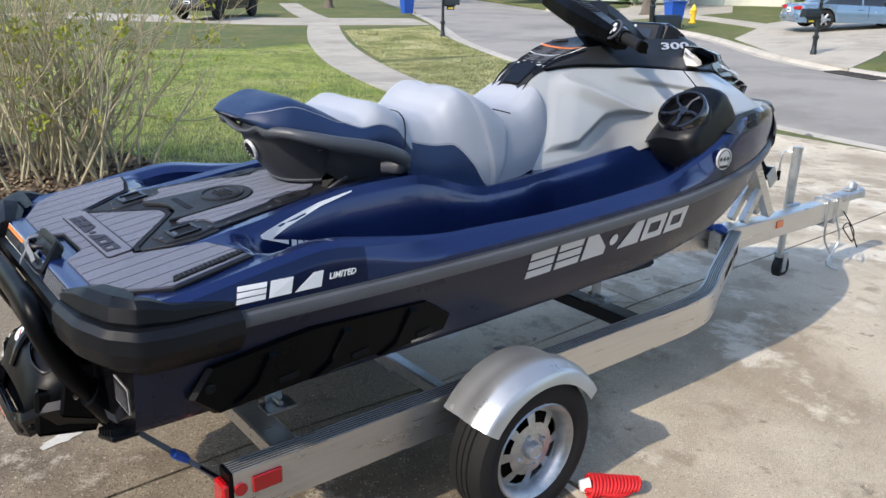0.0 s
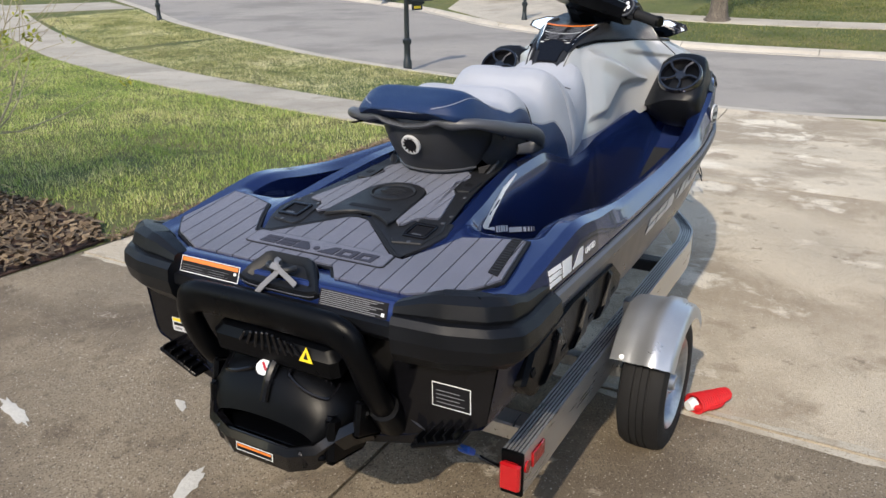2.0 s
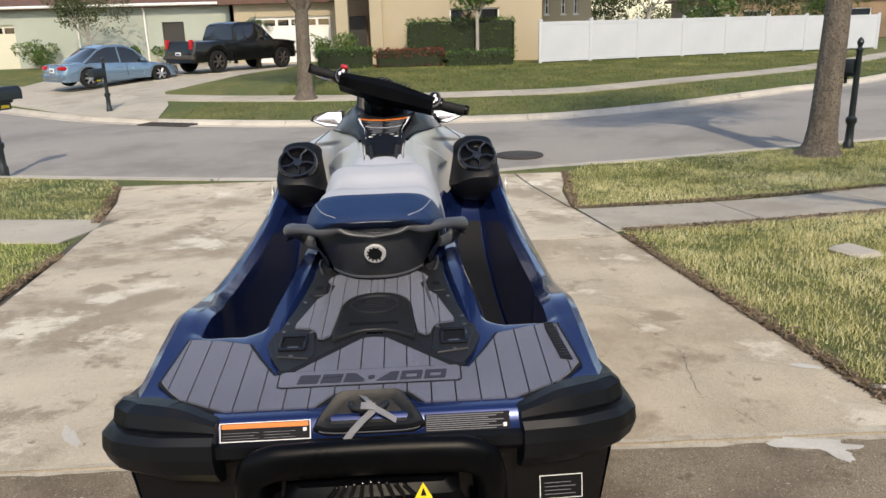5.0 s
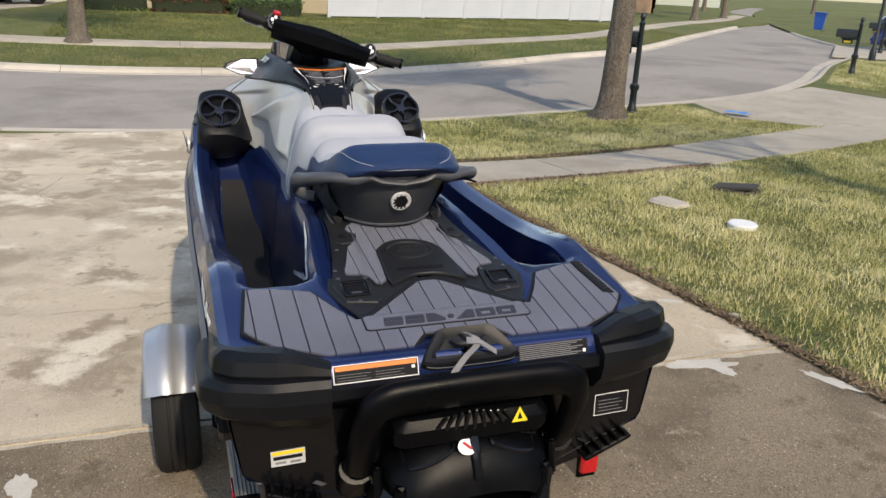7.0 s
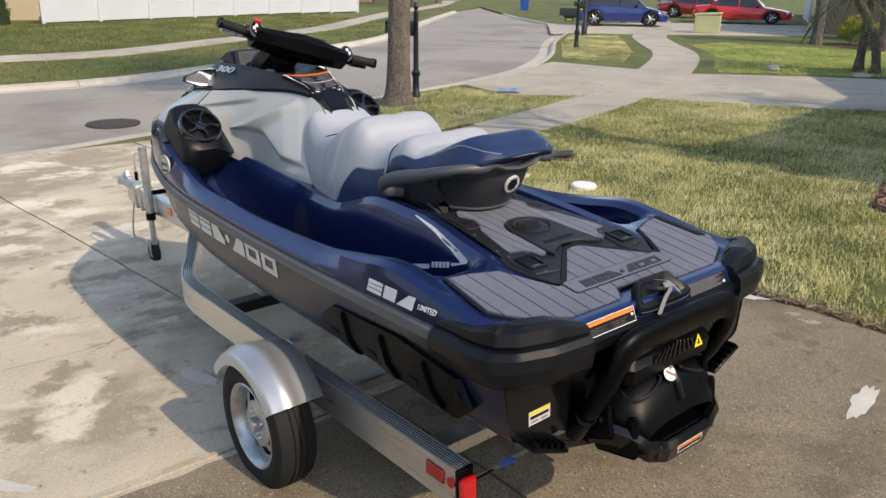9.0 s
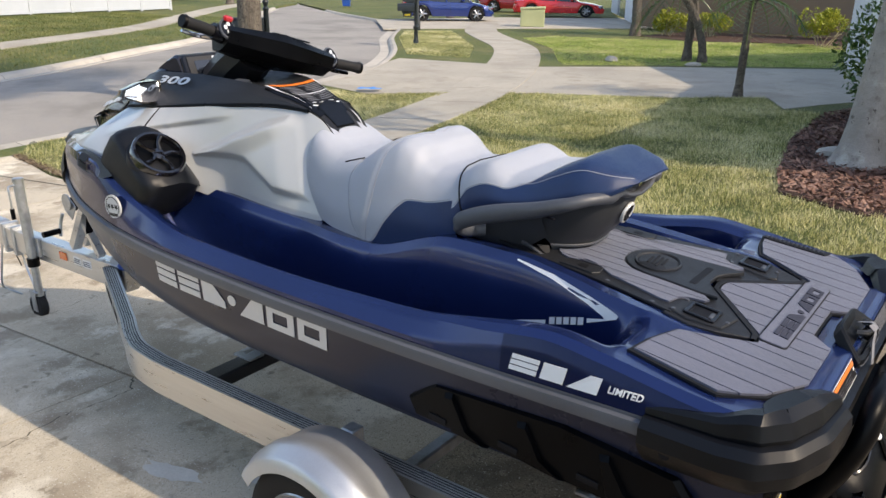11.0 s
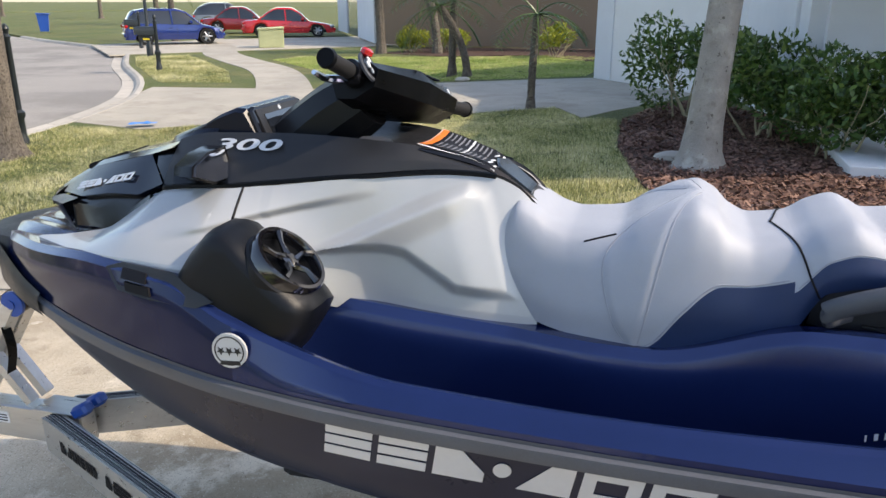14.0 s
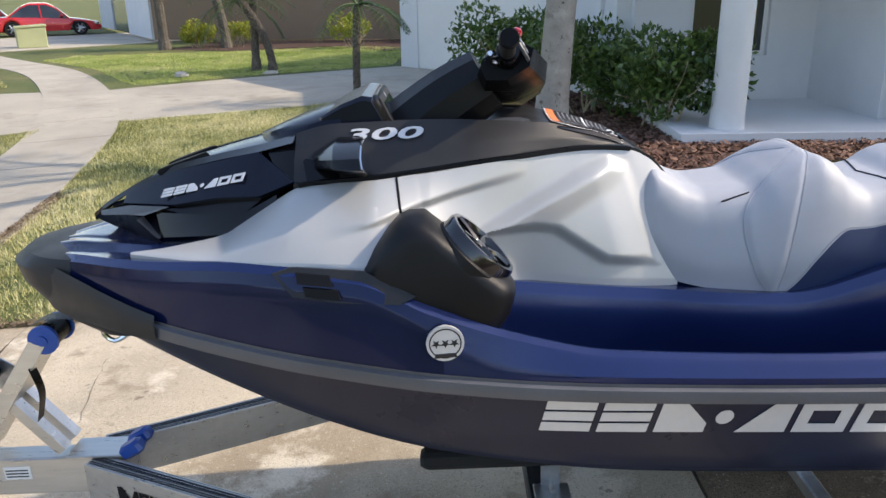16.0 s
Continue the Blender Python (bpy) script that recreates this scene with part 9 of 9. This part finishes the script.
tree(36.5, 15.0, 4.6, 0.08, (0, 0), BARKPALE, LEAFTREE, 19, 2.4, 3200, 0.13, 1.4, "spreading small tree before the grey house", 2)
for i, (x, y) in enumerate(((44, -33), (50, -40), (58, -30), (66, -50), (40, -52), (60, -70), (34, 46), (24, 40), (16, 52), (78, -75), (90, -50))):
    tree(x, y, 8.0, 0.2, (0, 0), BARK, LEAFTREE, 30 + i, 3.2, 2600, 0.22, 2.2, "distant leafy street tree", 2)


def palm(x, y, hgt, r, lean, seed, fronds=16, flen=1.1):
    rng = np.random.default_rng(seed)
    t = thing("palm", pose(x, y, gz(x, y)), "small palm with a slim ringed trunk and feathery fronds", "palm", "palms in the lawn")
    pts = [(lean[0] * z * z / hgt, lean[1] * z * z / hgt, z) for z in lin(-0.05, hgt, 26)]
    part("trunk", Geo().tube(pts, [r * (1.6 - 3.2 * i / 25 if i < 4 else 1.0 + 0.12 * (i % 2)) for i in range(26)], 10), BARK, t)
    top = Vector(pts[-1])
    q, g = [], Geo()
    for k in range(fronds):
        a = 2 * math.pi * k / fronds + rng.uniform(-0.2, 0.2)
        el = rng.uniform(-0.3, 1.1)
        p, d = top.copy(), Vector((math.cos(a) * math.cos(el), math.sin(a) * math.cos(el), math.sin(el)))
        line = [p.copy()]
        for i in range(12):
            d = (d + Vector((0, 0, -0.13))).normalized()
            p = p + d * flen / 12
            line.append(p.copy())
            s = d.cross(Vector((0, 0, 1))).normalized()
            for sd in (1, -1):
                w = 0.34 * math.sin(math.pi * (i + 1.2) / 14) * flen
                e = p + s * sd * w + d * w * 0.5 + Vector((0, 0, -0.12 * w))
                n = (e - p).cross(Vector((0, 0, 1))).normalized() * 0.012
                q.append([p - n, e, p + n, p + (e - p) * 0.4 + n * 1.4])
        g.tube(line, [0.014 * (1 - i / 13) + 0.002 for i in range(13)], 5, caps=False)
    part("frond_crown", g, LEAFDK, t)
    crown("fronds", t, np.array([[tuple(v) for v in r4] for r4 in q]), LEAFDK)


palm(3.15, -11.35, 1.55, 0.062, (-0.05, 0.05), 1, 14, 1.0)
palm(5.75, -16.9, 1.65, 0.09, (0.40, 0.1), 2, 16, 1.4)
palm(6.15, -16.95, 2.5, 0.09, (-0.05, 0.0), 3, 16, 1.4)
palm(11.1, -25.0, 3.2, 0.15, (0.05, 0.0), 4, 16, 1.6)
palm(9.1, -25.4, 3.0, 0.14, (0.25, 0.0), 5, 16, 1.6)
palm(23.5, -30.5, 2.6, 0.13, (0.05, 0.0), 6, 18, 1.5)
palm(33.2, 6.5, 2.0, 0.10, (0.0, 0.0), 8, 18, 0.9)


def bush(x, y, w, hgt, mat, seed, n=5000, size=0.06, label="dense green garden bush", long=1.0, yaw=0.0, lobes=10, z0=0.42):
    rng = np.random.default_rng(seed)
    t = thing("bush", pose(x, y, gz(x, y), 0, 0, yaw), label, "bush", "bushes")
    g = Geo()
    for k in range(7):
        a = rng.uniform(0, 2 * math.pi)
        limbs(g, (rng.normal() * 0.1 * w * long, rng.normal() * 0.1 * w, -0.02), (math.cos(a) * 0.5, math.sin(a) * 0.5, 1), hgt * 0.55, 0.018, 1, rng, 0.5, None, 0.2, 3)
    part("branching_stem", g, TWIG, t)
    cs = []
    for k in range(lobes):
        u, v = rng.uniform(-1, 1), rng.uniform(-1, 1)
        rr = rng.uniform(0.26, 0.42) * min(w, hgt)
        cs.append((u * w * long * 0.5, v * w * 0.40, z0 + (hgt - z0) * rng.uniform(0.25, 0.95) - rr * 0.45, rr, 0.9))
    crown("leaves", t, leaf_cloud(n, cs, size, rng), mat)


# bushes by the next house
bush(0.55, -10.4, 1.2, 1.42, LEAFDK, 41, 3600, 0.10, "dark green leafy bush before the white house", 1.2, 10)
bush(-0.30, -8.75, 1.25, 1.30, LEAFDK, 42, 4200, 0.10, "dark green leafy bush before the white house", 1.3, -30)
bush(-1.05, -7.4, 1.05, 1.18, LEAFDK, 43, 4000, 0.095, "green leafy bush beside the porch column", 1.2, -30)
bush(4.6, -23.8, 0.9, 1.1, LEAFYEL, 44, 1800, 0.10, "bright yellow-green croton bush")
bush(10.2, -25.8, 1.0, 0.9, LEAFYEL, 45, 1800, 0.10, "bright yellow-green croton bush")
bush(8.9, -26.3, 0.9, 0.8, LEAFYEL, 46, 1500, 0.10, "bright yellow-green croton bush")
bush(1.8, -26.2, 2.2, 1.7, LEAFDK, 47, 2600, 0.12, "dark shrub against the brown house")
# hedges before the beige house


def hedge(x, y0, y1, w, hgt, mat, seed, n, size, label, drop=0.0):
    """A clipped hedge: leaves in a box-shaped row."""
    rng = np.random.default_rng(seed)
    t = thing("hedge", pose(x, (y0 + y1) / 2, gz(x, (y0 + y1) / 2) - drop, 0, 0, 90), label, "hedge", "hedges")
    L, r = abs(y1 - y0), 0.24
    cs = [(u, v, k, r * rng.uniform(0.85, 1.2), 0.95) for u in lin(-L / 2 + r, L / 2 - r, max(3, int(L / 0.34))) for v in (-w / 2 + r, w / 2 - r) for k in lin(r * 0.8, hgt - r, max(2, int(hgt / 0.36)))]
    for k in range(max(3, int(L / 0.6))):
        u = -L / 2 + 0.2 + k * 0.6
        part("stem", Geo().tube([(u, 0, -0.05), (u + 0.03, 0.02, hgt * 0.5), (u, 0.0, hgt * 0.8)], [0.025, 0.018, 0.008], 6), TWIG, t)
    # added dark box: stands in for the shade between the leaves
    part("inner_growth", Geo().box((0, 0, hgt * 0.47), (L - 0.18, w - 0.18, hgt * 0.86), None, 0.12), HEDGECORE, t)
    crown("foliage", t, leaf_cloud(n, cs, size, rng), mat)


hedge(32.0, -4.7, 0.0, 1.3, 1.95, LEAFDK, 51, 9000, 0.10, "tall clipped dark hedge before the house")
hedge(30.3, -4.45, -1.6, 1.1, 0.90, LEAFDK, 52, 6000, 0.09, "low clipped dark hedge along the lawn edge", 0.25)
hedge(30.8, -1.6, 1.3, 1.0, 0.95, LEAFRED, 53, 5200, 0.10, "reddish shrub row in the front border", 0.2)
hedge(30.9, 1.3, 3.7, 1.1, 1.05, LEAFDK, 54, 5000, 0.10, "dark leafy shrub row in the front border", 0.2)
bush(31.8, 2.5, 0.9, 1.35, LEAFDK, 57, 1500, 0.10, "round green bush behind the border")
bush(32.4, 3.6, 0.9, 1.3, LEAFDK, 55, 1500, 0.10, "loose green shrub by the entry")
for i, (x, y, w, hgt, mt) in enumerate(((41.5, -10.7, 1.8, 4.8, LEAFTREE), (40.5, -12.6, 2.6, 4.4, LEAFTREE), (41.0, -16.4, 2.2, 3.6, LEAFDK), (43.5, -20.2, 3.0, 4.2, LEAFTREE), (45.0, -25.0, 2.6, 3.6, LEAFDK))):
    bush(x, y, w, hgt, mt, 80 + i, 3600, 0.16, "dark leafy shrub tree rising behind the white fence", 1.3, 60)
for i, (x, y, s) in enumerate(((38.4, 25.2, 1.3), (38.4, 18.3, 1.5), (38.3, 12.5, 1.4), (38.3, 15.4, 1.2), (38.2, 28.5, 1.2), (38.2, 10.2, 1.2))):
    bush(x, y, s, 1.4 if i < 2 else 0.9, LEAFDK, 60 + i, 1800, 0.12, "dark shrub along the grey house", 1.0 if i < 2 else 2.2, 90)

# the bare shrub beside the driveway
rng = np.random.default_rng(77)
sh = thing("bare_shrub", pose(0.45, 4.75, gz(0.5, 4.7)), "sparse twiggy shrub with few yellow-green leaves in mulch", "shrub")
g, tips = Geo(), []
for k in range(76):
    a = rng.uniform(0, 2 * math.pi)
    limbs(g, (rng.normal() * 0.26, rng.normal() * 0.26, -0.03), (math.cos(a) * 0.42, math.sin(a) * 0.42, 1.0), rng.uniform(0.75, 1.3), 0.013, 2, rng, 0.5, tips, 0.18, 4)
part("branching_stem", g, TWIG, sh, "pale thin twigs", smooth=60)
pick = [tips[i] for i in rng.integers(0, len(tips), 260)]
crown("leaves", sh, leaf_cloud(2600, [(*p, 0.06, 1.0) for p, _, _ in pick], 0.045, rng), LEAFYEL)
copy_thing(sh, pose(-0.55, 5.35, gz(0, 5), 0, 0, 130))

# ---- mulch beds and grass
MULCH_L = [(-0.6, 2.84), (0.65, 2.86), (1.0, 2.9), (1.2, 3.2), (1.35, 4.0), (1.25, 5.2), (0.6, 6.2), (-1.5, 6.4), (-3.0, 5.0), (-3.0, 2.84)]
MULCH_R = [(1.5, -9.9), (1.42, -7.9), (1.06, -5.95), (0.82, -5.1), (0.05, -4.65), (-0.5, -4.9), (-1.3, -5.35), (-3.4, -5.6), (-3.6, -7.0), (-1.2, -7.0), (-0.9, -9.2), (-0.9, -10.3), (0.35, -12.6), (1.0, -11.9)]
MULCH_T = [(0.5, -28.2), (10.5, -29.2), (11.0, -25.0), (8.5, -23.9), (5.5, -24.8), (3.2, -22.0), (0.5, -23.0)]
tagged(draped("mulch_bed_1", MULCH_L, 0.02, 0.05, MULCHM, None, 0.3, gz, 0.02), "brown bark mulch bed beside the driveway", "mulch", kind="structure")
tagged(draped("mulch_bed_2", MULCH_R, 0.02, 0.05, MULCHM, None, 0.3, gz, 0.02), "red-brown bark mulch bed before the white house", "mulch", kind="structure")
tagged(draped("mulch_bed_3", MULCH_T, 0.02, 0.05, MULCHM, None, 0.6, gz, 0.02), "brown mulch bed along the brown house", "mulch", kind="structure")


def scatter(n, poly, rng):
    xs, ys = [p[0] for p in poly], [p[1] for p in poly]
    x, y = rng.uniform(min(xs), max(xs), n), rng.uniform(min(ys), max(ys), n)
    ok = np.zeros(n, bool)
    for (x1, y1), (x2, y2) in zip(poly, poly[1:] + poly[:1]):
        if y1 != y2:
            ok ^= ((y1 > y) != (y2 > y)) & (x < (x2 - x1) * (y - y1) / (y2 - y1) + x1)
    return x[ok], y[ok]


def gz_many(x, y):
    """gz for arrays, on the near side of the street."""
    s = np.interp(y, np.linspace(-60, 60, 400), [slope(v) for v in np.linspace(-60, 60, 400)])
    return -s * np.clip(x, 0, 8.6)


rng = np.random.default_rng(5)
for poly, n, mt, words in ((MULCH_L, 9000, LITTER, "dry brown leaf litter and bark"), (MULCH_R, 17000, CHIPS, "loose shredded red-brown bark mulch chips")):
    x, y = scatter(n * 2, poly, rng)
    z = gz_many(x, y) + 0.03 + rng.uniform(0, 0.03, len(x))
    p = np.stack([x, y, z], 1)
    a = rng.uniform(0, 2 * np.pi, len(x))
    L, Wc = rng.uniform(0.012, 0.042, len(x))[:, None], rng.uniform(0.005, 0.014, len(x))[:, None]
    u = np.stack([np.cos(a), np.sin(a), rng.normal(0, 0.35, len(x))], 1)
    v = np.stack([-np.sin(a), np.cos(a), rng.normal(0, 0.45, len(x))], 1)
    tagged(big_mesh("mulch_chips", np.stack([p - u * L - v * Wc, p + u * L - v * Wc * 0.7, p + u * L + v * Wc, p - u * L * 0.9 + v * Wc], 1), 4, mt), words, "mulch", kind="stuff")

# dead grass and dirt along the driveway's edges
ex, ey = [], []
for (x1, y1), (x2, y2) in (((-3.4, -2.47), (0.77, -2.38)), ((0.77, -2.38), (4.95, -2.13)), ((1.0, 2.84), (4.95, 3.23)), ((6.55, -1.98), (9.3, -2.4)), ((6.6, 3.52), (9.3, 4.25)), ((5.2, -2.2), (5.65, -5.6)), ((6.5, -2.0), (7.0, -6.0))):
    n = int(math.hypot(x2 - x1, y2 - y1) * 620)
    u = rng.uniform(0, 1, n)
    off = rng.gamma(1.6, 0.028, n) - 0.03
    d = np.array((y2 - y1, x1 - x2)) / math.hypot(x2 - x1, y2 - y1)
    if (d[1] > 0) != (y1 > 0):
        d = -d
    ex.append(x1 + (x2 - x1) * u + d[0] * off)
    ey.append(y1 + (y2 - y1) * u + d[1] * off)
x, y = np.concatenate(ex), np.concatenate(ey)
p = np.stack([x, y, gz_many(x, y) + 0.020 + rng.uniform(0, 0.018, len(x))], 1)
a = rng.uniform(0, 2 * np.pi, len(x))
L, Wc = rng.uniform(0.010, 0.038, len(x))[:, None], rng.uniform(0.0015, 0.006, len(x))[:, None]
u = np.stack([np.cos(a), np.sin(a), rng.normal(0, 0.3, len(x))], 1)
v = np.stack([-np.sin(a), np.cos(a), rng.normal(0, 0.4, len(x))], 1)
tagged(big_mesh("dead_grass_edge", np.stack([p - u * L - v * Wc, p + u * L - v * Wc * 0.7, p + u * L + v * Wc, p - u * L * 0.9 + v * Wc], 1), 4, LITTER), "brown dead grass and litter along the paving edge", "dead grass", kind="stuff")


def lawn_polys():
    k = [(near_kerb(y) - 0.17, y) for y in lin(4.6, 13.5, 16)]
    strip_l = [(6.72, 3.56), (8.0, 3.88), (9.5, 4.35)] + k + [(9.75, 13.6), (8.6, 10.5), (8.02, 8.6), (7.5, 6.7), (7.1, 5.0)]
    lawn_l = [(1.0, 2.85), (4.95, 3.25), (5.52, 3.40), (5.8, 5.0), (6.2, 6.9), (6.7, 8.8), (7.3, 10.8), (8.8, 14.7), (10.9, 19.2), (5.0, 18.0), (0.5, 12.0), (0.6, 6.2), (1.25, 5.2), (1.35, 4.0), (1.2, 3.2)]
    kr = [(near_kerb(y) - 0.17, y) for y in lin(-2.9, -8.6, 12)]
    strip_r = [(6.56, -2.0), (7.8, -2.13), (9.4, -2.5)] + kr + [(9.0, -8.55), (7.65, -9.35), (7.5, -8.2), (7.08, -6.3), (6.66, -4.2)]
    lawn_r = [(-3.4, -2.50), (0.77, -2.41), (4.9, -2.16), (5.18, -2.2), (5.4, -4.2), (5.83, -6.4), (6.32, -8.7), (6.65, -9.8), (6.2, -9.97), (4.0, -10.6), (2.75, -11.45), (2.2, -10.35), (1.6, -10.2), (1.42, -7.9), (1.06, -5.95), (0.82, -5.1), (0.05, -4.65), (-0.5, -4.9), (-1.3, -5.35), (-3.4, -5.6)]
    return strip_l, lawn_l, strip_r, lawn_r


def blades(poly, n, rng, hmin, hmax, wide=1.0):
    x, y = scatter(n, poly, rng)
    clump = np.array([noise.noise(Vector((a * 3.1, b * 3.1, 2.0))) for a, b in zip(x[::1], y[::1])])
    keep = rng.uniform(-0.9, 0.6, len(x)) < clump + 0.2
    x, y, clump = x[keep], y[keep], clump[keep]
    m = len(x)
    z = (gz_many(x, y) if wide == 1.0 else np.array([gz(a, b) for a, b in zip(x, y)])) - 0.004
    h = rng.uniform(hmin, hmax, m) * (1 + 0.5 * clump)
    a, t = rng.uniform(0, 2 * np.pi, m), rng.uniform(0.1, 1.15, m)
    w = rng.uniform(0.0022, 0.0045, m) * wide
    base = np.stack([x, y, z], 1)
    side = np.stack([-np.sin(a), np.cos(a), np.zeros(m)], 1) * w[:, None]
    tip = base + np.stack([np.cos(a) * h * t, np.sin(a) * h * t, h * (1 - 0.25 * t)], 1)
    return np.stack([base - side, base + side, tip], 1)


rng = np.random.default_rng(9)
P1, P2, P3, P4 = lawn_polys()
near_b = np.concatenate([blades(P1, 90000, rng, 0.03, 0.07), blades(P3, 90000, rng, 0.03, 0.07), blades(P4, 400000, rng, 0.03, 0.07)])
tagged(big_mesh("grass_blades", near_b, 3, BLADES), "short dry lawn grass, green and straw coloured", "grass", kind="stuff")
tagged(big_mesh("grass_blades", blades(P2, 330000, rng, 0.03, 0.075), 3, GREENBLADES), "short green lawn grass", "grass", kind="stuff")
verge = [(far_kerb(y) + 0.2, y) for y in lin(-22, 6, 15)] + [(far_kerb(y) + 3.3, y) for y in lin(6, -22, 15)]
front = [(far_kerb(y) + 4.5, y) for y in lin(-20, 4, 13)] + [(29.6, 4), (29.7, -4.6), (29.9, -5.4), (36.0, -20)]
next_lawn = [(8.2, -14.6), (6.5, -15.5), (2.9, -17.3), (2.6, -23.0), (4.5, -24.6), (13.0, -22.6), (13.3, -21.0), (10.6, -18.2), (8.7, -15.2)]
far_b = np.concatenate([blades(verge, 90000, rng, 0.04, 0.08, 2.4), blades(front, 150000, rng, 0.04, 0.08, 2.4)])
tagged(big_mesh("grass_blades", far_b, 3, FARBLADES), "mown olive green lawn grass beyond the street", "grass", kind="stuff")
corner = [(12.7, -14.2), (16.2, -18.0), (18.5, -21.0), (17.3, -22.3), (15.0, -19.8), (12.5, -17.0), (10.9, -14.5)]
up_street = [(13.3, 13.7), (15.8, 18.5), (19.0, 23.5), (14.7, 23.2), (12.3, 18.8), (10.2, 14.3)]
tagged(big_mesh("grass_blades", blades(next_lawn, 150000, rng, 0.03, 0.07, 1.9), 3, GREENBLADES), "green lawn grass before the brown house", "grass", kind="stuff")
dry_b = np.concatenate([blades(corner, 90000, rng, 0.03, 0.07, 1.9), blades(up_street, 90000, rng, 0.03, 0.07, 1.9)])
tagged(big_mesh("grass_blades", dry_b, 3, BLADES), "patchy verge grass along the street", "grass", kind="stuff")
for y in lin(-33, 33, 23)[:-1]:
    kerb(-1, y, y + 3.0, 0.07 if -2.6 < y + 1.5 < 4.4 else 0.0)
    kerb(1, y, y + 3.0)
